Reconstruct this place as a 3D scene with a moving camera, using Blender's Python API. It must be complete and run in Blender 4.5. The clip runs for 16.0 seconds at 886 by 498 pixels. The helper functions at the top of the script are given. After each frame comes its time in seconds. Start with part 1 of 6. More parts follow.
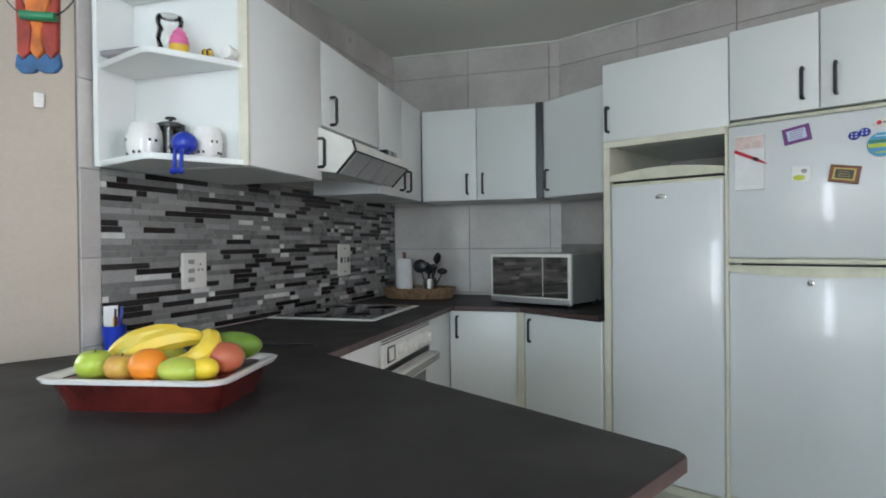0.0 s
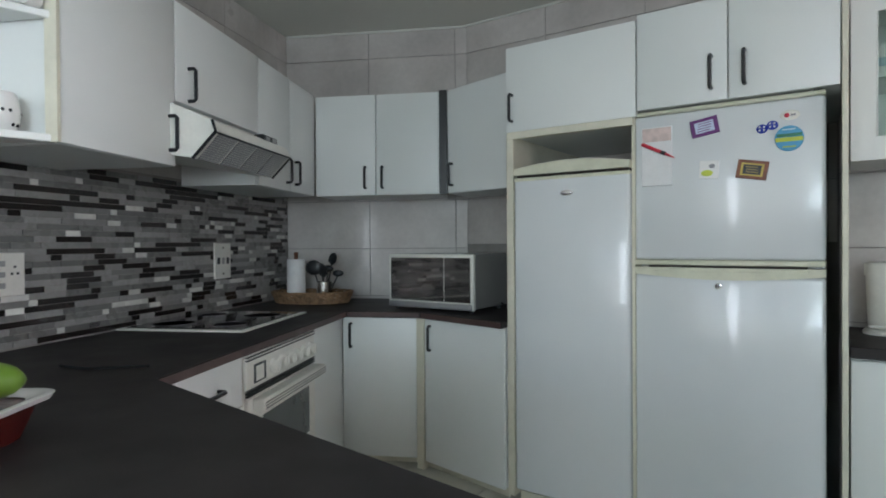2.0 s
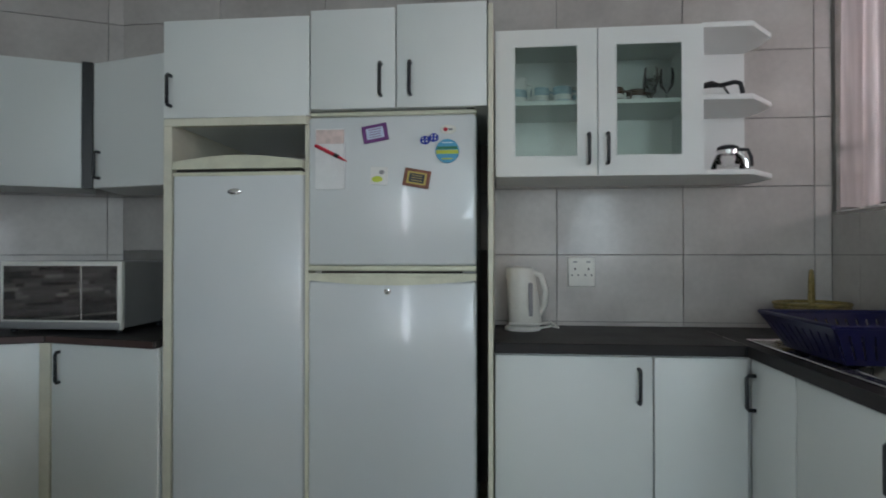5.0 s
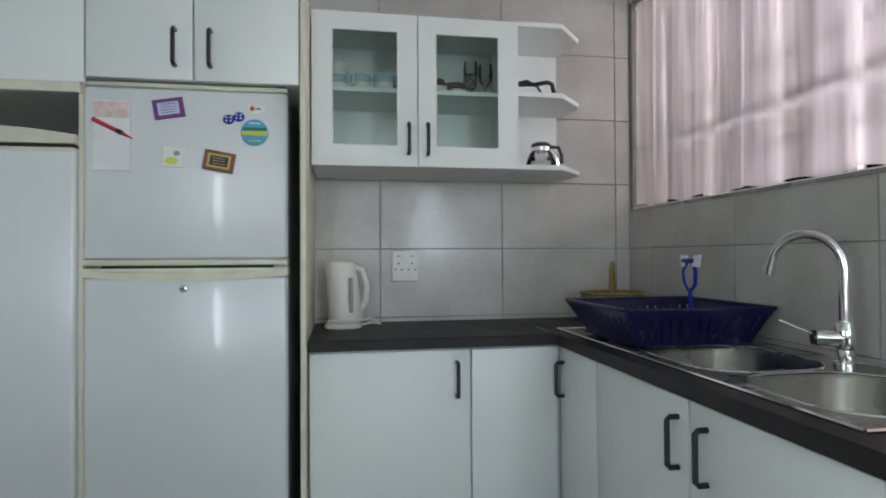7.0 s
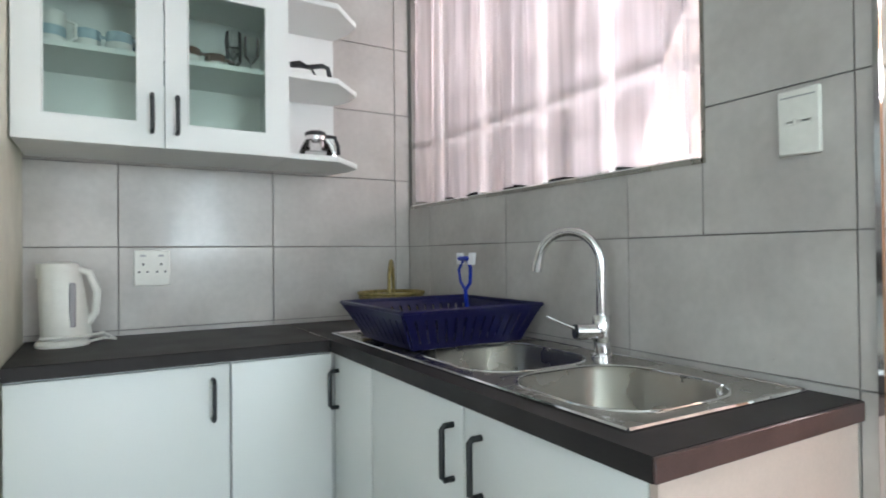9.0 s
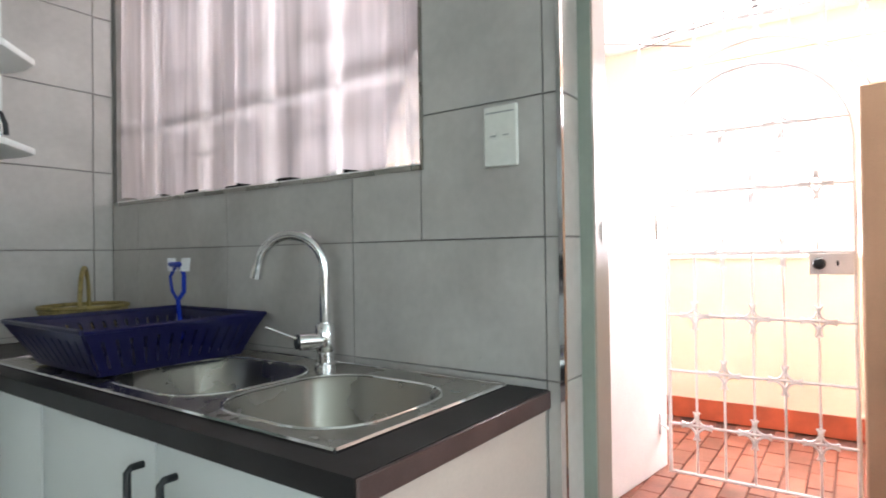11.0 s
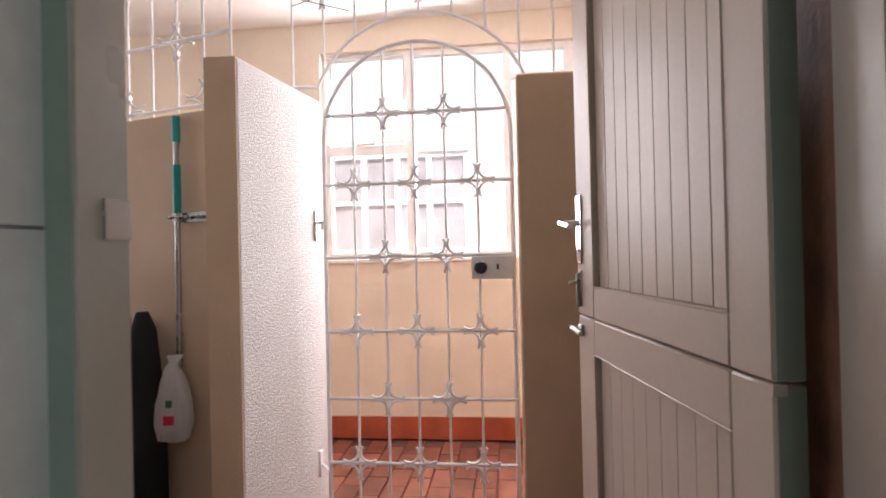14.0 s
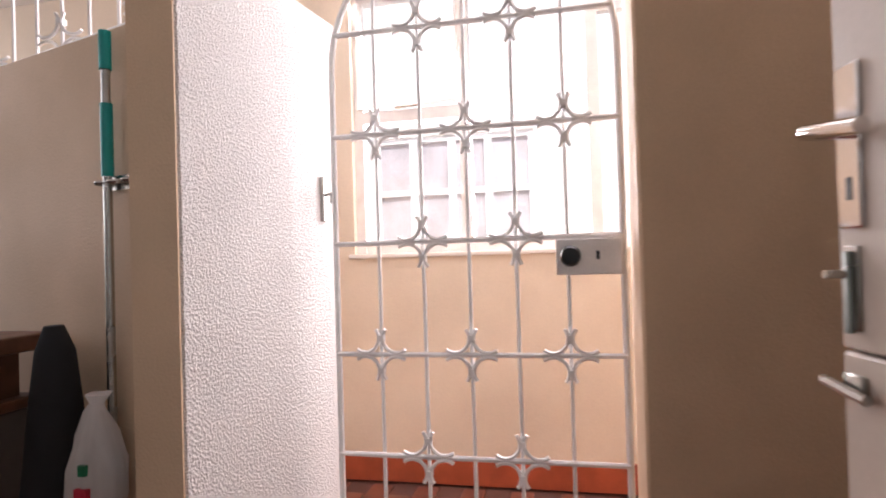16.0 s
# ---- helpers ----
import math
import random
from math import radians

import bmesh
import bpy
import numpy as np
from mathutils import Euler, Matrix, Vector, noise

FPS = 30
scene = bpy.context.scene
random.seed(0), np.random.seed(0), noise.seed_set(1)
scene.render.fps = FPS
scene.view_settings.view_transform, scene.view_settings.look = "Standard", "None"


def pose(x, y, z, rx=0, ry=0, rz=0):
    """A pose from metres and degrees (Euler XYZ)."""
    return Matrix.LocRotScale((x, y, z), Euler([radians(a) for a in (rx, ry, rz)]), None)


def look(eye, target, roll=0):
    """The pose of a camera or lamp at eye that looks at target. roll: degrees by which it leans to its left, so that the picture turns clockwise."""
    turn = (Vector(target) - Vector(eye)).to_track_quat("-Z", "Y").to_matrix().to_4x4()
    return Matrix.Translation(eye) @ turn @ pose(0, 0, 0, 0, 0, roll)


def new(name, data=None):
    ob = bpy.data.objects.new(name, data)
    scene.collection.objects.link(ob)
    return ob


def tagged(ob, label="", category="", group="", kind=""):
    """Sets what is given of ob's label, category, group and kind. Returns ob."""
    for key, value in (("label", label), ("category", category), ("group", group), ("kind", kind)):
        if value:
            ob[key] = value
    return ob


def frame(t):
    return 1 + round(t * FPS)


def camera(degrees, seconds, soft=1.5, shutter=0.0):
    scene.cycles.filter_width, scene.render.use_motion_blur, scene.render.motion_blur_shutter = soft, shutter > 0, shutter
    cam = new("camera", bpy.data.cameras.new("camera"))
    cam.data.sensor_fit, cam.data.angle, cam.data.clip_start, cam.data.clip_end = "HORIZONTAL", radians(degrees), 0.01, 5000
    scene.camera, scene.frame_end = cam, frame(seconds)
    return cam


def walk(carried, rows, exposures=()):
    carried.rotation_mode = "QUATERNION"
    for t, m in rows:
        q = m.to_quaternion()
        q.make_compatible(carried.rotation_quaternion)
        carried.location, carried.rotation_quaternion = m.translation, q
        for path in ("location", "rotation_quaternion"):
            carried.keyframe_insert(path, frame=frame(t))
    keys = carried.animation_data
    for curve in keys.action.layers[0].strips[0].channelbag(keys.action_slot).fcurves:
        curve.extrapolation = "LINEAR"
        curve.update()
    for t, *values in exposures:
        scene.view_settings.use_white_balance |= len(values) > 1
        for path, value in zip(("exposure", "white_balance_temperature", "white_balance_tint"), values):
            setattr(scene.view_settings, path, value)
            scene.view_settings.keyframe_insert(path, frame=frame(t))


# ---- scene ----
cam = camera(74.6, 16.0, soft=1.8, shutter=0.3)
PATH = [
    (0, (-1.47, -3.378, 1.213), (-3.08, -1.598, 1.192), -0.6),
    (0.5, (-1.498, -3.287, 1.208), (-3.047, -1.453, 1.183), -0.5),
    (1, (-1.524, -3.203, 1.212), (-3.017, -1.324, 1.189), -0.5),
    (1.5, (-1.543, -3.121, 1.208), (-2.978, -1.198, 1.184), -0.5),
    (2, (-1.554, -3.034, 1.208), (-2.917, -1.058, 1.184), -0.4),
    (2.5, (-1.58, -2.983, 1.198), (-2.843, -0.942, 1.175), -0.4),
    (3, (-1.571, -2.941, 1.195), (-2.708, -0.828, 1.176), -0.3),
    (3.5, (-1.56, -2.905, 1.199), (-2.494, -0.695, 1.182), -0.2),
    (4, (-1.543, -2.878, 1.2), (-2.224, -0.576, 1.19), -0.1),
    (6.5, (-1.445, -2.74, 1.14), (-1.187, -0.354, 1.172), -0.2),
    (7, (-1.409, -2.707, 1.14), (-1.007, -0.341, 1.171), -0.3),
    (7.5, (-1.391, -2.658, 1.139), (-0.826, -0.325, 1.163), -0.4),
    (8, (-1.328, -2.629, 1.128), (-0.626, -0.334, 1.158), -0.4),
    (8.5, (-1.31, -2.581, 1.132), (-0.367, -0.374, 1.163), -0.4),
    (9, (-1.292, -2.537, 1.135), (-0.082, -0.463, 1.158), -0.6),
    (9.5, (-1.276, -2.526, 1.14), (0.15, -0.595, 1.151), -0.8),
    (10, (-1.25, -2.524, 1.139), (0.371, -0.754, 1.151), -0.8),
    (12.5, (-0.986, -2.502, 1.142), (1.282, -1.716, 1.17), -0.9),
    (13, (-0.869, -2.51, 1.136), (1.453, -1.904, 1.163), -0.9),
    (13.5, (-0.67, -2.497, 1.135), (1.693, -2.078, 1.16), -1.0),
    (14, (-0.48, -2.497, 1.14), (1.904, -2.225, 1.154), -1.3),
    (14.5, (-0.241, -2.532, 1.12), (2.146, -2.285, 1.146), -1.3),
    (15, (-0.056, -2.516, 1.103), (2.329, -2.26, 1.129), -1.6),
    (15.5, (0.155, -2.463, 1.097), (2.532, -2.140, 1.121), -1.8),
    (16, (0.333, -2.383, 1.088), (2.677, -1.869, 1.116), -1.7),
]

walk(cam, [(t, look(e, g, r)) for t, e, g, r in PATH],
     exposures=[(0.0, 1.27, 6250, 17), (1.0, 1.15, 6250, 16), (3.0, 0.85, 6200, 16), (4.2, 0.5, 6200, 16), (6.3, 0.95, 6200, 16), (8.0, 1.2, 6200, 16), (9.0, 1.7, 6250, 15), (10.2, 1.85, 6250, 14),
                (12.3, 0.26, 6300, 13), (13.5, -0.02, 6300, 14), (16.0, 0.1, 6250, 15)])

# ---- light ----
world = bpy.data.worlds.new("sky")
scene.world = world
world.use_nodes = True
wn = world.node_tree
sky = wn.nodes.new("ShaderNodeTexSky")
sky.sky_type, sky.sun_disc = 'NISHITA', False
sky.sun_elevation, sky.sun_rotation = radians(50), radians(251)
wn.nodes["Background"].inputs["Strength"].default_value = 0.15
wn.links.new(sky.outputs[0], wn.nodes["Background"].inputs["Color"])
sun_data = bpy.data.lights.new("sun", 'SUN')
sun_data.energy, sun_data.angle, sun_data.color = 4.5, radians(0.6), (1, 0.95, 0.88)
sun = new("sun", sun_data)
sun.matrix_world = look((-2, -4, 9.5), (5, -1.6, 1.5))


def area(name, eye, target, w, h, watts, color=(1, 1, 1)):
    d = bpy.data.lights.new(name, 'AREA')
    d.shape, d.size, d.size_y, d.energy, d.color = 'RECTANGLE', w, h, watts, color
    o = new(name, d)
    o.matrix_world = look(eye, target)
    return o


# sky light in the living-room door behind the walk and the porch window; the others are added fill
area("living_door_light", (-2.75, -8.3, 1.45), (-2.6, 0, 1.3), 0.3, 1.9, 15, (0.85, 0.96, 1.0))
# added fill in front of the solid west wall, no window there
area("west_fill_light", (-7.6, -4.6, 1.75), (-4.2, -3.4, 4.2), 4.2, 1.4, 84, (0.78, 0.96, 1.0))
# added fill from the unseen east side, brightens the stove wall units
area("side_fill_light", (0.0, -5.6, 1.75), (-3.2, -4.3, 3.6), 1.8, 1.4, 70, (0.78, 0.96, 1.0))
area("porch_window_light", (3.12, -2.2, 1.75), (0, -1.8, 1.0), 2.0, 1.25, 118, (1.0, 0.95, 0.955))
# added fill from the unseen north end, brightens the porch and net curtain
area("porch_fill_light", (1.5, 1.7, 1.75), (1.3, -1.5, 1.2), 1.8, 1.5, 30, (1.0, 0.96, 0.97))

# ---- plan: drawn in units of 1.2 m with the floor at 0.2; two axes, the fridge wall's (F) and the stove wall's (M) ----
K, FLOOR, TURN = 1.2, 0.2, 26.0
F = Matrix.Identity(4)
M = Matrix.Rotation(radians(TURN), 4, 'Z')
PORCH_DOOR = pose(0.218 * K, -2.374 * K, 0, 0, 0, 9.6)
BASE = {}


def W(fr, x, y, z):
    return fr @ Vector((x * K, y * K, (z - FLOOR) * K))


# ---- materials ----
def mat(name, color, rough=0.5, metal=0.0, var=0.06, scale=3.0, bump=0.0, bscale=60.0, fine=0.03, rnd=0.0, color2=None, spec=0.5, coat=0.0, island=False, trans=0.0):
    m = bpy.data.materials.new(name)
    m.use_nodes = True
    nt = m.node_tree
    n, l = nt.nodes, nt.links
    b = n["Principled BSDF"]
    b.inputs["Metallic"].default_value = metal
    b.inputs["Specular IOR Level"].default_value = spec
    b.inputs["Coat Weight"].default_value = coat
    b.inputs["Coat Roughness"].default_value = 0.08
    b.inputs["Transmission Weight"].default_value = trans
    geo = n.new("ShaderNodeNewGeometry")
    big = n.new("ShaderNodeTexNoise")
    big.inputs["Scale"].default_value, big.inputs["Detail"].default_value = scale, 5
    fin = n.new("ShaderNodeTexNoise")
    fin.inputs["Scale"].default_value, fin.inputs["Detail"].default_value = bscale, 3
    l.new(geo.outputs["Position"], big.inputs["Vector"])
    l.new(geo.outputs["Position"], fin.inputs["Vector"])
    mix = n.new("ShaderNodeMix")
    mix.data_type = 'RGBA'
    c2 = color2 or tuple(max(0, c * (1 - 2.2 * var)) for c in color)
    mix.inputs[6].default_value, mix.inputs[7].default_value = (*color, 1), (*c2, 1)
    ramp = n.new("ShaderNodeMapRange")
    ramp.inputs[1].default_value, ramp.inputs[2].default_value = 0.35, 0.68
    l.new(big.outputs["Fac"], ramp.inputs[0])
    l.new(ramp.outputs[0], mix.inputs[0])
    hsv = n.new("ShaderNodeHueSaturation")
    l.new(mix.outputs[2], hsv.inputs["Color"])
    val = n.new("ShaderNodeMapRange")
    val.inputs[3].default_value, val.inputs[4].default_value = 1 - fine * 2, 1 + fine * 2
    l.new(fin.outputs["Fac"], val.inputs[0])
    out = val.outputs[0]
    if rnd:
        src = geo.outputs["Random Per Island"] if island else n.new("ShaderNodeObjectInfo").outputs["Random"]
        r = n.new("ShaderNodeMapRange")
        r.inputs[3].default_value, r.inputs[4].default_value = 1 - rnd, 1 + rnd
        l.new(src, r.inputs[0])
        mul = n.new("ShaderNodeMath")
        mul.operation = 'MULTIPLY'
        l.new(r.outputs[0], mul.inputs[0])
        l.new(out, mul.inputs[1])
        out = mul.outputs[0]
    l.new(out, hsv.inputs["Value"])
    l.new(hsv.outputs[0], b.inputs["Base Color"])
    rr = n.new("ShaderNodeMapRange")
    rr.inputs[3].default_value, rr.inputs[4].default_value = max(0.02, rough * 0.8), min(1, rough * 1.2)
    l.new(big.outputs["Fac"], rr.inputs[0])
    l.new(rr.outputs[0], b.inputs["Roughness"])
    if bump:
        bp = n.new("ShaderNodeBump")
        bp.inputs["Strength"].default_value, bp.inputs["Distance"].default_value = min(1, bump), 0.004 * max(1, bump)
        l.new(fin.outputs["Fac"], bp.inputs["Height"])
        l.new(bp.outputs[0], b.inputs["Normal"])
    return m


def glass(name, color=(1, 1, 1), rough=0.0):
    """Thin clear pane: transparent with a sharp gloss."""
    m = bpy.data.materials.new(name)
    m.use_nodes = True
    n, l = m.node_tree.nodes, m.node_tree.links
    t, g, mx, fr = n.new("ShaderNodeBsdfTransparent"), n.new("ShaderNodeBsdfGlossy"), n.new("ShaderNodeMixShader"), n.new("ShaderNodeFresnel")
    t.inputs[0].default_value = (*color, 1)
    g.inputs["Roughness"].default_value = rough + 0.02
    fr.inputs[0].default_value = 1.5
    l.new(fr.outputs[0], mx.inputs[0])
    l.new(t.outputs[0], mx.inputs[1])
    l.new(g.outputs[0], mx.inputs[2])
    l.new(mx.outputs[0], n["Material Output"].inputs[0])
    return m


def sheer(name, color, clear):
    m = bpy.data.materials.new(name)
    m.use_nodes = True
    n, l = m.node_tree.nodes, m.node_tree.links
    t, d, tr = n.new("ShaderNodeBsdfTransparent"), n.new("ShaderNodeBsdfDiffuse"), n.new("ShaderNodeBsdfTranslucent")
    a, b = n.new("ShaderNodeMixShader"), n.new("ShaderNodeMixShader")
    d.inputs[0].default_value = tr.inputs[0].default_value = (*color, 1)
    a.inputs[0].default_value = 0.6
    l.new(d.outputs[0], a.inputs[1])
    l.new(tr.outputs[0], a.inputs[2])
    geo, no = n.new("ShaderNodeNewGeometry"), n.new("ShaderNodeTexNoise")
    no.inputs["Scale"].default_value = 22
    mp = n.new("ShaderNodeMapping")
    mp.inputs["Scale"].default_value = (1, 1, 0.05)
    l.new(geo.outputs["Position"], mp.inputs[0])
    l.new(mp.outputs[0], no.inputs["Vector"])
    r = n.new("ShaderNodeMapRange")
    r.inputs[1].default_value, r.inputs[2].default_value = 0.3, 0.7
    r.inputs[3].default_value, r.inputs[4].default_value = 1 - clear - 0.12, 1 - clear + 0.12
    l.new(no.outputs["Fac"], r.inputs[0])
    l.new(r.outputs[0], b.inputs[0])
    l.new(t.outputs[0], b.inputs[1])
    l.new(a.outputs[0], b.inputs[2])
    l.new(b.outputs[0], n["Material Output"].inputs[0])
    return m


WHITE = mat("white_laminate", (0.80, 0.82, 0.80), 0.38, var=0.015, scale=1.5, fine=0.01, bump=0.05, bscale=220)
CREAM = mat("cream_edging", (0.74, 0.71, 0.58), 0.5, var=0.05, scale=9)
FRIDGE = mat("white_enamel", (0.74, 0.76, 0.77), 0.2, var=0.02, scale=2, fine=0.008, bump=0.12, bscale=320, coat=0.5)
SEAL = mat("yellowed_plastic", (0.72, 0.71, 0.56), 0.4, var=0.06, scale=12)
BLACK = mat("black_plastic", (0.012, 0.014, 0.016), 0.32, var=0.1)
# shade inside the fridge and freezer grips, painted on solid fills
RECESS_SHADE = mat("recess_shade", (0.03, 0.025, 0.02), 0.8)
COUNTER = mat("dark_laminate", (0.032, 0.027, 0.027), 0.5, var=0.12, scale=5, fine=0.16, bscale=420, bump=0.05, spec=0.24)
COUNTER_EDGE = mat("dark_laminate_edge", (0.085, 0.048, 0.044), 0.4, var=0.14, scale=14, fine=0.12, bscale=300)
TILE = mat("grey_beige_tile", (0.56, 0.53, 0.50), 0.3, var=0.09, scale=3.6, fine=0.05, bscale=38, rnd=0.05, color2=(0.44, 0.41, 0.385), coat=0.15)
GROUT = mat("grey_grout", (0.30, 0.28, 0.26), 0.9, var=0.1, scale=8, bump=0.3, bscale=300)
MOSAIC_DARK = mat("mosaic_dark", (0.020, 0.014, 0.013), 0.22, var=0.3, scale=20, rnd=0.35, coat=0.15)
MOSAIC_MID = mat("mosaic_mid", (0.18, 0.178, 0.172), 0.28, var=0.1, scale=20, rnd=0.2)
MOSAIC_GREY = mat("mosaic_grey", (0.30, 0.298, 0.285), 0.28, var=0.1, scale=20, rnd=0.18)
MOSAIC_LIGHT = mat("mosaic_light", (0.72, 0.72, 0.68), 0.22, var=0.08, scale=20, rnd=0.15)
CEIL = mat("ceiling_paint", (0.74, 0.74, 0.68), 0.9, var=0.02, scale=1.2, bump=0.1, bscale=160)
PAINT = mat("cream_paint", (0.74, 0.70, 0.64), 0.75, var=0.04, scale=2.5, bump=0.15, bscale=120)
PLASTER = mat("stippled_plaster", (0.82, 0.78, 0.76), 0.7, var=0.04, scale=3, bump=2.0, bscale=170, fine=0.08)
TAN = mat("tan_paint", (0.66, 0.47, 0.31), 0.7, var=0.06, scale=3, bump=0.3, bscale=150)
PEACH = mat("peach_paint", (0.80, 0.69, 0.56), 0.7, var=0.05, scale=2.5, bump=0.25, bscale=110)
PALE = mat("pale_paint", (0.84, 0.80, 0.76), 0.8, var=0.03, scale=2, bump=0.2, bscale=90)
RED = mat("red_oxide_skirting", (0.46, 0.10, 0.045), 0.4, var=0.15, scale=7)
PAVER = mat("terracotta_paver", (0.24, 0.08, 0.05), 0.32, var=0.2, scale=9, fine=0.1, bscale=70, rnd=0.25, bump=0.25)
PAVER_JOINT = mat("dark_joint", (0.14, 0.06, 0.045), 0.9)
FLOOR_TILE = mat("cream_floor_tile", (0.62, 0.60, 0.52), 0.3, var=0.06, scale=5, fine=0.04, rnd=0.05)
WHITE_METAL = mat("white_painted_steel", (0.90, 0.88, 0.87), 0.35, var=0.05, scale=12, bump=0.15, bscale=160)
DOOR = mat("painted_door_wood", (0.50, 0.41, 0.335), 0.48, var=0.05, scale=2.5, bump=0.04, bscale=120)
# cool kitchen light on door and frame edges, put into the colour
COOL_LIT_EDGE = mat("cool_lit_edge", (0.29, 0.33, 0.28), 0.35, var=0.06, scale=4)
FRAME_PAINT = mat("painted_frame_wood", (0.36, 0.31, 0.26), 0.3, var=0.06, scale=4)
STEEL = mat("brushed_steel", (0.44, 0.42, 0.385), 0.27, metal=1.0, var=0.05, scale=6, bump=0.04, bscale=400)
CHROME = mat("chrome", (0.82, 0.82, 0.83), 0.07, metal=1.0, var=0.02)
HOBGLASS = mat("black_hob_glass", (0.012, 0.012, 0.013), 0.06, var=0.2, coat=0.6)
OVEN_GLASS = mat("grey_oven_glass", (0.10, 0.115, 0.115), 0.1, var=0.1, coat=0.5)
MW_GLASS = mat("mirrored_microwave_glass", (0.33, 0.32, 0.31), 0.05, metal=0.9, var=0.05)
MW_BODY = mat("silver_plastic", (0.36, 0.36, 0.36), 0.35, metal=0.3, var=0.05)
OFFWHITE = mat("offwhite_plastic", (0.80, 0.79, 0.73), 0.35, var=0.03, scale=12)
WICKER = mat("wicker", (0.36, 0.22, 0.12), 0.6, var=0.25, scale=40, fine=0.2, bscale=220, bump=0.6)
BASKET = mat("green_gold_wicker", (0.33, 0.25, 0.08), 0.6, var=0.25, scale=40, fine=0.2, bscale=220, bump=0.5)
PAPER = mat("white_paper", (0.84, 0.84, 0.84), 0.9, var=0.03, scale=20, bump=0.25, bscale=150)
PINK_PAPER = mat("pink_printed_paper", (0.82, 0.66, 0.62), 0.8, var=0.12, scale=30)
NAVY = mat("navy_plastic", (0.007, 0.007, 0.055), 0.3, var=0.1)
BLUE = mat("blue_plastic", (0.012, 0.04, 0.42), 0.3, var=0.1)
CERAMIC = mat("white_ceramic", (0.82, 0.81, 0.79), 0.15, var=0.02, coat=0.4)
BLUEWARE = mat("pale_blue_glaze", (0.45, 0.58, 0.66), 0.2, var=0.1, scale=50)
MAROON = mat("maroon_glaze", (0.12, 0.018, 0.015), 0.25, var=0.2, scale=9, coat=0.3)
BANANA = mat("banana_skin", (0.76, 0.52, 0.03), 0.42, var=0.12, scale=14, color2=(0.70, 0.53, 0.07))
BANANA_TIP = mat("green_banana_tip", (0.42, 0.50, 0.06), 0.45, var=0.15, scale=20)
APPLE = mat("green_apple_skin", (0.36, 0.50, 0.05), 0.3, var=0.12, scale=10, color2=(0.52, 0.54, 0.10))
BLUSH = mat("blushed_apple_skin", (0.55, 0.45, 0.07), 0.3, scale=9, color2=(0.62, 0.22, 0.06))
ORANGE = mat("orange_peel", (0.82, 0.25, 0.015), 0.4, var=0.08, bump=0.35, bscale=260)
MANGO = mat("mango_skin", (0.42, 0.06, 0.05), 0.35, scale=7, color2=(0.46, 0.15, 0.06))
GREENFRUIT = mat("green_mango_skin", (0.16, 0.28, 0.03), 0.4, var=0.15, scale=8)
LEMON = mat("lemon_peel", (0.82, 0.60, 0.03), 0.4, bump=0.3, bscale=240)
STEM = mat("brown_stem", (0.08, 0.05, 0.02), 0.8)
CLEAR = glass("clear_glass")
SMOKED = glass("smoked_glass", (0.35, 0.30, 0.28))
CABINET_GLASS = glass("cabinet_glass", (0.86, 0.92, 0.88))
NET = sheer("net_curtain", (0.95, 0.88, 0.90), 0.46)
BAG = sheer("white_carrier_bag_film", (0.93, 0.91, 0.90), 0.08)
GREEN_PAINT = mat("green_gloss", (0.02, 0.22, 0.10), 0.3, var=0.15)
TEAL = mat("teal_plastic", (0.0, 0.30, 0.27), 0.35)
PURPLE = mat("purple_frame", (0.16, 0.03, 0.20), 0.4)
BROWNFRAME = mat("brown_wood_frame", (0.22, 0.06, 0.025), 0.4, var=0.2, scale=30)
GOLD = mat("dull_gold", (0.55, 0.40, 0.10), 0.4, metal=0.4)
LIGHTBLUE = mat("light_blue_print", (0.08, 0.38, 0.62), 0.4)
LIME = mat("lime_print", (0.60, 0.68, 0.06), 0.4)
REDP = mat("red_plastic", (0.62, 0.03, 0.06), 0.35)
PINK = mat("pink_plastic", (0.80, 0.16, 0.38), 0.35)
YELLOW = mat("yellow_plastic", (0.80, 0.50, 0.04), 0.4, bump=0.3, bscale=200)
ORANGE_PAINT = mat("orange_wood_paint", (0.66, 0.17, 0.02), 0.45, var=0.25, scale=18)
RED_PAINT = mat("red_wood_paint", (0.36, 0.035, 0.02), 0.45, var=0.25, scale=18)
BLUE_PAINT = mat("blue_wood_paint", (0.03, 0.12, 0.28), 0.45, var=0.25, scale=18)
BLACK_CLOTH = mat("black_cloth", (0.012, 0.012, 0.014), 0.95, bump=0.4, bscale=300)
GREYDRAWER = mat("grey_drawer_front", (0.16, 0.14, 0.13), 0.5, var=0.1)
BROWNDOOR = mat("brown_varnished_wood", (0.20, 0.085, 0.045), 0.45, var=0.25, scale=12, bump=0.2, bscale=80)
GREYPANE = mat("grey_frosted_pane", (0.32, 0.31, 0.33), 0.2, var=0.1)
PINKBEIGE = mat("pink_beige_paint", (0.60, 0.49, 0.43), 0.6, var=0.04, scale=4, bump=0.1, bscale=140)
PALEPANE = mat("pale_curtained_pane", (0.60, 0.56, 0.58), 0.25, var=0.12, scale=3)
FACADE = mat("white_facade", (0.85, 0.82, 0.78), 0.85, var=0.03, bump=0.2, bscale=40)
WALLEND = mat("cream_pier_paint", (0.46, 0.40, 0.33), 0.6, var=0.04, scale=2)


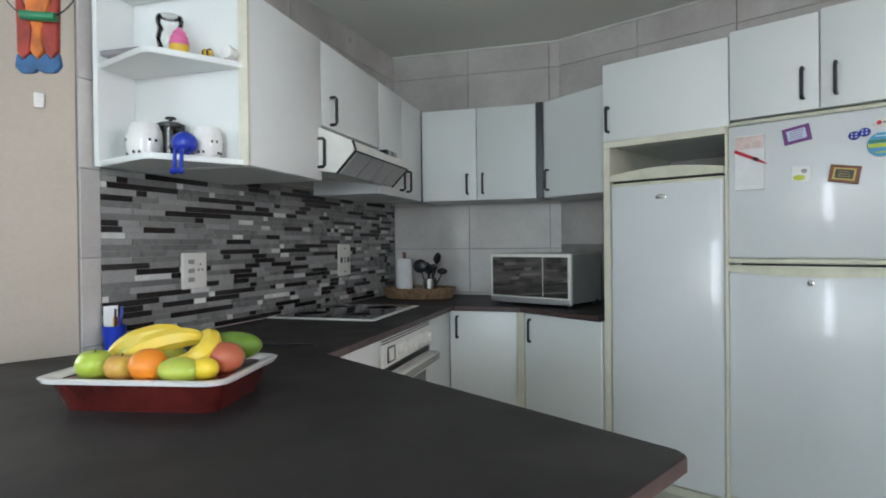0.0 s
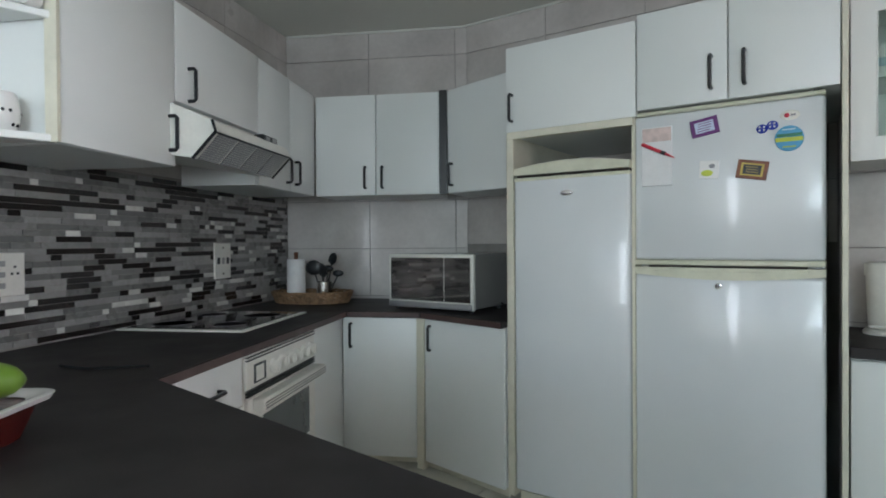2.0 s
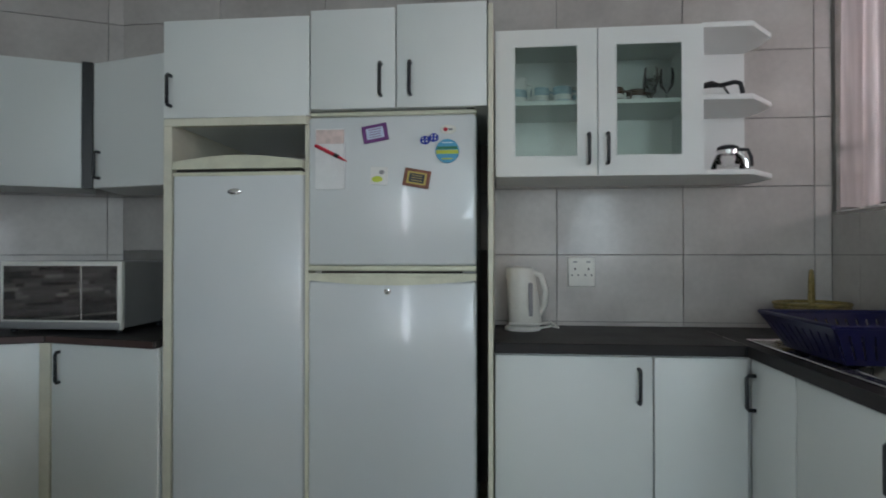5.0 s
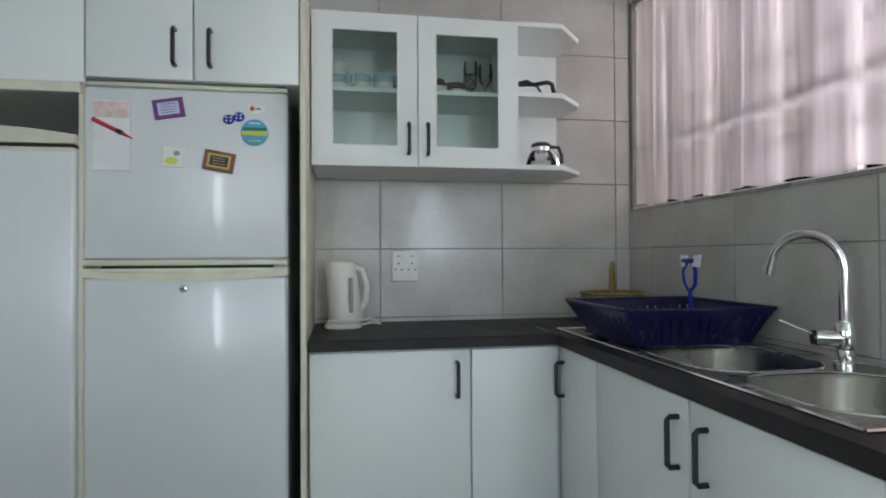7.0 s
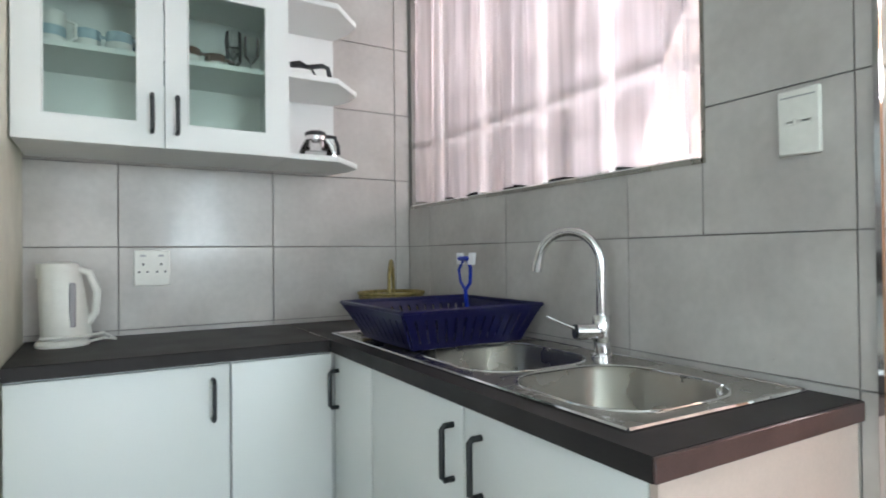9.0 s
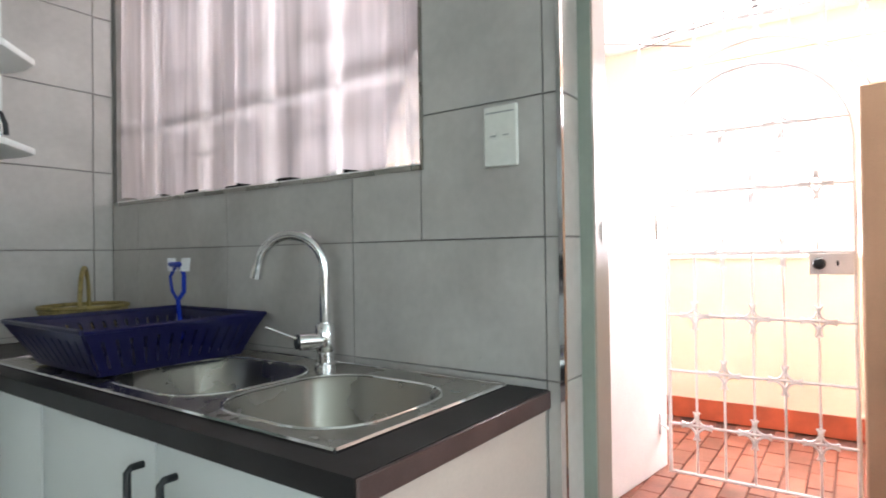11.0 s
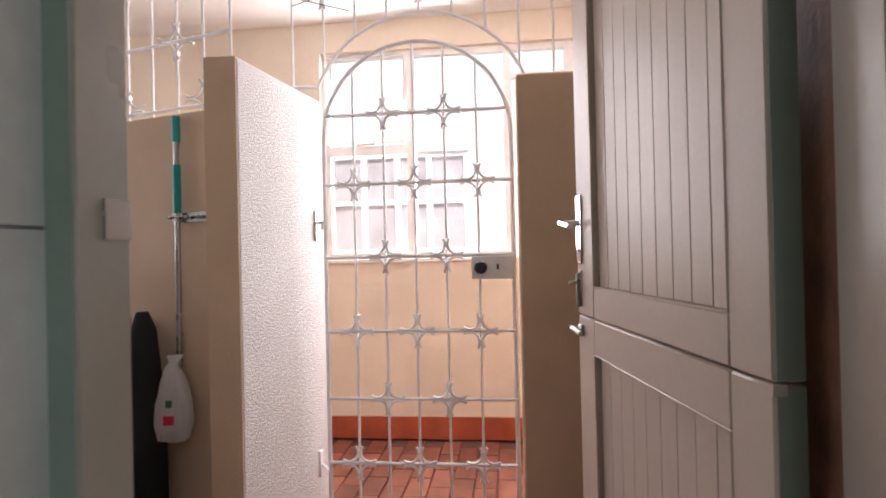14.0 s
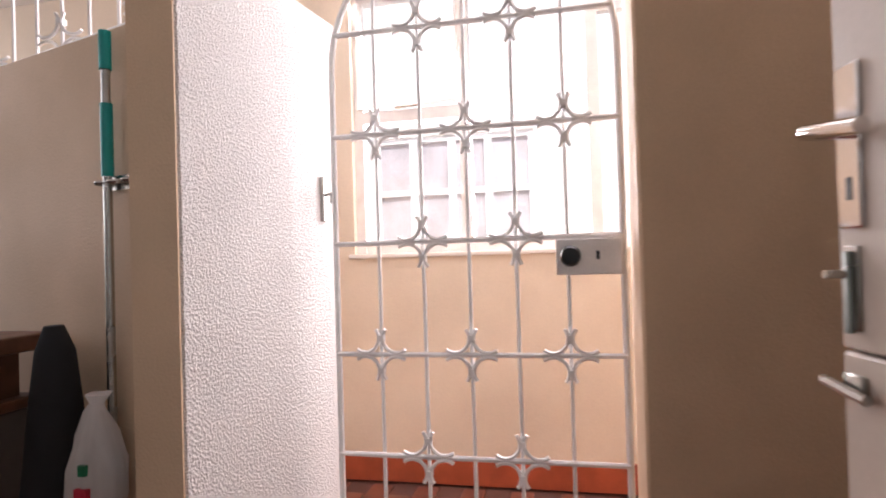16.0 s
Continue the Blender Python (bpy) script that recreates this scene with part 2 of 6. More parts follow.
# ---- mesh helpers ----
def box(bm, x0, x1, y0, y1, z0, z1, bevel=0.0, seg=1):
    r = bmesh.ops.create_cube(bm, size=1.0)
    vs = r["verts"]
    for v in vs:
        v.co = Vector(((x0 + x1) / 2 + v.co.x * (x1 - x0), (y0 + y1) / 2 + v.co.y * (y1 - y0), (z0 + z1) / 2 + v.co.z * (z1 - z0)))
    if bevel:
        es = list({e for v in vs for e in v.link_edges})
        bmesh.ops.bevel(bm, geom=es, offset=bevel, segments=seg, affect='EDGES', profile=0.5)
    return bm


def bx(*a, **k):
    return box(bmesh.new(), *a, **k)


def prism(poly, z0, z1, bevel=0.0, bm=None, seg=1):
    bm = bm or bmesh.new()
    lo, hi = [bm.verts.new((x, y, z0)) for x, y in poly], [bm.verts.new((x, y, z1)) for x, y in poly]
    fs = [bm.faces.new(hi), bm.faces.new(lo[::-1])]
    n = len(poly)
    for i in range(n):
        fs.append(bm.faces.new((lo[i], lo[(i + 1) % n], hi[(i + 1) % n], hi[i])))
    bmesh.ops.recalc_face_normals(bm, faces=fs)
    if bevel:
        bmesh.ops.bevel(bm, geom=list({e for f in fs for e in f.edges}), offset=bevel, segments=seg, affect='EDGES')
    return bm


def lathe(profile, cx=0, cy=0, cz=0, seg=28, bm=None, axis='Z'):
    """Profile of (radius, height) turned round an axis."""
    bm = bm or bmesh.new()
    rings = []
    for r, h in profile:
        ring = []
        for i in range(seg):
            a = 2 * math.pi * i / seg
            p = (r * math.cos(a), r * math.sin(a), h)
            p = (p[2], p[0], p[1]) if axis == 'X' else (p[0], p[2], p[1]) if axis == 'Y' else p
            ring.append(bm.verts.new((cx + p[0], cy + p[1], cz + p[2])))
        rings.append(ring)
    for a, b in zip(rings, rings[1:]):
        for i in range(seg):
            bm.faces.new((a[i], a[(i + 1) % seg], b[(i + 1) % seg], b[i]))
    for ring in (rings[0], rings[-1]):
        bm.faces.new(ring)
    bmesh.ops.recalc_face_normals(bm, faces=bm.faces)
    return bm


def tube(points, r, seg=8, bm=None, radii=None):
    bm = bm or bmesh.new()
    pts = [Vector(p) for p in points]
    rings, up = [], None
    for i, p in enumerate(pts):
        d = (pts[min(i + 1, len(pts) - 1)] - pts[max(i - 1, 0)]).normalized()
        if up is None:
            up = d.orthogonal().normalized()
        up = (up - d * up.dot(d)).normalized()
        side = d.cross(up)
        rad = radii[i] if radii else r
        rings.append([bm.verts.new(p + (up * math.cos(2 * math.pi * k / seg) + side * math.sin(2 * math.pi * k / seg)) * rad) for k in range(seg)])
    fs = []
    for a, b in zip(rings, rings[1:]):
        for k in range(seg):
            fs.append(bm.faces.new((a[k], a[(k + 1) % seg], b[(k + 1) % seg], b[k])))
    fs += [bm.faces.new(rings[0]), bm.faces.new(rings[-1])]
    bmesh.ops.recalc_face_normals(bm, faces=fs)
    return bm


def blob(cx, cy, cz, rx, ry, rz, bm=None, rough=0.0, u=20, v=14):
    bm = bm or bmesh.new()
    r = bmesh.ops.create_uvsphere(bm, u_segments=u, v_segments=v, radius=1)
    for w in r["verts"]:
        k = 1 + rough * noise.noise(w.co * 1.7 + Vector((cx * 9, cy * 9, 3)))
        w.co = Vector((cx + w.co.x * rx * k, cy + w.co.y * ry * k, cz + w.co.z * rz * k))
    return bm


def finish(name, bm, material, smooth):
    me = bpy.data.meshes.new(name)
    bm.to_mesh(me)
    bm.free()
    me.materials.append(material)
    if smooth:
        me.shade_smooth()
        me.set_sharp_from_angle(angle=radians(38))
    return me


def thing(name, label, category, at, fr=F, group="", kind=""):
    """An Empty at its base in plan units, along the axes fr."""
    o = new(name)
    o.empty_display_size = 0.05
    o.matrix_world = Matrix.Translation(W(fr, *at)) @ fr.to_3x3().to_4x4()
    BASE[o.name] = Vector(at)
    return tagged(o, label, category, group, kind)


def part(name, bm, material, parent, label="", smooth=True):
    """One mesh under a thing or a part; its vertices are in the plan units of the thing's axes."""
    at = BASE[parent.name]
    for v in bm.verts:
        v.co = (v.co - at) * K
    o = new(name, finish(name, bm, material, smooth))
    o.parent = parent
    BASE[o.name] = at
    if label:
        o["label"] = label
    return o


def solid(name, bm, material, label, category, fr=F, group="", kind="", at=None, smooth=True):
    """A thing or a piece of the setting that is one mesh."""
    lo = Vector((0, 0, FLOOR)) if at is None else Vector(at)
    for v in bm.verts:
        v.co = (v.co - lo) * K
    o = new(name, finish(name, bm, material, smooth))
    o.matrix_world = Matrix.Translation(W(fr, *lo)) @ fr.to_3x3().to_4x4()
    BASE[o.name] = lo
    return tagged(o, label, category, group, kind)


def setting(name, bm, material, label, fr=F):
    return solid(name, bm, material, label, name.split("_")[0], fr, kind="structure", smooth=False)


def arc(c, r, a0, a1, n, plane="yz"):
    """Points of an arc round c in a plane, in degrees."""
    out = []
    for i in range(n + 1):
        a = radians(a0 + (a1 - a0) * i / n)
        u, v = r * math.cos(a), r * math.sin(a)
        out.append((c[0], c[1] + u, c[2] + v) if plane == "yz" else (c[0] + u, c[1], c[2] + v) if plane == "xz" else (c[0] + u, c[1] + v, c[2]))
    return out


def d_handle(parent, x, y, z, length, out, along="z"):
    """Black bow handle; out is the way in which it stands off."""
    ox, oy = out[0] * 0.026, out[1] * 0.026
    h = length / 2
    pts = []
    for k, s in ((-h, 0.0), (-h, 0.75), (-h + 0.006, 1.0), (h - 0.006, 1.0), (h, 0.75), (h, 0.0)):
        if along == "z":
            pts.append((x + ox * s, y + oy * s, z + k))
        else:
            pts.append((x + ox * s + (k if out[0] == 0 else 0), y + oy * s + (k if out[1] == 0 else 0), z))
    return part("handle", tube(pts, 0.0062, 8), BLACK, parent, "black bow handle")

# ---- the large structure ----
CEILING = 2.39
WX = 0.2  # thickness of the sink wall
MWY = 1.46  # stove corner's back wall, on the M axes
BENDX = -2.612


def m2f(x, y):
    v = M @ Vector((x, y, 0))
    return v.x, v.y


def wall_with_holes(u0, u1, z0, z1, t0, t1, holes, axis):
    """A wall along an axis from u0 to u1, with holes (u0, u1, z0, z1) right through it, butted box to box."""
    bm = bmesh.new()
    us = sorted({u0, u1, *[h[0] for h in holes], *[h[1] for h in holes]})
    for a, b in zip(us, us[1:]):
        spans = [(z0, z1)]
        for h in holes:
            if h[0] <= a and h[1] >= b:
                spans = [s for lo, hi in spans for s in ((lo, min(hi, h[2])), (max(lo, h[3]), hi)) if s[1] - s[0] > 1e-4]
        for lo, hi in spans:
            box(bm, a, b, t0, t1, lo, hi) if axis == "x" else box(bm, t0, t1, a, b, lo, hi)
    return bm


WINDOW = (-1.343, -0.012, 1.342, 2.2)
DOORWAY = (-2.415, -1.66, FLOOR, 1.95)
wall_sink = setting("wall_east", wall_with_holes(-4.6, 0.36, FLOOR, CEILING, 0.008, WX, [WINDOW, DOORWAY], "y"), GROUT, "tiled sink wall with a window and a doorway")
wall_back = setting("wall_north", bx(-1.31, 0.008, 0.008, 0.3, FLOOR, CEILING), GROUT, "grey tiled wall behind the kettle and glass cabinet")
bend = m2f(BENDX, MWY)
wall_fridge = setting("wall_fridge", prism([(bend[0], bend[1]), (-1.312, bend[1]), (-1.312, bend[1] + 0.2), (bend[0] - 0.1, bend[1] + 0.2)], FLOOR, CEILING), GROUT, "tiled wall behind the freezer and fridge")
wall_stove_back = setting("wall_corner", prism([(-3.95, MWY + 0.008), (BENDX, MWY + 0.008), (BENDX + 0.05, MWY + 0.2), (-3.95, MWY + 0.2)], FLOOR, CEILING), GROUT, "tiled wall behind the microwave oven", M)
MOS_A, MOS_B = (-3.83, -0.655), (-3.652, MWY)
wall_mosaic = setting("wall_west", prism([MOS_A, MOS_B, (-3.95, MWY + 0.2), (-4.1, MWY), (-4.1, -0.655)], FLOOR, CEILING), GROUT, "wall with a mosaic splashback", M)
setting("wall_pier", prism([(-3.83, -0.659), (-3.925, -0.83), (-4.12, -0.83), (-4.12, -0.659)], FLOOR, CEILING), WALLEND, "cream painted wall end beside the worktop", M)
solid("ceiling", prism([(-6.5, -7.2), (WX, -7.2), (WX, 0.9), (-6.5, 2.4)], CEILING, CEILING + 0.1), CEIL, "smooth off-white ceiling", "ceiling", kind="structure", smooth=False)
floor = setting("floor", prism([(-6.5, -7.2), (WX, -7.2), (WX, 0.9), (-6.5, 2.4)], FLOOR - 0.1, FLOOR - 0.006), GROUT, "cream tiled kitchen floor")
# unseen living-room shell; its window openings are added to let light in
setting("wall_living_south", wall_with_holes(-6.5, WX, FLOOR, CEILING, -7.3, -7.2, [(-3.5, -0.5, 0.7, 2.2)], "x"), PAINT, "unseen cream living room wall with a wide added opening")
setting("wall_living_west", bx(-6.6, -6.5, -7.2, 2.4, FLOOR, CEILING), PAINT, "cream living room wall")
setting("wall_living_north", prism([(-6.5, 2.3), (-5.2, 2.3), (-5.2, 2.4), (-6.5, 2.4)], FLOOR, CEILING), PAINT, "cream living room wall")
setting("wall_living_inner", prism([(-4.2, -0.85), (-4.12, -0.85), (-4.12, 2.5), (-4.2, 2.5)], FLOOR, CEILING), PAINT, "cream painted dining side of the wall", M)
setting("wall_living_east", wall_with_holes(-7.2, -4.6, FLOOR, CEILING, 0.008, WX, [(-5.3, -3.9, 0.7, 2.2)], "y"), PAINT, "unseen cream living room wall with an added opening")
# cornice along the kitchen walls
bm = bmesh.new()
box(bm, -1.31, 0.0, -0.012, 0.004, CEILING - 0.010, CEILING - 0.002)
box(bm, bend[0], -1.31, bend[1] - 0.02, bend[1], CEILING - 0.010, CEILING - 0.002)
setting("trim_cornice", bm, CEIL, "narrow off-white ceiling cornice")
setting("trim_cornice_corner", bx(-3.65, BENDX, MWY - 0.012, MWY, CEILING - 0.010, CEILING - 0.002), CEIL, "narrow off-white ceiling cornice", M)

# porch
PX = 2.55  # far wall
setting("porch_floor", bx(WX, PX + 0.2, -3.6, 1.6, FLOOR - 0.1, FLOOR - 0.012), PAVER_JOINT, "terracotta paved porch floor")
solid("porch_ceiling", bx(WX, PX + 0.2, -3.6, 1.6, 2.36, 2.44), PALE, "pale painted porch ceiling", "ceiling", kind="structure", smooth=False)
PORCH_WIN = (-2.85, -1.115, 1.123, 2.205)
setting("wall_porch_far", wall_with_holes(-3.6, 1.6, FLOOR, 2.36, PX, PX + 0.15, [PORCH_WIN], "y"), PEACH, "pale peach porch wall under a steel window")
setting("skirting_porch", bx(PX - 0.012, PX - 0.001, -3.6, 1.6, FLOOR, 0.312), RED, "red oxide painted skirting")
setting("wall_porch_south", bx(WX, PX, -3.6, -3.5, FLOOR, 2.36), PEACH, "peach porch wall")
setting("wall_porch_north", wall_with_holes(WX, PX, FLOOR, 2.36, 1.5, 1.6, [(0.5, 2.2, 0.9, 2.25)], "x"), PEACH, "peach porch wall with an opening")
stub = setting("wall_stub", prism([(1.16, -1.328), (1.70, -1.400), (1.70, -1.310), (1.16, -1.235)], FLOOR, 1.718, 0.006), PLASTER, "stippled white plaster wall stub beside the gate")
setting("wall_stub_end", bx(1.1555, 1.1595, -1.327, -1.233, FLOOR, 1.716), TAN, "tan painted end of the wall stub")
setting("wall_gate_right", bx(1.42, 1.60, -3.5, -2.112, FLOOR, 1.70, bevel=0.006), TAN, "tan painted half wall beside the gate")
lw = [(1.27, -1.234), (1.44, -0.62), (1.72, 0.30), (1.82, 0.27), (1.54, -0.65), (1.38, -1.234)]
setting("wall_low", prism(lw, FLOOR, 1.603), TAN, "tan painted half wall under a burglar grille")

# neighbour's facade past the porch window
fac = setting("backdrop_facade", wall_with_holes(-6.0, 3.0, 0.0, 5.0, 4.6, 4.75, [(-1.75, -0.50, 1.15, 2.03)], "y"), FACADE, "white sunlit neighbouring facade")
setting("backdrop_ground", bx(PX + 0.2, 60, -40, 40, FLOOR - 0.15, FLOOR - 0.05), FACADE, "pale concrete yard")
a, b = -1.75, -0.50
w = thing("facade_window", "white framed window of the neighbouring building", "window", (4.65, a, 1.15), kind="structure")
bm = bmesh.new()
for y in (a + 0.02, -1.40, -1.12, -0.82, b - 0.02):
    box(bm, 4.62, 4.68, y - 0.028, y + 0.028, 1.15, 2.03)
for z in (1.17, 1.60, 2.01):
    box(bm, 4.625, 4.675, a, b, z - 0.022, z + 0.022)
part("window_frame", bm, WHITE_METAL, w)
part("pane", bx(4.655, 4.66, a, b, 1.15, 2.03), PALEPANE, w)

# ---- kitchen, stove side ----
CT = 0.9


def cabinet(name, label, fr, body, doors, front, group="", body_mat=WHITE):
    """Carcass box, and doors (box, handle or None) on its front; front is the way it faces."""
    t = thing(name, label, "cabinet", ((body[0] + body[1]) / 2, (body[2] + body[3]) / 2, body[4]), fr, group)
    part("body", bx(*body, bevel=0.002), body_mat, t)
    for d, h in doors:
        p = part("door" if d[5] - d[4] > 0.2 else "drawer", bx(*d, bevel=0.0035, seg=2), WHITE, t)
        if h:
            d_handle(p, h[0], h[1], h[2], 0.105, front, h[3] if len(h) > 3 else "z")
    return t


UB, UT = 1.452, 1.962
UX = -3.372  # front of the wall units on the mosaic wall
GL = "wall units round the stove"
LP, RP = (1, 0), (0, -1)
cabinet("wall_cabinet", "white wall cabinet beside open corner shelves", M, (-3.80, UX - 0.018, -0.455, -0.022, UB, 1.975), [((UX - 0.016, UX, -0.475, -0.024, UB, 1.979), (UX, -0.055, 1.552))], LP, GL)
cabinet("wall_cabinet", "white wall cabinet over the cooker hood", M, (-3.78, UX - 0.018, -0.018, 0.538, 1.66, 1.972), [((UX - 0.016, UX, -0.020, 0.540, 1.66, 1.976), (UX, 0.050, 1.727))], LP, GL)
cabinet("wall_cabinet", "white wall cabinet in the corner", M, (-3.72, UX - 0.018, 0.544, 1.165, UB, 1.968), [((UX - 0.016, UX, 0.544, 0.858, UB, 1.972), (UX, 0.815, 1.541)), ((UX - 0.016, UX, 0.862, 1.165, UB, 1.968), (UX, 0.912, 1.541))], LP, GL)
UY = 1.165
cabinet("wall_cabinet", "white two-door wall cabinet above the microwave", M, (-3.36, -2.725, UY + 0.018, MWY, UB, UT), [((-3.366, -3.05, UY, UY + 0.016, UB, UT), (-3.102, UY, 1.542)), ((-3.046, -2.722, UY, UY + 0.016, UB, UT), (-3.013, UY, 1.542))], RP, GL)
part("filler_strip", bx(-2.720, -2.682, UY - 0.004, UY + 0.02, UB, UT + 0.006), BLACK, thing("filler_panel", "black vertical filler strip between wall cabinets", "panel", (-2.70, UY, UB), M))
sx, sy = m2f(-2.68, UY)
t = thing("wall_cabinet", "white angled wall cabinet next to the freezer housing", "cabinet", (sx, sy, UB), F, GL)
ex, ey = -2.378, -0.268
part("body", prism([(sx + 0.01, sy + 0.02), (ex, ey + 0.02), (ex, bend[1] - 0.01), (bend[0] + 0.01, bend[1] - 0.01)], UB, UT), WHITE, t)
ang = math.atan2(ey - sy, ex - sx)
nx, ny = math.sin(ang), -math.cos(ang)
p = part("door", prism([(sx, sy), (ex, ey), (ex - nx * 0.016, ey - ny * 0.016), (sx - nx * 0.016, sy - ny * 0.016)], UB, UT + 0.004, 0.003), WHITE, t)
d_handle(p, sx + 0.035, sy - 0.01, 1.545, 0.105, (nx, ny))

# corner display shelves
t = thing("corner_shelf_unit", "white open corner shelf unit with angled shelves", "shelf", (-3.6, -0.55, UB), M)
part("back_panel", bx(-3.80, -3.40, -0.478, -0.462, UB, 1.992), WHITE, t)
part("side_panel", prism([(-3.806, -0.62), (-3.79, -0.62), (-3.79, -0.48), (-3.806, -0.48)], UB, 1.992), WHITE, t)
part("edge_strip", bx(-3.402, UX + 0.002, -0.487, -0.4765, UB, 1.992), CREAM, t, "cream edging strip")
for z in (UB, 1.742, 1.976):
    part("shelf", prism([(-3.80, -0.484), (-3.385, -0.484), (-3.535, -0.69), (-3.56, -0.695), (-3.80, -0.61)], z, z + 0.018, 0.002), WHITE, t)

# cooker hood
HD = M @ Matrix.Translation((0, -0.064 * K, 0))
t = thing("cooker_hood", "white slanted cooker hood under a wall cabinet", "cooker hood", (-3.4, 0.3, 1.5), HD)
bm = bmesh.new()
prof = [(-3.76, 1.545), (-3.30, 1.475), (-3.225, 1.553), (-3.235, 1.588), (-3.385, 1.655), (-3.76, 1.655)]
for y0, y1, mt, nm in ((0.014, 0.575, OFFWHITE, "body"),):
    lo, hi = [bm.verts.new((x, y0, z)) for x, z in prof], [bm.verts.new((x, y1, z)) for x, z in prof]
    fs = [bm.faces.new(lo), bm.faces.new(hi[::-1])] + [bm.faces.new((lo[i], hi[i], hi[(i + 1) % 6], lo[(i + 1) % 6])) for i in range(6)]
    bmesh.ops.recalc_face_normals(bm, faces=fs)
    bmesh.ops.bevel(bm, geom=list(bm.edges), offset=0.004, segments=2, affect='EDGES')
part("body", bm, OFFWHITE, t)
bm = bmesh.new()
a, b = Vector((-3.30, 0, 1.475)), Vector((-3.225, 0, 1.553))
for i in range(13):
    f0 = (i + 0.5) / 13
    c = a.lerp(b, f0)
    for j in range(4):
        box(bm, c.x + 0.001, c.x + 0.006, 0.04 + j * 0.13, 0.155 + j * 0.13, c.z - 0.004, c.z + 0.001)
part("filter_grille", bm, MW_BODY, t, "grey slotted grease filter")
part("front_trim", tube([(-3.30, 0.016, 1.473), (-3.222, 0.016, 1.553), (-3.234, 0.016, 1.590)], 0.005, 6), BLACK, t, "black edge trim")
part("front_trim", tube([(-3.30, 0.573, 1.473), (-3.222, 0.573, 1.553)], 0.005, 6), BLACK, t, "black edge trim")
part("front_trim", tube([(-3.222, 0.016, 1.551), (-3.222, 0.573, 1.551)], 0.0035, 6), BLACK, t)
sw = part("switch_panel", bx(-3.30, -3.262, 0.42, 0.54, 1.598, 1.622, bevel=0.003), BLACK, t, "black switch panel")
for y in (0.44, 0.495):
    part("rocker_switch", bx(-3.274, -3.2585, y, y + 0.03, 1.601, 1.617), MW_BODY, sw)

# base units
LX, LY, FY = -3.13, 0.862, -0.535
LB, LT = 0.238, 0.872
BG = "base units round the stove"
cabinet("base_cabinet", "white base cabinet with a top drawer", M, (-3.66, LX - 0.018, -0.46, -0.073, LB, LT), [((LX - 0.016, LX, -0.455, -0.075, 0.724, LT), (LX, -0.265, 0.80, "h")), ((LX - 0.016, LX, -0.455, -0.075, LB, 0.720), None)], LP, BG)
cabinet("base_cabinet", "plain white corner base panel beside the oven", M, (-3.64, LX - 0.018, 0.498, 1.3, LB, LT), [((LX - 0.016, LX, 0.500, LY, LB, LT), None)], LP, BG)
cabinet("base_cabinet", "white base cabinet under the microwave", M, (LX, -2.779, LY + 0.018, 1.3, LB, LT), [((LX + 0.002, -2.784, LY, LY + 0.016, LB, LT), (-3.088, LY, 0.79))], RP, BG)
qx, qy = m2f(-2.762, LY - 0.020)
t = thing("base_cabinet", "white base cabinet beside the freezer", "cabinet", (-2.55, -0.4, LB), F, BG)
part("body", prism([(qx, qy + 0.03), (-2.382, FY + 0.03), (-2.382, 0.1), (qx, 0.1)], LB, LT), WHITE, t)
p = part("door", prism([(qx + 0.025, qy - 0.003), (-2.384, FY + 0.002), (-2.384, FY + 0.018), (qx + 0.025, qy + 0.013)], LB, LT, 0.003), WHITE, t)
d_handle(p, qx + 0.06, qy - 0.003, 0.79, 0.105, RP)
part("corner_post", prism([(qx - 0.02, qy - 0.006), (qx + 0.02, qy - 0.004), (qx + 0.02, qy + 0.03), (qx - 0.02, qy + 0.03)], LB - 0.08, LT, 0.003), CREAM, t, "cream corner post")
setting("trim_plinth_stove", bx(-3.6, LX - 0.05, -0.46, 0.90, FLOOR, LB), CREAM, "cream plinth under the base cabinets", M)
setting("trim_plinth_corner", bx(-3.19, -2.73, LY + 0.05, 1.2, FLOOR, LB), CREAM, "cream plinth under the base cabinets", M)
setting("trim_plinth_freezer", prism([(qx, qy + 0.04), (-2.38, FY + 0.04), (-2.38, 0.0), (qx, 0.0)], FLOOR, LB), CREAM, "cream plinth under the base cabinets")

# built-in oven
OV = M @ Matrix.Translation((0, -0.037 * K, 0))
t = thing("built_in_oven", "white built-in oven with a row of knobs", "oven", (-3.3, 0.25, 0.33), OV)
part("body", bx(-3.6, LX - 0.006, -0.028, 0.528, LB, 0.872), OFFWHITE, t)
pn = part("control_panel", bx(LX - 0.006, LX + 0.008, -0.026, 0.526, 0.758, 0.868, bevel=0.003), OFFWHITE, t)
for z in (0.863, 0.853, 0.762, 0.753, 0.744):
    part("trim_line", bx(LX + 0.002, LX + 0.010, -0.026, 0.526, z - 0.0022, z + 0.0022), BLACK, pn, "black trim line")
ck = part("timer_window", bx(LX + 0.006, LX + 0.011, 0.02, 0.10, 0.775, 0.835, bevel=0.002), OVEN_GLASS, pn, "square clock timer window")
part("clock_face", bx(LX + 0.010, LX + 0.012, 0.03, 0.082, 0.782, 0.828), OFFWHITE, ck)
for i in range(6):
    y = 0.15 + i * 0.064
    k = part("knob", lathe([(0.024, 0.0), (0.024, 0.012), (0.020, 0.016), (0.019, 0.026), (0.016, 0.028)], LX + 0.006, y, 0.805, 20, axis='X'), OFFWHITE, pn, "round white oven knob")
    part("pointer", bx(LX + 0.03, LX + 0.037, y - 0.004, y + 0.004, 0.786, 0.824, bevel=0.001), OFFWHITE, k)
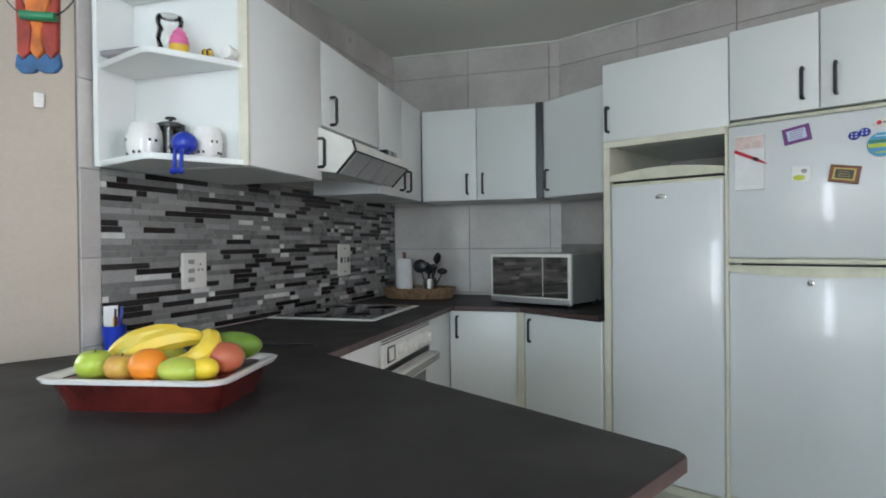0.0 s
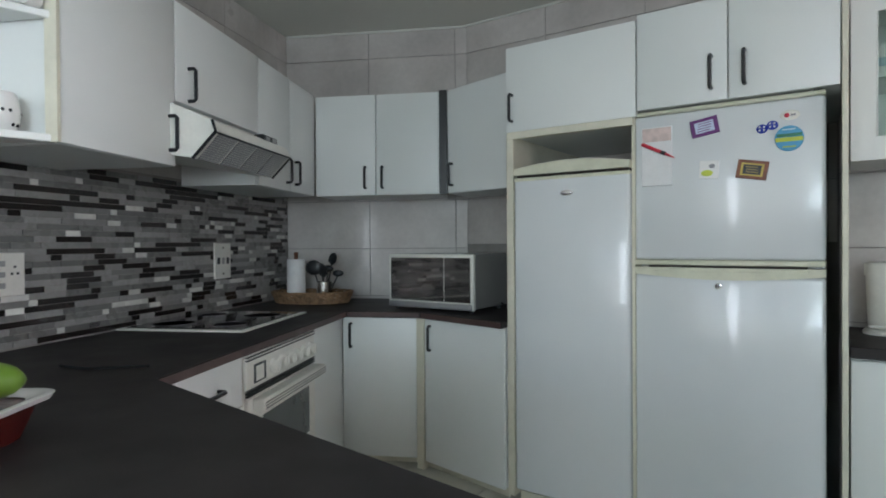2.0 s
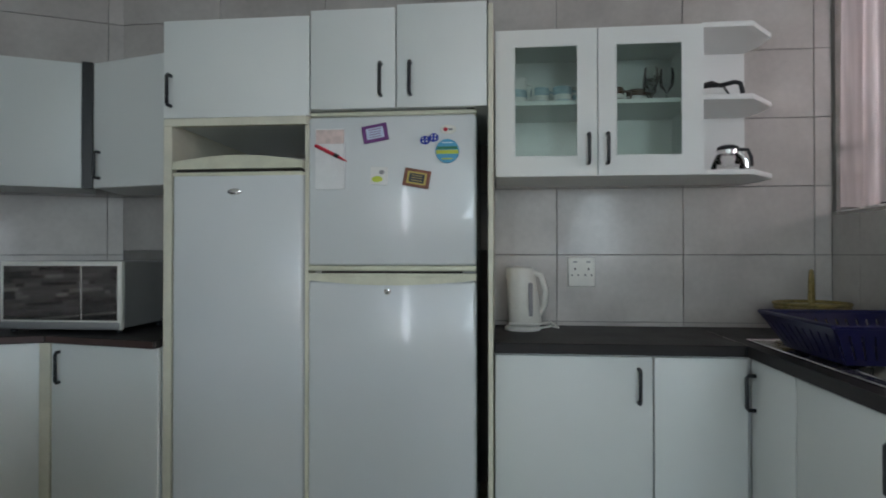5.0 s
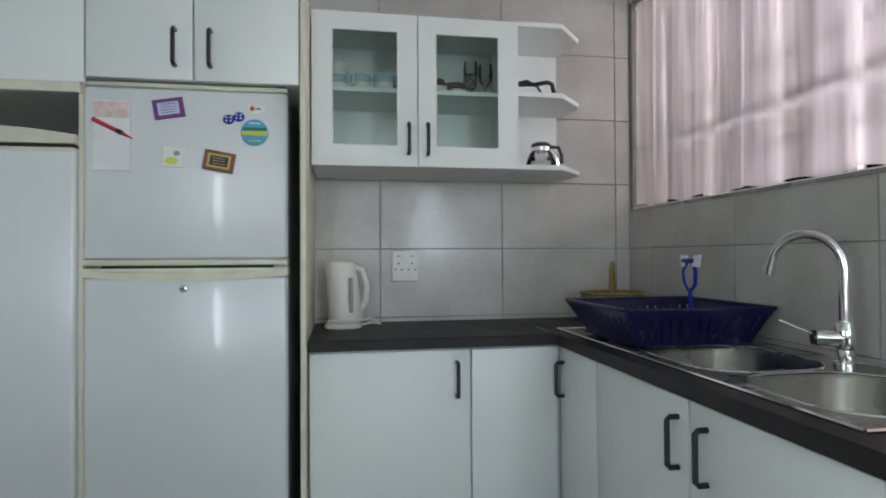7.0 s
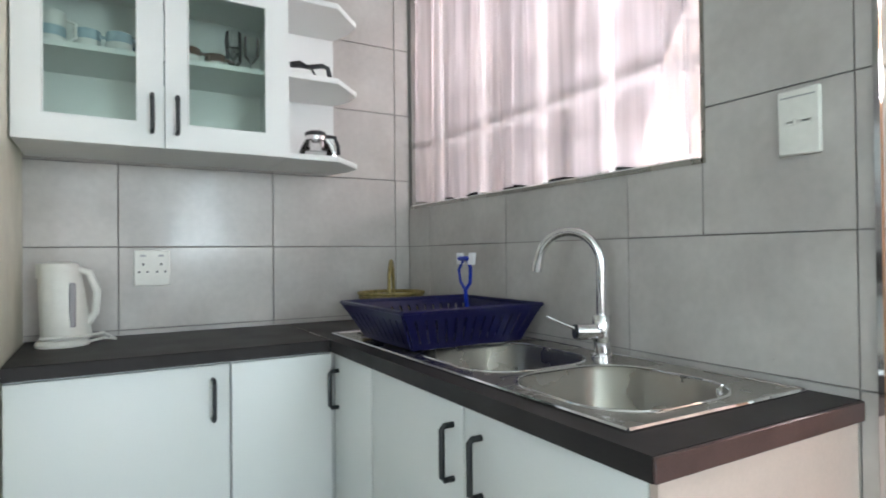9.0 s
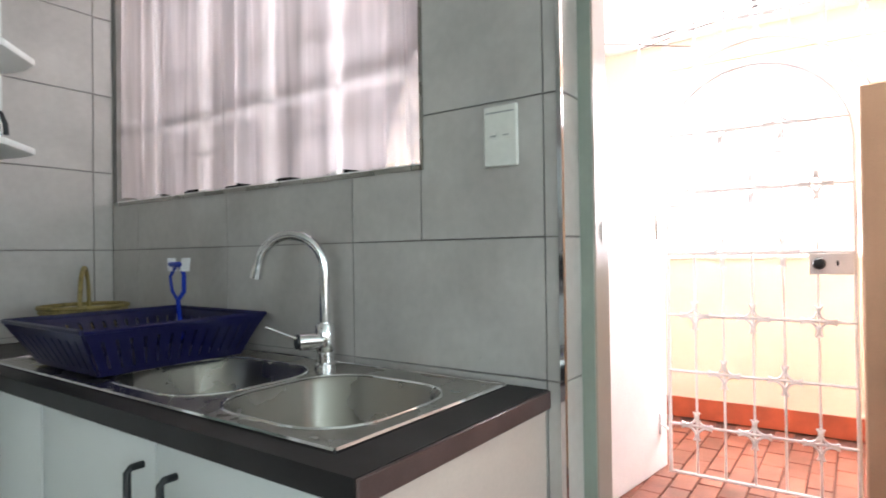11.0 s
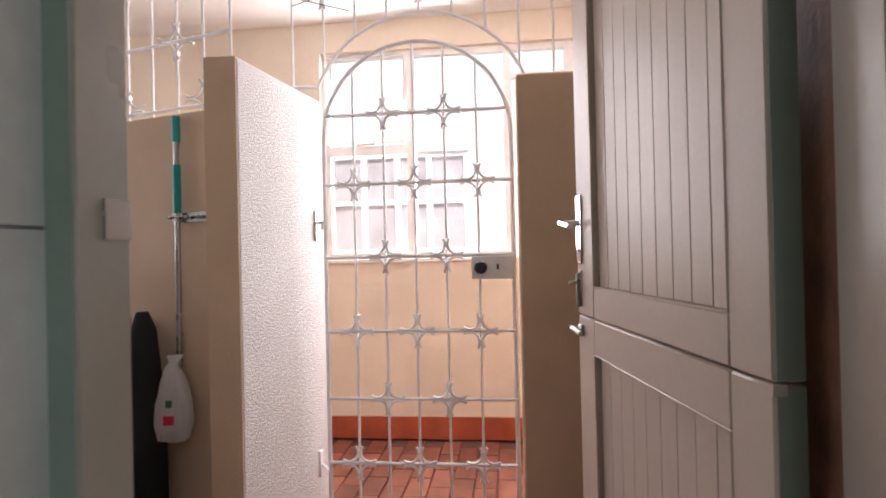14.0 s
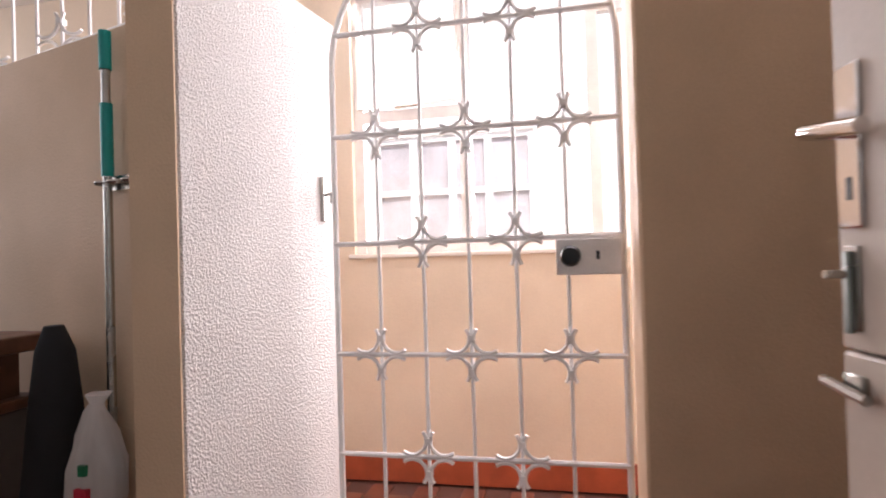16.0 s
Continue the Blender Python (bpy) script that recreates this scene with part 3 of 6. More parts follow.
dr = part("oven_door", bx(LX - 0.006, LX + 0.012, -0.022, 0.522, 0.36, 0.738, bevel=0.004), OFFWHITE, t)
part("door_glass", bx(LX + 0.010, LX + 0.0145, 0.070, 0.455, 0.490, 0.665, bevel=0.001), OVEN_GLASS, dr, "grey oven window")
hd = part("oven_handle", prism([(LX + 0.01, 0.0), (LX + 0.055, 0.0), (LX + 0.055, 0.53), (LX + 0.01, 0.53)], 0.693, 0.735, 0.006), OFFWHITE, dr)
for z in (0.705, 0.714, 0.723):
    part("groove", bx(LX + 0.053, LX + 0.0565, 0.005, 0.525, z - 0.0015, z + 0.0015), BLACK, hd)
part("vent_trim", bx(LX - 0.006, LX + 0.006, -0.022, 0.522, 0.30, 0.356, bevel=0.002), OFFWHITE, t)
for z in (0.31, 0.325, 0.34):
    part("vent_line", bx(LX + 0.004, LX + 0.0075, -0.02, 0.52, z - 0.003, z + 0.003), BLACK, t)

# worktops
ip = (-2.592, -1.805)
TB = 0.873
poly = [m2f(MOS_A[0] + 0.004, MOS_A[1]), m2f(MOS_B[0] - 0.0, MWY - 0.003), (bend[0], bend[1] - 0.003), (-2.383, bend[1] - 0.003), (-2.383, -0.558), m2f(-2.762, 0.834), m2f(-3.105, 0.842), ip,
        (-1.548, -1.938), (-1.53, -1.952), (-1.55, -2.62), (-3.05, -2.80), m2f(-3.94, -0.84), m2f(-3.832, -0.661)]
wt = solid("worktop", prism(poly[::-1], TB, CT, 0.003), COUNTER, "dark speckled laminate worktop with a peninsula", "worktop", at=(-2.6, -1.8, TB), smooth=False)
def edging(a, b, th=0.0018):
    """Edging strip of a worktop between two corners, standing proud on the right-hand side going from a to b."""
    d = Vector((b[0] - a[0], b[1] - a[1])).normalized()
    n2 = Vector((d.y, -d.x)) * th
    e = 0.004
    p, q = Vector(a) + d * e, Vector(b) - d * e
    part("edge_strip", prism([tuple(p + n2 * 0.05), tuple(q + n2 * 0.05), tuple(q + n2), tuple(p + n2)], TB + 0.003, CT - 0.003), COUNTER_EDGE, wt, "dark edging strip", smooth=False)


edging((-1.548, -1.938), ip)
edging(ip, m2f(-3.105, 0.842))
edging(m2f(-3.105, 0.842), m2f(-2.762, 0.834))
edging(m2f(-2.762, 0.834), (-2.383, -0.558))
edging((-1.55, -2.62), (-1.53, -1.952))
t = thing("peninsula_cabinet", "white panelled peninsula base under the worktop", "cabinet", (-2.2, -2.2, FLOOR))
part("body", prism([(-2.62, -1.88), (-1.66, -2.01), (-1.68, -2.45), (-2.9, -2.55)], FLOOR, TB), WHITE, t)

# hob
t = thing("ceramic_hob", "black glass hob with a white rim in the worktop", "hob", (-3.5, 0.47, CT), M)
part("rim", bx(-3.752, -3.258, 0.185, 0.755, CT, CT + 0.006, bevel=0.002), OFFWHITE, t, "white metal rim")
part("glass_top", bx(-3.728, -3.282, 0.214, 0.726, CT + 0.0062, CT + 0.009), HOBGLASS, t)
for x, y, r in ((-3.62, 0.33, 0.075), (-3.39, 0.33, 0.06), (-3.62, 0.6, 0.06), (-3.39, 0.6, 0.075)):
    part("cooking_ring", lathe([(r, 0), (r, 0.0006), (r - 0.004, 0.0006), (r - 0.004, 0)], x, y, CT + 0.009, 28), GREYPANE, t)

# ---- freezer and fridge housing ----
HX0, HX1, HY = -2.378, -1.284, -0.52
t = thing("tall_housing", "white tall housing with cupboards over the fridge and freezer", "cabinet", (-1.85, -0.2, FLOOR))
part("side_panel", bx(HX0, HX0 + 0.03, HY, bend[1] - 0.004, FLOOR + 0.02, 1.63, bevel=0.002), CREAM, t)
part("side_panel", bx(-1.300, HX1, HY - 0.004, -0.004, FLOOR, 1.975, bevel=0.002), CREAM, t)
part("carcass", bx(HX0 + 0.002, -1.302, HY + 0.02, bend[1] - 0.004, 1.655, 1.955), WHITE, t)
part("rail", bx(HX0 + 0.002, -1.89, HY - 0.002, HY + 0.02, 1.607, 1.634, bevel=0.002), CREAM, t, "cream edged rail")
part("rail", bx(HX0 + 0.03, -1.895, HY + 0.05, bend[1] - 0.004, 1.615, 1.634), WHITE, t)
part("divider", bx(-1.899, -1.889, HY + 0.02, bend[1] - 0.004, FLOOR, 1.655), CREAM, t)
for (x0, x1, z0), hx, hz in (((HX0, -1.879, 1.634), -2.351, 1.725), ((-1.875, -1.596, 1.652), -1.642, 1.742), ((-1.592, -1.303, 1.652), -1.547, 1.742)):
    p = part("door", bx(x0, x1, HY - 0.002, HY + 0.016, z0, 1.96 + (x0 + 2.378) * 0.03, bevel=0.0035, seg=2), WHITE, t)
    d_handle(p, hx, HY - 0.002, hz, 0.1, RP)

t = thing("upright_freezer", "white upright freezer in a tall housing", "freezer", (-2.12, -0.2, FLOOR))
part("body", bx(-2.342, -1.903, -0.46, 0.12, FLOOR + 0.03, 1.49, bevel=0.006), FRIDGE, t)
part("door", bx(-2.344, -1.901, -0.522, -0.463, FLOOR + 0.05, 1.452, bevel=0.01, seg=3), FRIDGE, t)
lid = bmesh.new()
lo, hi = [], []
for i in range(17):
    x = -2.344 + 0.443 * i / 16
    lo.append((x, 1.464))
    hi.append((x, 1.490 + 0.020 * math.sin(math.pi * i / 16)))
gv = [[lid.verts.new((x, y, z)) for x, z in row] for row, y in ((lo, -0.527), (hi, -0.519), (hi, -0.44), (lo, -0.44))]
for k in range(4):
    for i in range(16):
        lid.faces.new((gv[k][i], gv[k][i + 1], gv[(k + 1) % 4][i + 1], gv[(k + 1) % 4][i]))
lid.faces.new([gv[k][0] for k in range(4)])
lid.faces.new([gv[k][-1] for k in range(4)][::-1])
bmesh.ops.recalc_face_normals(lid, faces=lid.faces)
tp = part("top_panel", lid, SEAL, t, "cream top trim")
part("grip_shade", bx(-2.335, -1.905, -0.515, -0.462, 1.4537, 1.4637), RECESS_SHADE, tp, "dark fill for the grip recess shade")
part("door_trim", bx(-2.344, -1.901, -0.524, -0.464, 1.44, 1.4535, bevel=0.003), SEAL, t)
lg = part("badge", lathe([(0.024, 0), (0.024, 0.003), (0.018, 0.005)], -2.128, -0.5225, 1.388, 24, axis='Y'), CHROME, t, "small oval chrome badge")
for v in lg.data.vertices:
    v.co.z = (v.co.z - (1.388 - FLOOR) * K) * 0.42 + (1.388 - FLOOR) * K
    v.co.y = -2 * (0.5225 - 0.2) * K - v.co.y
part("foot_rail", bx(-2.342, -1.903, -0.48, -0.4, FLOOR, FLOOR + 0.03), CREAM, t)

t = thing("fridge_freezer", "white two-door fridge freezer with yellowed trim", "fridge", (-1.615, -0.2, FLOOR))
FX0, FX1, FRY = -1.893, -1.338, -0.49
part("body", bx(FX0 + 0.004, FX1 - 0.004, -0.43, 0.1, FLOOR + 0.03, 1.64, bevel=0.006), FRIDGE, t)
part("freezer_door", bx(FX0, FX1, FRY, -0.433, 1.146, 1.636, bevel=0.012, seg=3), FRIDGE, t)
part("top_trim", bx(FX0, FX1, FRY + 0.001, -0.432, 1.6365, 1.65, bevel=0.003), SEAL, t, "yellowed top trim")
part("hinge_cap", bx(-1.37, -1.345, FRY + 0.01, -0.44, 1.65, 1.658, bevel=0.002), BLACK, t)
part("trim_strip", bx(FX0, FX1, FRY - 0.006, -0.433, 1.128, 1.1455, bevel=0.005, seg=2), SEAL, t, "yellowed handle strip")
gp = bmesh.new()
n = 24
lo, hi = [], []
for i in range(n + 1):
    x = FX0 + (FX1 - FX0) * i / n
    sag = 0.016 * math.sin(math.pi * i / n)
    lo.append((x, 1.098 - sag))
    hi.append((x, 1.1205))
gv = [[gp.verts.new((x, y, z)) for x, z in row] for row, y in ((lo, FRY - 0.007), (hi, FRY - 0.007), (hi, -0.435), (lo, -0.435))]
for k in range(4):
    for i in range(n):
        gp.faces.new((gv[k][i], gv[k][i + 1], gv[(k + 1) % 4][i + 1], gv[(k + 1) % 4][i]))
gp.faces.new([gv[k][0] for k in range(4)])
gp.faces.new([gv[k][-1] for k in range(4)][::-1])
bmesh.ops.recalc_face_normals(gp, faces=gp.faces)
gs = part("grip_strip", gp, SEAL, t, "yellowed grip strip")
part("grip_shade", bx(-1.845, -1.385, FRY - 0.003, -0.435, 1.1205, 1.1275), RECESS_SHADE, gs, "dark fill for the grip recess shade")
part("grip_lip", bx(-1.85, -1.38, FRY - 0.0085, FRY - 0.004, 1.108, 1.1185, bevel=0.002), SEAL, gs)
part("fridge_door", bx(FX0, FX1, FRY, -0.433, FLOOR + 0.05, 1.097, bevel=0.012, seg=3), FRIDGE, t)
kh = part("key_lock", lathe([(0.011, 0), (0.011, -0.004), (0.008, -0.006)], -1.626, FRY, 1.063, 20, axis='Y'), CHROME, t, "round chrome lock")
part("keyhole", bx(-1.6275, -1.6245, FRY - 0.0075, FRY - 0.004, 1.057, 1.069), BLACK, kh)
part("kick_plate", bx(FX0 + 0.01, FX1 - 0.01, -0.46, -0.4, FLOOR, FLOOR + 0.045), SEAL, t)

# ---- sink side ----
SX, SY = -0.507, -0.482
poly = [(-1.282, -0.003), (-1.282, SY), (SX, SY), (SX, -1.642), (SX + 0.03, -1.657), (-0.003, -1.648), (-0.003, -0.003)]


def holed_slab(outer, holes, z0, z1):
    """A slab from x strips, with rectangular holes (x0, x1, y0, y1)."""
    bm = bmesh.new()
    ys = sorted({*[h[2] for h in holes], *[h[3] for h in holes], outer[2], outer[3]})
    for a, b in zip(ys, ys[1:]):
        xs = [(outer[0], outer[1])]
        for h in holes:
            if h[2] <= a and h[3] >= b:
                xs = [s for lo, hi in xs for s in ((lo, h[0]), (h[1], hi)) if s[1] - s[0] > 1e-4]
        for lo, hi in xs:
            box(bm, lo, hi, a, b, z0, z1)
    bmesh.ops.remove_doubles(bm, verts=bm.verts, dist=1e-5)
    return bm


t = thing("worktop", "dark speckled laminate worktop with a sink set in", "worktop", (-0.25, -1.0, 0.866))
part("slab", prism([(-1.282, -0.003), (-1.282, SY), (SX + 0.001, SY), (SX + 0.001, -0.003)], 0.866, CT, 0.003), COUNTER, t, smooth=False)
part("slab", holed_slab((SX, -0.003, -1.632, -0.003), [(-0.452, -0.098, -1.53, -0.795)], 0.866, CT), COUNTER, t, smooth=False)
part("end_edge", bx(SX, -0.003, -1.638, -1.6322, 0.866, CT - 0.0005, bevel=0.002), COUNTER_EDGE, t, "worn reddish-brown end edging")
part("joint_strip", bx(SX - 0.004, SX + 0.006, SY - 0.004, SY + 0.006, 0.8665, CT + 0.001), BLACK, t)
part("joint_strip", bx(-0.5085, -0.505, SY, -0.01, CT + 0.0002, CT + 0.0016), STEEL, t)

G2 = "base units by the sink"
YF, XF = -0.462, -0.49
RB = 0.285
cabinet("base_cabinet", "white base cabinet beside the fridge housing", F, (-1.28, -0.785, YF + 0.018, -0.02, RB, 0.862), [((-1.279, -0.784, YF, YF + 0.016, RB, 0.858), (-0.827, YF, 0.767))], RP, G2)
cabinet("base_cabinet", "white corner base cabinet", F, (-0.78, -0.48, YF + 0.018, -0.02, RB, 0.862), [((-0.779, -0.498, YF, YF + 0.016, RB, 0.858), None)], RP, G2)
LPX = (-1, 0)
cabinet("base_cabinet", "narrow white corner base cabinet", F, (XF + 0.018, -0.02, -0.735, -0.48, RB, 0.72), [((XF, XF + 0.016, -0.735, -0.466, RB, 0.858), (XF, -0.50, 0.76))], LPX, G2)
cabinet("base_cabinet", "white double base cabinet under the sink", F, (XF + 0.018, -0.02, -1.61, -0.742, RB, 0.72), [((XF, XF + 0.016, -1.175, -0.742, RB, 0.858), (XF, -1.140, 0.762)), ((XF, XF + 0.016, -1.61, -1.18, RB, 0.858), (XF, -1.238, 0.762))], LPX, G2)
part("end_panel", bx(XF, -0.004, -1.628, -1.612, FLOOR, 0.864, bevel=0.002), PINKBEIGE, thing("sink_unit_side", "pale painted side of the sink unit", "cabinet", (-0.25, -1.63, FLOOR)))
setting("trim_plinth_sink", prism([(-1.28, YF + 0.06), (XF + 0.06, YF + 0.06), (XF + 0.06, -1.62), (-0.02, -1.62), (-0.02, -0.02), (-1.28, -0.02)], FLOOR, RB), CREAM, "cream plinth under the base cabinets")


# sink
def bowl(bm, x0, x1, y0, y1, ztop, depth, r=0.105):
    rings = []
    for zz, inset in ((0.0, 0.0), (-0.01, 0.006), (-depth * 0.75, 0.018), (-depth * 0.95, 0.035), (-depth, 0.07)):
        ring = []
        a0, a1, b0, b1 = x0 + inset, x1 - inset, y0 + inset, y1 - inset
        rr = r - inset * 0.4
        for cx, cy, s in ((a1 - rr, b1 - rr, 0), (a0 + rr, b1 - rr, 90), (a0 + rr, b0 + rr, 180), (a1 - rr, b0 + rr, 270)):
            for k in range(6):
                an = radians(s + k * 18)
                ring.append(bm.verts.new((cx + rr * math.cos(an), cy + rr * math.sin(an), ztop + zz)))
        rings.append(ring)
    n = len(rings[0])
    for p0, p1 in zip(rings, rings[1:]):
        for i in range(n):
            bm.faces.new((p0[i], p1[i], p1[(i + 1) % n], p0[(i + 1) % n]))
    bm.faces.new(rings[-1][::-1])
    return rings[0]


t = thing("double_sink", "stainless steel double bowl sink with a drainer", "sink", (-0.25, -1.0, CT))
B1, B2 = (-0.425, -0.108, -1.172, -0.812), (-0.432, -0.108, -1.520, -1.196)
for b in (B1, B2):
    bm = bmesh.new()
    bowl(bm, b[0], b[1], b[2], b[3], CT + 0.006, 0.12)
    bmesh.ops.recalc_face_normals(bm, faces=bm.faces)
    part("bowl", bm, STEEL, t)
deck = bmesh.new()
ox0, ox1, oy0, oy1 = -0.462, -0.028, -1.555, -0.375


def ring_faces(bm, ring, rect):
    """Flat plate between a rounded hole and a rectangle round it."""
    n = len(ring)
    out = []
    for v in ring:
        cx, cy = (rect[0] + rect[1]) / 2, (rect[2] + rect[3]) / 2
        dx, dy = v[0] - cx, v[1] - cy
        k = min((rect[1] - cx) / abs(dx) if dx else 9e9, (rect[3] - cy) / abs(dy) if dy else 9e9)
        out.append(bm.verts.new((cx + dx * k, cy + dy * k, CT + 0.006)))
    inn = [bm.verts.new((v[0], v[1], CT + 0.006)) for v in ring]
    for i in range(n):
        bm.faces.new((inn[i], out[i], out[(i + 1) % n], inn[(i + 1) % n]))
    for cx, cy in ((rect[0], rect[2]), (rect[0], rect[3]), (rect[1], rect[2]), (rect[1], rect[3])):
        near = sorted(out, key=lambda v: (v.co.x - cx) ** 2 + (v.co.y - cy) ** 2)
        c = bm.verts.new((cx, cy, CT + 0.006))
        a = next(v for v in near if abs(v.co.x - cx) < 1e-6)
        b = next(v for v in near if abs(v.co.y - cy) < 1e-6)
        if a is not b:
            bm.faces.new((a, c, b))


def hole_ring(b, r=0.105):
    out = []
    for cx, cy, s in ((b[1] - r, b[3] - r, 0), (b[0] + r, b[3] - r, 90), (b[0] + r, b[2] + r, 180), (b[1] - r, b[2] + r, 270)):
        out += [(cx + r * math.cos(radians(s + k * 18)), cy + r * math.sin(radians(s + k * 18))) for k in range(6)]
    return out


ring_faces(deck, hole_ring(B1), (ox0, -0.095, -1.184, -0.80))
ring_faces(deck, hole_ring(B2), (ox0, -0.095, oy0, -1.184))
box(deck, -0.095, ox1, oy0, -0.80, CT + 0.0005, CT + 0.006)
box(deck, ox0, ox1, -0.80, oy1, CT + 0.0005, CT + 0.006)
bmesh.ops.recalc_face_normals(deck, faces=deck.faces)
part("deck", deck, STEEL, t, smooth=False)
rim = [(ox0, oy0), (ox1, oy0), (ox1, oy1), (ox0, oy1), (ox0, oy0)]
part("rim", tube([(x, y, CT + 0.0035) for x, y in rim], 0.0042, 6), CHROME, t, "polished rolled rim")
for b in (B1, B2):
    part("rolled_edge", tube([(x, y, CT + 0.006) for x, y in hole_ring(b) + hole_ring(b)[:1]], 0.0028, 6), CHROME, t)
    part("drain", lathe([(0.032, 0), (0.032, 0.003), (0.02, 0.003), (0.016, -0.0), (0.004, 0.001)], (b[0] + b[1]) / 2, (b[2] + b[3]) / 2, CT + 0.006 - 0.12, 20), CHROME, t)
for i in range(5):
    part("drainer_rib", bx(-0.40 + i * 0.07, -0.38 + i * 0.07, -0.76, -0.42, CT + 0.0061, CT + 0.009, bevel=0.001), STEEL, t)

# mixer tap
t = thing("mixer_tap", "chrome swan-neck mixer tap on the sink", "tap", (-0.09, -1.17, CT + 0.006))
tx, ty = -0.090, -1.142
part("base", lathe([(0.024, 0.0), (0.024, 0.008), (0.019, 0.012), (0.018, 0.035)], tx, ty, CT + 0.006, 24), CHROME, t)
part("body", lathe([(0.019, 0.0), (0.021, 0.004), (0.021, 0.058), (0.018, 0.062)], tx, ty, CT + 0.042, 24), CHROME, t)
R = 0.075
way = Vector((-0.50, 0.866, 0)).normalized()
neck = [(tx, ty, CT + 0.09), (tx, ty, 1.122)]
for i in range(1, 19):
    a = radians(180 - i * 9.3)
    d = R + R * math.cos(a)
    neck.append((tx + way.x * d, ty + way.y * d, 1.122 + R * math.sin(a)))
end = Vector(neck[-1])
neck.append((end.x + way.x * 0.004, end.y + way.y * 0.004, end.z - 0.022))
part("spout", tube(neck, 0.0115, 14), CHROME, t)
part("nozzle", tube([(end.x + way.x * 0.003, end.y + way.y * 0.003, end.z - 0.012), (end.x + way.x * 0.008, end.y + way.y * 0.008, end.z - 0.036)], 0.0135, 14), CHROME, t)
cart = part("cartridge", tube([(tx, ty, CT + 0.066), (tx - 0.05, ty + 0.028, CT + 0.066)], 0.019, 18), CHROME, t)
part("lever", tube([(tx - 0.05, ty + 0.02, CT + 0.07), (tx - 0.075, ty + 0.05, CT + 0.085), (tx - 0.10, ty + 0.075, CT + 0.10)], 0.0035, 8), CHROME, cart)
part("cap", tube([(tx - 0.05, ty + 0.028, CT + 0.066), (tx - 0.056, ty + 0.031, CT + 0.066)], 0.0165, 18), BLACK, cart)

# glass-fronted wall cabinet
GY = -0.32
GB, GT = 1.452, 1.962
t = thing("glass_wall_cabinet", "white wall cabinet with two glazed doors", "cabinet", (-0.93, -0.16, GB))
for nm, b in (("side_panel", (-1.278, -1.262, GY + 0.018, -0.003, GB, GT)), ("side_panel", (-0.594, -0.578, GY + 0.018, -0.003, GB, GT)), ("bottom_panel", (-1.262, -0.594, GY + 0.018, -0.003, GB, GB + 0.016)),
              ("top_panel", (-1.262, -0.594, GY + 0.018, -0.003, GT - 0.016, GT)), ("back_panel", (-1.262, -0.594, -0.012, -0.004, GB + 0.016, GT - 0.016)), ("shelf", (-1.262, -0.594, GY + 0.035, -0.012, 1.708, 1.723))):
    part(nm, bx(*b), WHITE, t)
for x0, x1, gx0, gx1, hx in ((-1.278, -0.930, -1.212, -0.996, -0.960), (-0.926, -0.578, -0.866, -0.648, -0.896)):
    d = bmesh.new()
    for b in ((x0, gx0, GB, GT), (gx1, x1, GB, GT), (gx0, gx1, GB, 1.521), (gx0, gx1, 1.903, GT)):
        box(d, b[0], b[1], GY, GY + 0.016, b[2], b[3])
    bmesh.ops.remove_doubles(d, verts=d.verts, dist=1e-5)
    dp = part("door", d, WHITE, t, smooth=False)
    part("glazing", bx(gx0 - 0.004, gx1 + 0.004, GY + 0.008, GY + 0.0105, 1.517, 1.907), CABINET_GLASS, dp, "clear glass pane").visible_shadow = False
    bead = [(gx0, GY + 0.001, 1.521), (gx1, GY + 0.001, 1.521), (gx1, GY + 0.001, 1.903), (gx0, GY + 0.001, 1.903), (gx0, GY + 0.001, 1.521)]
    part("bead", tube(bead, 0.003, 4), WHITE, dp)
    d_handle(dp, hx, GY, 1.544, 0.1, RP)

t = thing("end_shelf_unit", "white open end shelves beside the glazed cabinet", "shelf", (-0.43, -0.15, GB))
part("back_panel", bx(-0.576, -0.325, -0.016, -0.004, GB, 2.015), WHITE, t)
for z in (GB, 1.708, 1.955):
    part("shelf", prism([(-0.5765, -0.0165), (-0.5765, -0.305), (-0.41, -0.305), (-0.297, -0.18), (-0.297, -0.10), (-0.325, -0.0165)], z, z + 0.018, 0.002), WHITE, t)

# ---- window over the sink: steel frame, burglar grille, net curtain ----
WY0, WY1, WZ0, WZ1 = WINDOW
t = thing("window_1", "white steel window with burglar bars behind a net curtain", "window", (0.15, (WY0 + WY1) / 2, WZ0), kind="structure")
bm = bmesh.new()
for y in (WY0 + 0.012, -0.95, -0.67, -0.33, WY1 - 0.012):
    box(bm, 0.125, 0.155, y - 0.014, y + 0.014, WZ0, WZ1)
for z in (WZ0 + 0.012, 1.60, WZ1 - 0.012):
    box(bm, 0.128, 0.152, WY0, WY1, z - 0.013, z + 0.013)
part("window_frame", bm, WHITE_METAL, t)
for y0, y1 in ((WY0, -0.95), (-0.95, -0.67), (-0.67, -0.33), (-0.33, WY1)):
    part("pane", bx(0.139, 0.142, y0, y1, WZ0, WZ1), CLEAR, t).visible_shadow = False
part("window_sill", bx(0.006, 0.125, WY0, WY1, WZ0 + 0.0005, WZ0 + 0.004), WHITE_METAL, t)


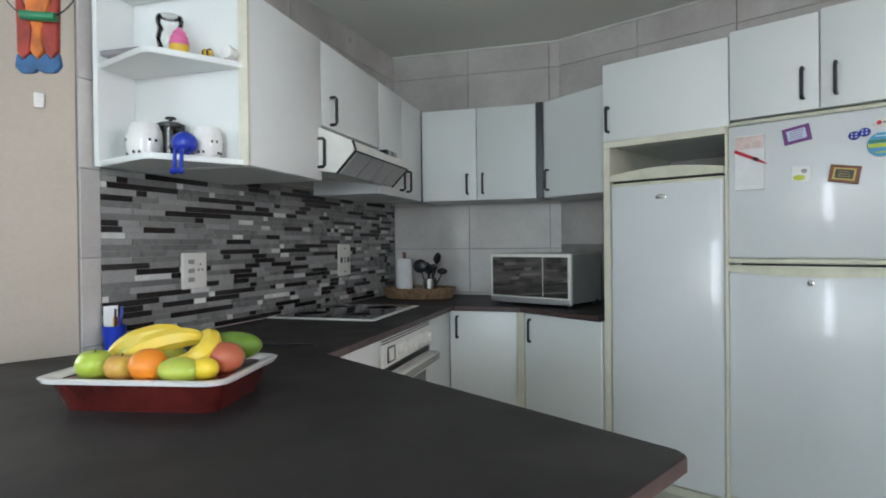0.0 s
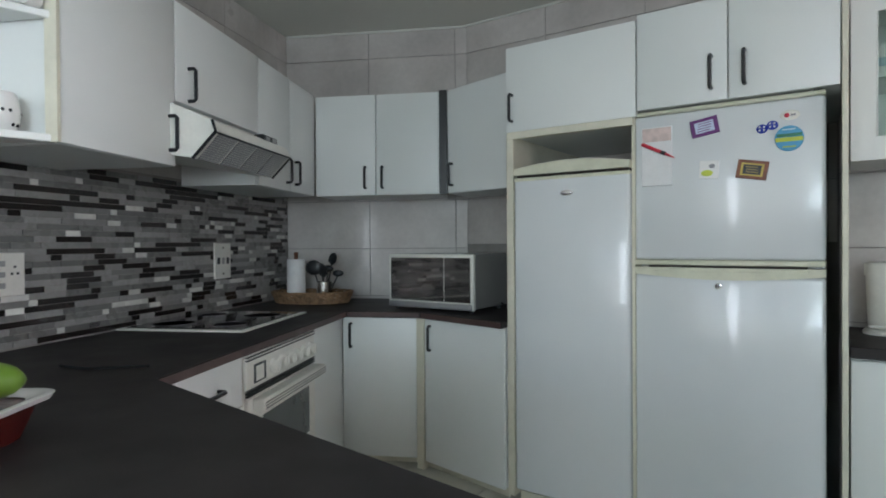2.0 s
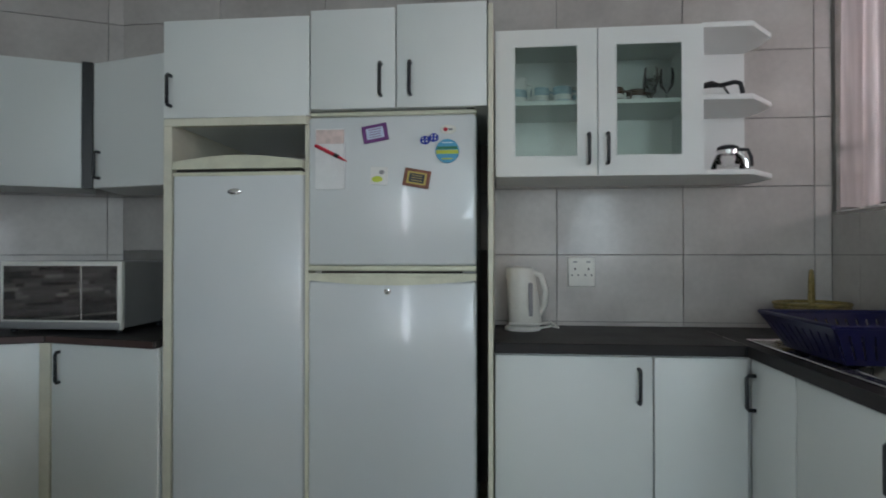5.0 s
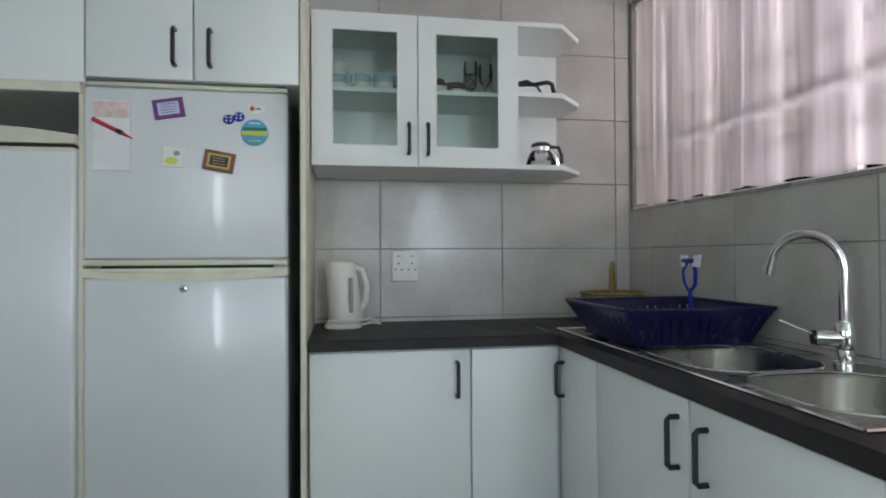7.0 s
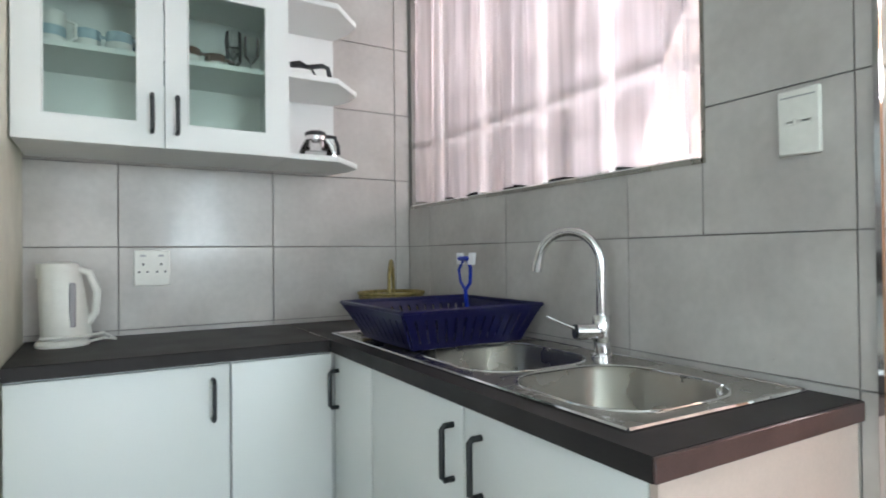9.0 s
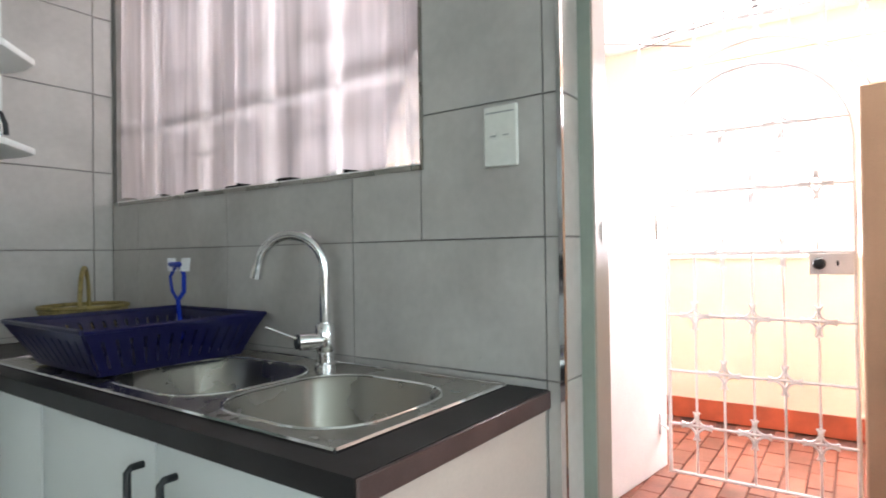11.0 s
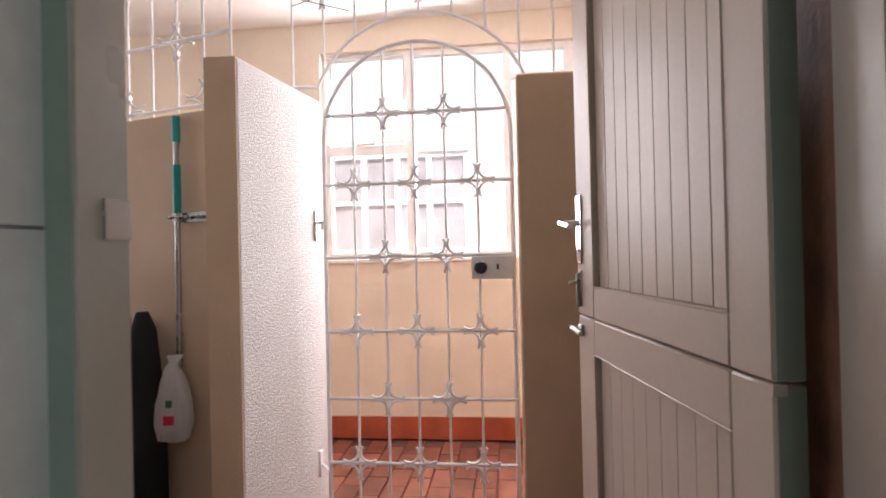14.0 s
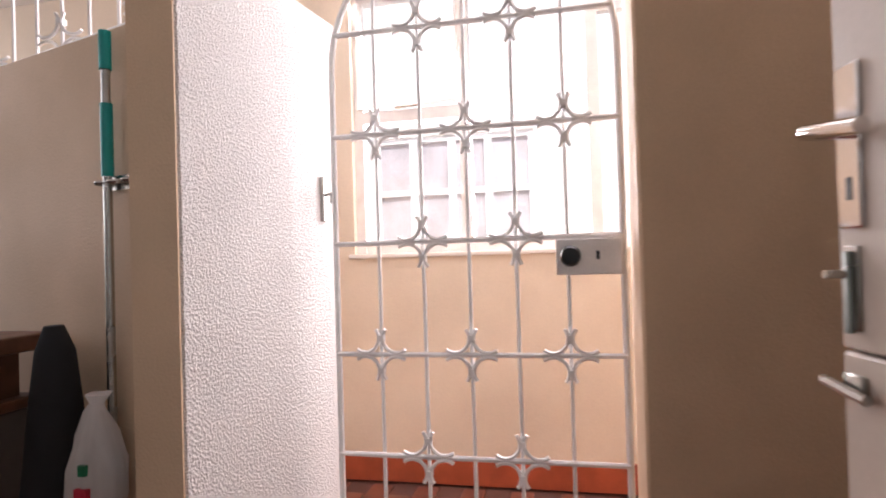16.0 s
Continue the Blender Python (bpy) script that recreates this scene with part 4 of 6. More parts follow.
def star(bm, x, y, z, s=0.038, r=0.0046):
    """Four bowed strips back to back round a crossing of bars, tips splayed, with collars."""
    for k in range(4):
        a = 45 + k * 90
        cy, cz = y + math.cos(radians(a)) * s * 1.414, z + math.sin(radians(a)) * s * 1.414
        tube(arc((x - 0.007, cy, cz), s - r, a + 180 - 84, a + 180 + 84, 12), r, 5, bm)
    for dz in (-s, s):
        box(bm, x - 0.013, x + 0.006, y - 0.007, y + 0.007, z + dz - 0.007, z + dz + 0.007)
    return bm


bg = thing("burglar_bars", "white ornamental burglar bars outside the window", "burglar bars", (0.19, (WY0 + WY1) / 2, WZ0))
for i in range(12):
    y = WY0 + 0.06 + i * 0.11
    part("bar", tube([(0.19, y, WZ0 + 0.01), (0.19, y, WZ1 - 0.01)], 0.006, 6), WHITE_METAL, bg)
for z in (1.50, 1.72, 1.95):
    part("rail", tube([(0.19, WY0 + 0.01, z), (0.19, WY1 - 0.01, z)], 0.006, 6), WHITE_METAL, bg)
    for i in range(1, 11, 2):
        part("ornament", star(bmesh.new(), 0.19, WY0 + 0.06 + (i + (0 if z != 1.72 else 1)) * 0.11, z, 0.040, 0.004), WHITE_METAL, bg)

t = thing("net_curtain", "sheer white net curtain in soft folds", "curtain", (0.05, -0.68, WZ0))
cur = bmesh.new()
NU, NV = 260, 10
grid = []
for j in range(NV + 1):
    f = j / NV
    row = []
    for i in range(NU + 1):
        u = i / NU
        y = WY0 + 0.012 + (WY1 - WY0 - 0.016) * u
        ph = 2 * math.pi * (u * 17 + 0.55 * math.sin(u * 9.1) + 0.25 * math.sin(u * 23))
        amp = 0.015 * (0.55 + 0.45 * math.sin(u * 14 + 1)) * (0.7 + 0.3 * f)
        z = WZ0 + 0.012 + 0.006 * math.sin(u * 40) * (1 - f) + (WZ1 - WZ0 - 0.03) * f
        row.append(cur.verts.new((0.030 + amp * math.sin(ph) + 0.006 * math.sin(u * 61 + f * 3), y, z)))
    grid.append(row)
for j in range(NV):
    for i in range(NU):
        cur.faces.new((grid[j][i], grid[j][i + 1], grid[j + 1][i + 1], grid[j + 1][i]))
part("fabric", cur, NET, t)
part("rod", tube([(0.030, WY0 + 0.005, WZ1 - 0.02), (0.030, WY1 - 0.005, WZ1 - 0.02)], 0.006, 8), WHITE_METAL, t)
setting("trim_window_edge", bx(-0.004, 0.010, WY0 - 0.004, WY1, WZ0 - 0.012, WZ0 - 0.0005), STEEL, "thin metal tile trim along the sill")
setting("trim_window_side", bx(-0.004, 0.010, WY0 - 0.008, WY0 - 0.0005, WZ0 - 0.012, WZ1), STEEL, "thin metal tile trim beside the window")
setting("trim_corner", bx(-0.004, 0.006, -1.666, -1.657, FLOOR, 1.96), CHROME, "chrome tile trim on the wall corner")

# ---- doorway and stable door ----
t = thing("door_frame", "painted wooden door frame", "door frame", (0.16, -2.03, FLOOR), kind="structure")
part("jamb", bx(0.084, 0.162, -1.692, -1.662, FLOOR, 1.95, bevel=0.004), FRAME_PAINT, t)
part("architrave", bx(0.0815, 0.0838, -1.690, -1.662, FLOOR, 1.95), COOL_LIT_EDGE, t, "frame edge tinted as lit by cool kitchen light")
part("jamb", bx(0.09, 0.172, -2.408, -2.378, FLOOR, 1.95, bevel=0.004), FRAME_PAINT, t)
# dark strip added to block the view through the hinge gap
part("rebate", bx(0.1725, 0.262, -2.408, -2.384, FLOOR, 1.95), BROWNDOOR, t, "dark brown strip closing the gap behind the hinges")
part("architrave", bx(0.0875, 0.0898, -2.406, -2.380, FLOOR, 1.95), COOL_LIT_EDGE, t, "frame edge tinted as lit by cool kitchen light")
part("head", bx(0.09, 0.165, -2.378, -1.692, 1.915, 1.95, bevel=0.004), FRAME_PAINT, t)
part("threshold", bx(0.05, 0.23, -2.37, -1.70, FLOOR, FLOOR + 0.018, bevel=0.003), BROWNDOOR, t)
lk = part("strike_plate", bx(0.12, 0.158, -1.6945, -1.6922, 1.17, 1.21), STEEL, t, "steel strike plate")

DL, DT = 0.675, 0.036  # length and thickness of a leaf


def leaf(name, label, z0, z1, pz0, pz1):
    d = thing(name, label, "door", (0, 0, z0), PORCH_DOOR, "stable door leaves")
    d.matrix_world = PORCH_DOOR @ Matrix.Translation((0, 0, (z0 - FLOOR) * K))
    px0, px1 = 0.080, DL - 0.105
    part("hinge_stile", bx(0, px0, 0, DT, z0, z1, bevel=0.003), DOOR, d)
    part("lock_stile", bx(px1, DL, 0, DT, z0, z1, bevel=0.003), DOOR, d)
    part("bottom_rail", bx(px0, px1, 0, DT, z0, pz0, bevel=0.003), DOOR, d)
    part("top_rail", bx(px0, px1, 0, DT, pz1, z1, bevel=0.003), DOOR, d)
    n = 9
    w = (px1 - px0) / n
    for i in range(n):
        part("board", bx(px0 + i * w + 0.0003, px0 + (i + 1) * w - 0.0003, 0.006, 0.024, pz0, pz1, bevel=0.0015), DOOR, d)
    bead = [(px0, DT - 0.001, pz0), (px1, DT - 0.001, pz0), (px1, DT - 0.001, pz1), (px0, DT - 0.001, pz1), (px0, DT - 0.001, pz0)]
    part("bead", tube(bead, 0.0025, 4), DOOR, d)
    # thin strip that carries the kitchen light's green tint
    part("hinge_edge", bx(-0.0015, -0.0002, 0.003, DT - 0.003, z0 + 0.003, z1 - 0.003), COOL_LIT_EDGE, d, "hinge edge tinted as lit by cool kitchen light")
    return d


up = leaf("upper_door_leaf", "open pinkish-white upper leaf of a boarded stable door", 1.012, 1.94, 1.075, 1.83)
lo = leaf("lower_door_leaf", "open pinkish-white lower leaf of a boarded stable door", FLOOR + 0.02, 1.0095, 0.42, 0.94)
part("rebate_ledge", bx(-0.004, 0.02, DT - 0.012, DT + 0.003, 1.0, 1.0115), DOOR, lo)
plate = part("lock_plate", bx(DL - 0.040, DL - 0.008, DT, DT + 0.004, 1.12, 1.265, bevel=0.002), CHROME, up, "chrome lock plate")
part("lever_handle", tube([(DL - 0.024, DT + 0.003, 1.205), (DL - 0.024, DT + 0.034, 1.205), (DL - 0.030, DT + 0.042, 1.205), (DL - 0.105, DT + 0.044, 1.195)], 0.007, 10), CHROME, plate, "chrome lever handle")
part("lever_handle", tube([(DL - 0.024, -0.002, 1.205), (DL - 0.024, -0.034, 1.205), (DL - 0.095, -0.040, 1.195)], 0.007, 8), CHROME, plate, "chrome lever handle")
part("keyhole", bx(DL - 0.028, DL - 0.022, DT + 0.003, DT + 0.005, 1.145, 1.165), BLACK, plate)
part("lock_edge", bx(DL - 0.001, DL + 0.002, 0.01, 0.027, 1.12, 1.26), STEEL, up)
bolt = part("bolt_plate", bx(DL - 0.032, DL - 0.012, DT, DT + 0.003, 1.03, 1.105, bevel=0.001), STEEL, up, "steel tower bolt")
part("bolt_rod", tube([(DL - 0.022, DT + 0.006, 1.028), (DL - 0.022, DT + 0.006, 1.10)], 0.0045, 8), STEEL, bolt)
part("bolt_knob", tube([(DL - 0.022, DT + 0.006, 1.08), (DL - 0.022, DT + 0.026, 1.08)], 0.004, 8), STEEL, bolt)
catch = part("bolt_catch", bx(DL - 0.036, DL - 0.008, DT, DT + 0.006, 0.968, 0.992, bevel=0.002), STEEL, lo, "steel bolt catch")
part("catch_knob", tube([(DL - 0.05, DT + 0.012, 0.975), (DL + 0.006, DT + 0.014, 0.982)], 0.005, 8), STEEL, catch)
for z in (1.75, 0.35):
    part("hinge", tube([(-0.006, DT / 2, z - 0.035), (-0.006, DT / 2, z + 0.035)], 0.007, 8), FRAME_PAINT, up if z > 1.01 else lo)

# ---- gate and burglar grilles on the porch ----
GX = 1.555
gate = thing("security_gate", "white wrought iron security gate with an arched top", "gate", (GX, -1.77, FLOOR))
GL0, GL1, GM = -1.45, -2.095, -1.7725
GRD = (GL0 - GL1) / 2
SPR = 1.872 - GRD
frame_pts = [(GX, GL0, 0.23)] + [(GX, GL0, SPR)] + arc((GX, GM, SPR), GRD, 0, 180, 28)[1:] + [(GX, GL1, 0.23)]
part("gate_frame", tube(frame_pts, 0.0075, 8), WHITE_METAL, gate)
BARS = (-1.555, -1.66, -1.765, -1.87, -1.98)
for y in BARS:
    ztop = SPR + math.sqrt(max(0, GRD ** 2 - (y - GM) ** 2))
    part("bar", tube([(GX, y, 0.23), (GX, y, ztop)], 0.0045, 6), WHITE_METAL, gate)
RAILS = (1.628, 1.39, 1.14, 0.885, 0.655, 0.435)
for i, z in enumerate(RAILS):
    half = GRD if z <= SPR else math.sqrt(GRD ** 2 - (z - SPR) ** 2)
    rail = part("rail", tube([(GX - 0.004, GM + half, z), (GX - 0.004, GM - half, z)], 0.0062, 6), WHITE_METAL, gate)
    for y in ((BARS[1], BARS[3]) if i % 2 == 0 else (BARS[0], BARS[2], BARS[4])):
        part("ornament", star(bmesh.new(), GX, y, z, 0.037), WHITE_METAL, rail)
part("bottom_rail", tube([(GX, GL0, 0.235), (GX, GL1, 0.235)], 0.0075, 6), WHITE_METAL, gate)
lb = part("lock_box", bx(GX - 0.02, GX + 0.015, -2.092, -1.955, 1.058, 1.135, bevel=0.003), WHITE_METAL, gate, "grey steel lock box")
part("lock_knob", lathe([(0.021, 0), (0.022, -0.012), (0.018, -0.022), (0.010, -0.025)], GX - 0.02, -1.985, 1.098, 20, axis='X'), BLACK, lb, "dark round knob")
part("keyhole", bx(GX - 0.0215, GX - 0.019, -2.045, -2.038, 1.09, 1.108), BLACK, lb)

t = thing("gate_latch", "steel latch bracket on the gate jamb", "latch", (1.63, -1.39, 1.20))
part("plate", bx(1.610, 1.640, -1.398, -1.386, 1.20, 1.31, bevel=0.002), STEEL, t)
part("hook", tube([(1.625, -1.396, 1.265), (1.605, -1.41, 1.265), (1.585, -1.43, 1.265), (1.585, -1.43, 1.24)], 0.005, 6), STEEL, t)
hg = part("hinge", bx(1.610, 1.640, -1.398, -1.386, 0.36, 0.45, bevel=0.002), WHITE_METAL, gate)
part("pin", tube([(1.635, -1.39, 0.40), (1.56, -1.445, 0.40)], 0.006, 6), WHITE_METAL, hg)

gr = thing("burglar_grille", "white ornamental grille above the gate", "grille", (GX, -1.77, 1.735))
OR = 0.385
oc = 1.971 - OR
pts = arc((GX, -1.79, oc), OR, 22, 158, 26)
pts = [(GX, -1.33, 1.735), (GX, -1.405, 1.735)] + [p for p in pts] + [(GX, -2.16, 1.735), (GX, -3.4, 1.735)]
part("lower_rail", tube(pts, 0.0062, 6), WHITE_METAL, gr)
for i, y in enumerate([-1.345 - 0.112 * k for k in range(18)]):
    d = abs(y + 1.79)
    z0 = 1.735 if d > OR * 0.93 else oc + math.sqrt(OR ** 2 - d ** 2)
    part("bar", tube([(GX, y, max(z0, 1.735)), (GX, y, 2.36)], 0.0045, 6), WHITE_METAL, gr)
for z in (2.06, 2.25):
    rail = part("rail", tube([(GX - 0.004, -1.33, z), (GX - 0.004, -3.4, z)], 0.006, 6), WHITE_METAL, gr)
    for k in range(0 if z > 2.1 else 1, 18, 3):
        part("ornament", star(bmesh.new(), GX, -1.345 - 0.112 * k, z, 0.04), WHITE_METAL, rail)

gr = thing("burglar_grille", "white ornamental grille on the half wall", "grille", (1.6, -0.4, 1.603))
p0 = Vector((1.33, -1.23, 0))
p1 = Vector((1.77, 0.28, 0))
for z in (1.64, 1.86, 2.08, 2.28):
    rail = part("rail", tube([(p0.x, p0.y, z), (p1.x, p1.y, z)], 0.006, 6), WHITE_METAL, gr)
    for k in range(1 if z in (1.64, 2.08) else 2, 14, 3):
        q = p0.lerp(p1, k / 14)
        part("ornament", star(bmesh.new(), q.x, q.y, z + (0.02 if z < 1.7 else 0), 0.04), WHITE_METAL, rail)
for k in range(15):
    q = p0.lerp(p1, k / 14)
    part("bar", tube([(q.x, q.y, 1.603), (q.x, q.y, 2.36)], 0.0048, 6), WHITE_METAL, gr)

# porch window
t = thing("window_2", "white steel porch window in bright daylight", "window", (PX + 0.06, -1.95, 1.123), kind="structure")
y0, y1, z0, z1 = PORCH_WIN
bm = bmesh.new()
for y in (y0 + 0.018, -2.40, -2.09, -1.585, y1 - 0.018):
    box(bm, PX + 0.03, PX + 0.075, y - 0.022, y + 0.022, z0, z1)
for z in (z0 + 0.015, z1 - 0.015):
    box(bm, PX + 0.032, PX + 0.073, y0, y1, z - 0.018, z + 0.018)
box(bm, PX + 0.028, PX + 0.07, -1.585, y1, 1.665, 1.715)
box(bm, PX + 0.028, PX + 0.07, y0, -2.09, 2.03, 2.06)
part("window_frame", bm, WHITE_METAL, t)
part("casement", tube([(PX + 0.03, -1.56, 1.73), (PX + 0.03, -1.14, 1.73), (PX + 0.03, -1.14, 2.18), (PX + 0.03, -1.56, 2.18), (PX + 0.03, -1.56, 1.73)], 0.013, 4), WHITE_METAL, t)
part("stay", tube([(PX + 0.01, -1.30, 1.72), (PX + 0.01, -1.40, 1.725)], 0.007, 6), STEEL, t, "steel window stay")
part("window_sill", bx(PX - 0.02, PX + 0.03, y0 - 0.02, y1 + 0.02, 1.105, 1.1225, bevel=0.003), PALE, t)
for a, b in ((y0, -2.40), (-2.40, -2.09), (-2.09, -1.585), (-1.585, y1)):
    part("pane", bx(PX + 0.05, PX + 0.053, a, b, z0, z1), CLEAR, t).visible_shadow = False

# washing lines
for i, (a, b) in enumerate((((0.202, 0.565, 2.16), (1.556, -1.555, 1.99)), ((0.202, -3.40, 1.84), (1.556, -1.345, 2.022)), ((0.202, -3.40, 1.86), (1.556, -1.345, 2.045)))):
    solid("washing_line", tube([Vector(a).lerp(Vector(b), k / 8) - Vector((0, 0, 0.006 * math.sin(math.pi * k / 8))) for k in range(9)], 0.0022, 5), BLACK, "thin dark washing line under the porch ceiling", "washing line", group="washing lines", at=a)

# mop on clips, carrier bag, dark drawers, black bag
def onlow(y, off=0.0):
    """x on the low wall's kitchen face at y."""
    f = (y + 1.234) / (0.614)
    return 1.27 + 0.17 * f - off


t = thing("mop", "steel mop handle with teal grips clipped to the wall", "mop", (onlow(-1.06) - 0.02, -1.06, 0.75))
mx = onlow(-1.06) - 0.022
part("pole", tube([(mx, -1.06, 0.62), (mx, -1.062, 1.56)], 0.009, 10), STEEL, t)
part("grip", tube([(mx, -1.062, 1.29), (mx, -1.062, 1.44)], 0.0125, 10), TEAL, t, "teal grip")
part("grip", tube([(mx, -1.062, 1.51), (mx, -1.062, 1.59)], 0.0125, 10), TEAL, t, "teal grip")
t = thing("broom_clip_rail", "grey steel broom clips on the wall", "rack", (onlow(-1.1), -1.1, 1.25))
part("rail", prism([(onlow(-1.03) - 0.008, -1.03), (onlow(-1.20) - 0.008, -1.20), (onlow(-1.20) - 0.001, -1.20), (onlow(-1.03) - 0.001, -1.03)], 1.262, 1.292), STEEL, t)
for y in (-1.045, -1.085, -1.13, -1.17):
    part("clip", tube(arc((onlow(y) - 0.02, y, 1.277), 0.014, 40, 320, 10, "xy"), 0.0045, 6), STEEL, t)

t = thing("carrier_bag", "white plastic carrier bag with red and green print", "bag", (mx, -1.05, 0.60))
bm = lathe([(0.010, 0.0), (0.042, 0.010), (0.056, 0.06), (0.052, 0.12), (0.034, 0.18), (0.014, 0.225), (0.009, 0.24), (0.022, 0.258)], mx - 0.05, -1.072, 0.60, 30)
for v in bm.verts:
    n3 = noise.noise(v.co * 24) * 0.014 + noise.noise(v.co * 60) * 0.008
    v.co += Vector((v.co.x - (mx - 0.05), v.co.y + 1.072, 0)).normalized() * n3
part("film", bm, BAG, t)
part("print", bx(mx - 0.108, mx - 0.098, -1.097, -1.069, 0.665, 0.692), REDP, t, "red printed block")
part("print", bx(mx - 0.104, mx - 0.096, -1.091, -1.075, 0.715, 0.735), GREEN_PAINT, t, "green printed block")

t = thing("drawer_cabinet", "dark grey drawer cabinet with pale handles", "drawers", (1.15, -0.65, FLOOR))
part("body", bx(0.96, 1.36, -0.80, -0.35, FLOOR, 0.80, bevel=0.004), GREYDRAWER, t)
part("top", bx(0.94, 1.37, -0.81, -0.34, 0.80, 0.825, bevel=0.003), BROWNDOOR, t)
for z in (0.24, 0.42, 0.60):
    d = part("drawer", bx(0.948, 0.962, -0.79, -0.36, z, z + 0.17, bevel=0.003), GREYDRAWER, t)
    part("handle", tube([(0.948, -0.66, z + 0.09), (0.925, -0.65, z + 0.085), (0.92, -0.58, z + 0.09), (0.925, -0.51, z + 0.095), (0.948, -0.50, z + 0.09)], 0.007, 8), WHITE_METAL, d, "pale bow handle")
t = thing("shelf_box", "dark wooden box shelf on the drawers", "shelf", (1.15, -0.6, 0.825))
part("board", bx(0.98, 1.36, -0.86, -0.35, 0.93, 0.965, bevel=0.003), BROWNDOOR, t)
part("upright", bx(1.0, 1.34, -0.50, -0.48, 0.825, 0.93), BROWNDOOR, t)
part("upright", bx(1.0, 1.34, -0.78, -0.76, 0.825, 0.93), BROWNDOOR, t)
solid("black_bin", lathe([(0.07, 0), (0.085, 0.22), (0.09, 0.23), (0.08, 0.23)], 1.18, -0.62, 0.965, 24), BLACK, "black plastic bin on the shelf", "bin", at=(1.18, -0.62, 0.965))
solid("paper_stack", bx(0.98, 1.1, -0.78, -0.6, 0.826, 0.834), PAPER, "loose white papers on the drawers", "paper", at=(1.0, -0.7, 0.826))
bm = lathe([(0.03, 0.0), (0.056, 0.02), (0.060, 0.25), (0.050, 0.45), (0.036, 0.56), (0.018, 0.61)], 1.25, -0.975, 0.38, 24)
for v in bm.verts:
    v.co += Vector((noise.noise(v.co * 9), noise.noise(v.co * 9 + Vector((7, 1, 2))), 0)) * 0.018
    v.co.x = min(v.co.x, onlow(v.co.y) - 0.003)
solid("hanging_cloth_bag", bm, BLACK_CLOTH, "long black cloth bag hanging on the wall", "bag", at=(1.25, -0.975, 0.38))

# ---- switches and sockets ----
def plate(name, label, cx, cy, z, w, h, fr, face, cells):
    """A wall plate; face is (axis, sign): its plane and the way it looks. Cells: (du, dz, w, h, material, name)."""
    t = thing(name, label, "socket" if "socket" in name else "switch", (cx, cy, z - h / 2), fr)
    ax, s = face

    def bb(du, dz, w2, h2, d0, d1, bev):
        if ax == "x":
            a, b = sorted((cx + s * d0, cx + s * d1))
            return bx(a, b, cy + du - w2 / 2, cy + du + w2 / 2, z + dz - h2 / 2, z + dz + h2 / 2, bevel=bev)
        a, b = sorted((cy + s * d0, cy + s * d1))
        return bx(cx + du - w2 / 2, cx + du + w2 / 2, a, b, z + dz - h2 / 2, z + dz + h2 / 2, bevel=bev)
    p = part("plate", bb(0, 0, w, h, 0.0005, 0.010, 0.003), OFFWHITE, t)
    for du, dz, w2, h2, mt, nm in cells:
        part(nm, bb(du, dz, w2, h2, 0.0095, 0.0115, 0.0), mt, p)
    return t


def on_mosaic(y):
    f = (y - MOS_A[1]) / (MOS_B[1] - MOS_A[1])
    return MOS_A[0] + (MOS_B[0] - MOS_A[0]) * f + 0.006


pins = [(du, dz, 0.007, 0.007, BLACK, "pin_hole") for du, dz in ((0.028, 0.022), (0.018, 0.002), (0.038, 0.002))]
rock = [(-0.02, dz, 0.03, 0.016, MW_BODY, "rocker") for dz in (0.032, 0.0, -0.032)]
plate("wall_socket", "white switched wall socket on the mosaic", on_mosaic(-0.226), -0.226, 1.124, 0.128, 0.128, M, ("x", 1), pins + rock)
plate("wall_socket", "white cooker isolator plate on the mosaic", on_mosaic(0.82), 0.82, 1.132, 0.14, 0.165, M, ("x", 1), [(-0.04, 0, 0.022, 0.03, BLACK, "rocker"), (0.0, 0, 0.022, 0.03, MW_BODY, "rocker"), (0.04, 0, 0.022, 0.03, BLACK, "rocker"), (0, 0.06, 0.012, 0.008, STEEL, "screw"), (0, -0.06, 0.012, 0.008, STEEL, "screw")])
pp = []
for c in (-0.026, 0.026):
    pp += [(c, 0.012, 0.006, 0.008, BLACK, "pin_hole"), (c - 0.012, -0.012, 0.006, 0.006, BLACK, "pin_hole"), (c + 0.012, -0.012, 0.006, 0.006, BLACK, "pin_hole"), (c, 0.04, 0.016, 0.007, MW_BODY, "rocker")]
plate("wall_socket", "white double wall socket beside the kettle", -0.941, -0.001, 1.112, 0.106, 0.116, F, ("y", -1), pp)
plate("light_switch", "white two-gang light switch on the tiles", -0.001, -1.543, 1.376, 0.074, 0.118, F, ("x", -1), [(-0.014, 0, 0.016, 0.012, OFFWHITE, "rocker"), (0.014, 0, 0.016, 0.012, OFFWHITE, "rocker"), (-0.014, 0.0, 0.012, 0.003, MW_BODY, "mark"), (0.014, 0.0, 0.012, 0.003, MW_BODY, "mark"), (0, 0.045, 0.06, 0.002, MW_BODY, "seam")])
t = thing("light_switch", "small cream switch on the wall end", "switch", (-3.88, -0.745, 1.62), M)
part("plate", prism([(-3.866, -0.727), (-3.878, -0.749), (-3.871, -0.753), (-3.859, -0.731)], 1.605, 1.645, 0.002), OFFWHITE, t)

# ---- magnets and notes on the fridge ----
def flat(name, bmx, mt, parent, label=""):
    return part(name, bmx, mt, parent, label, smooth=False)


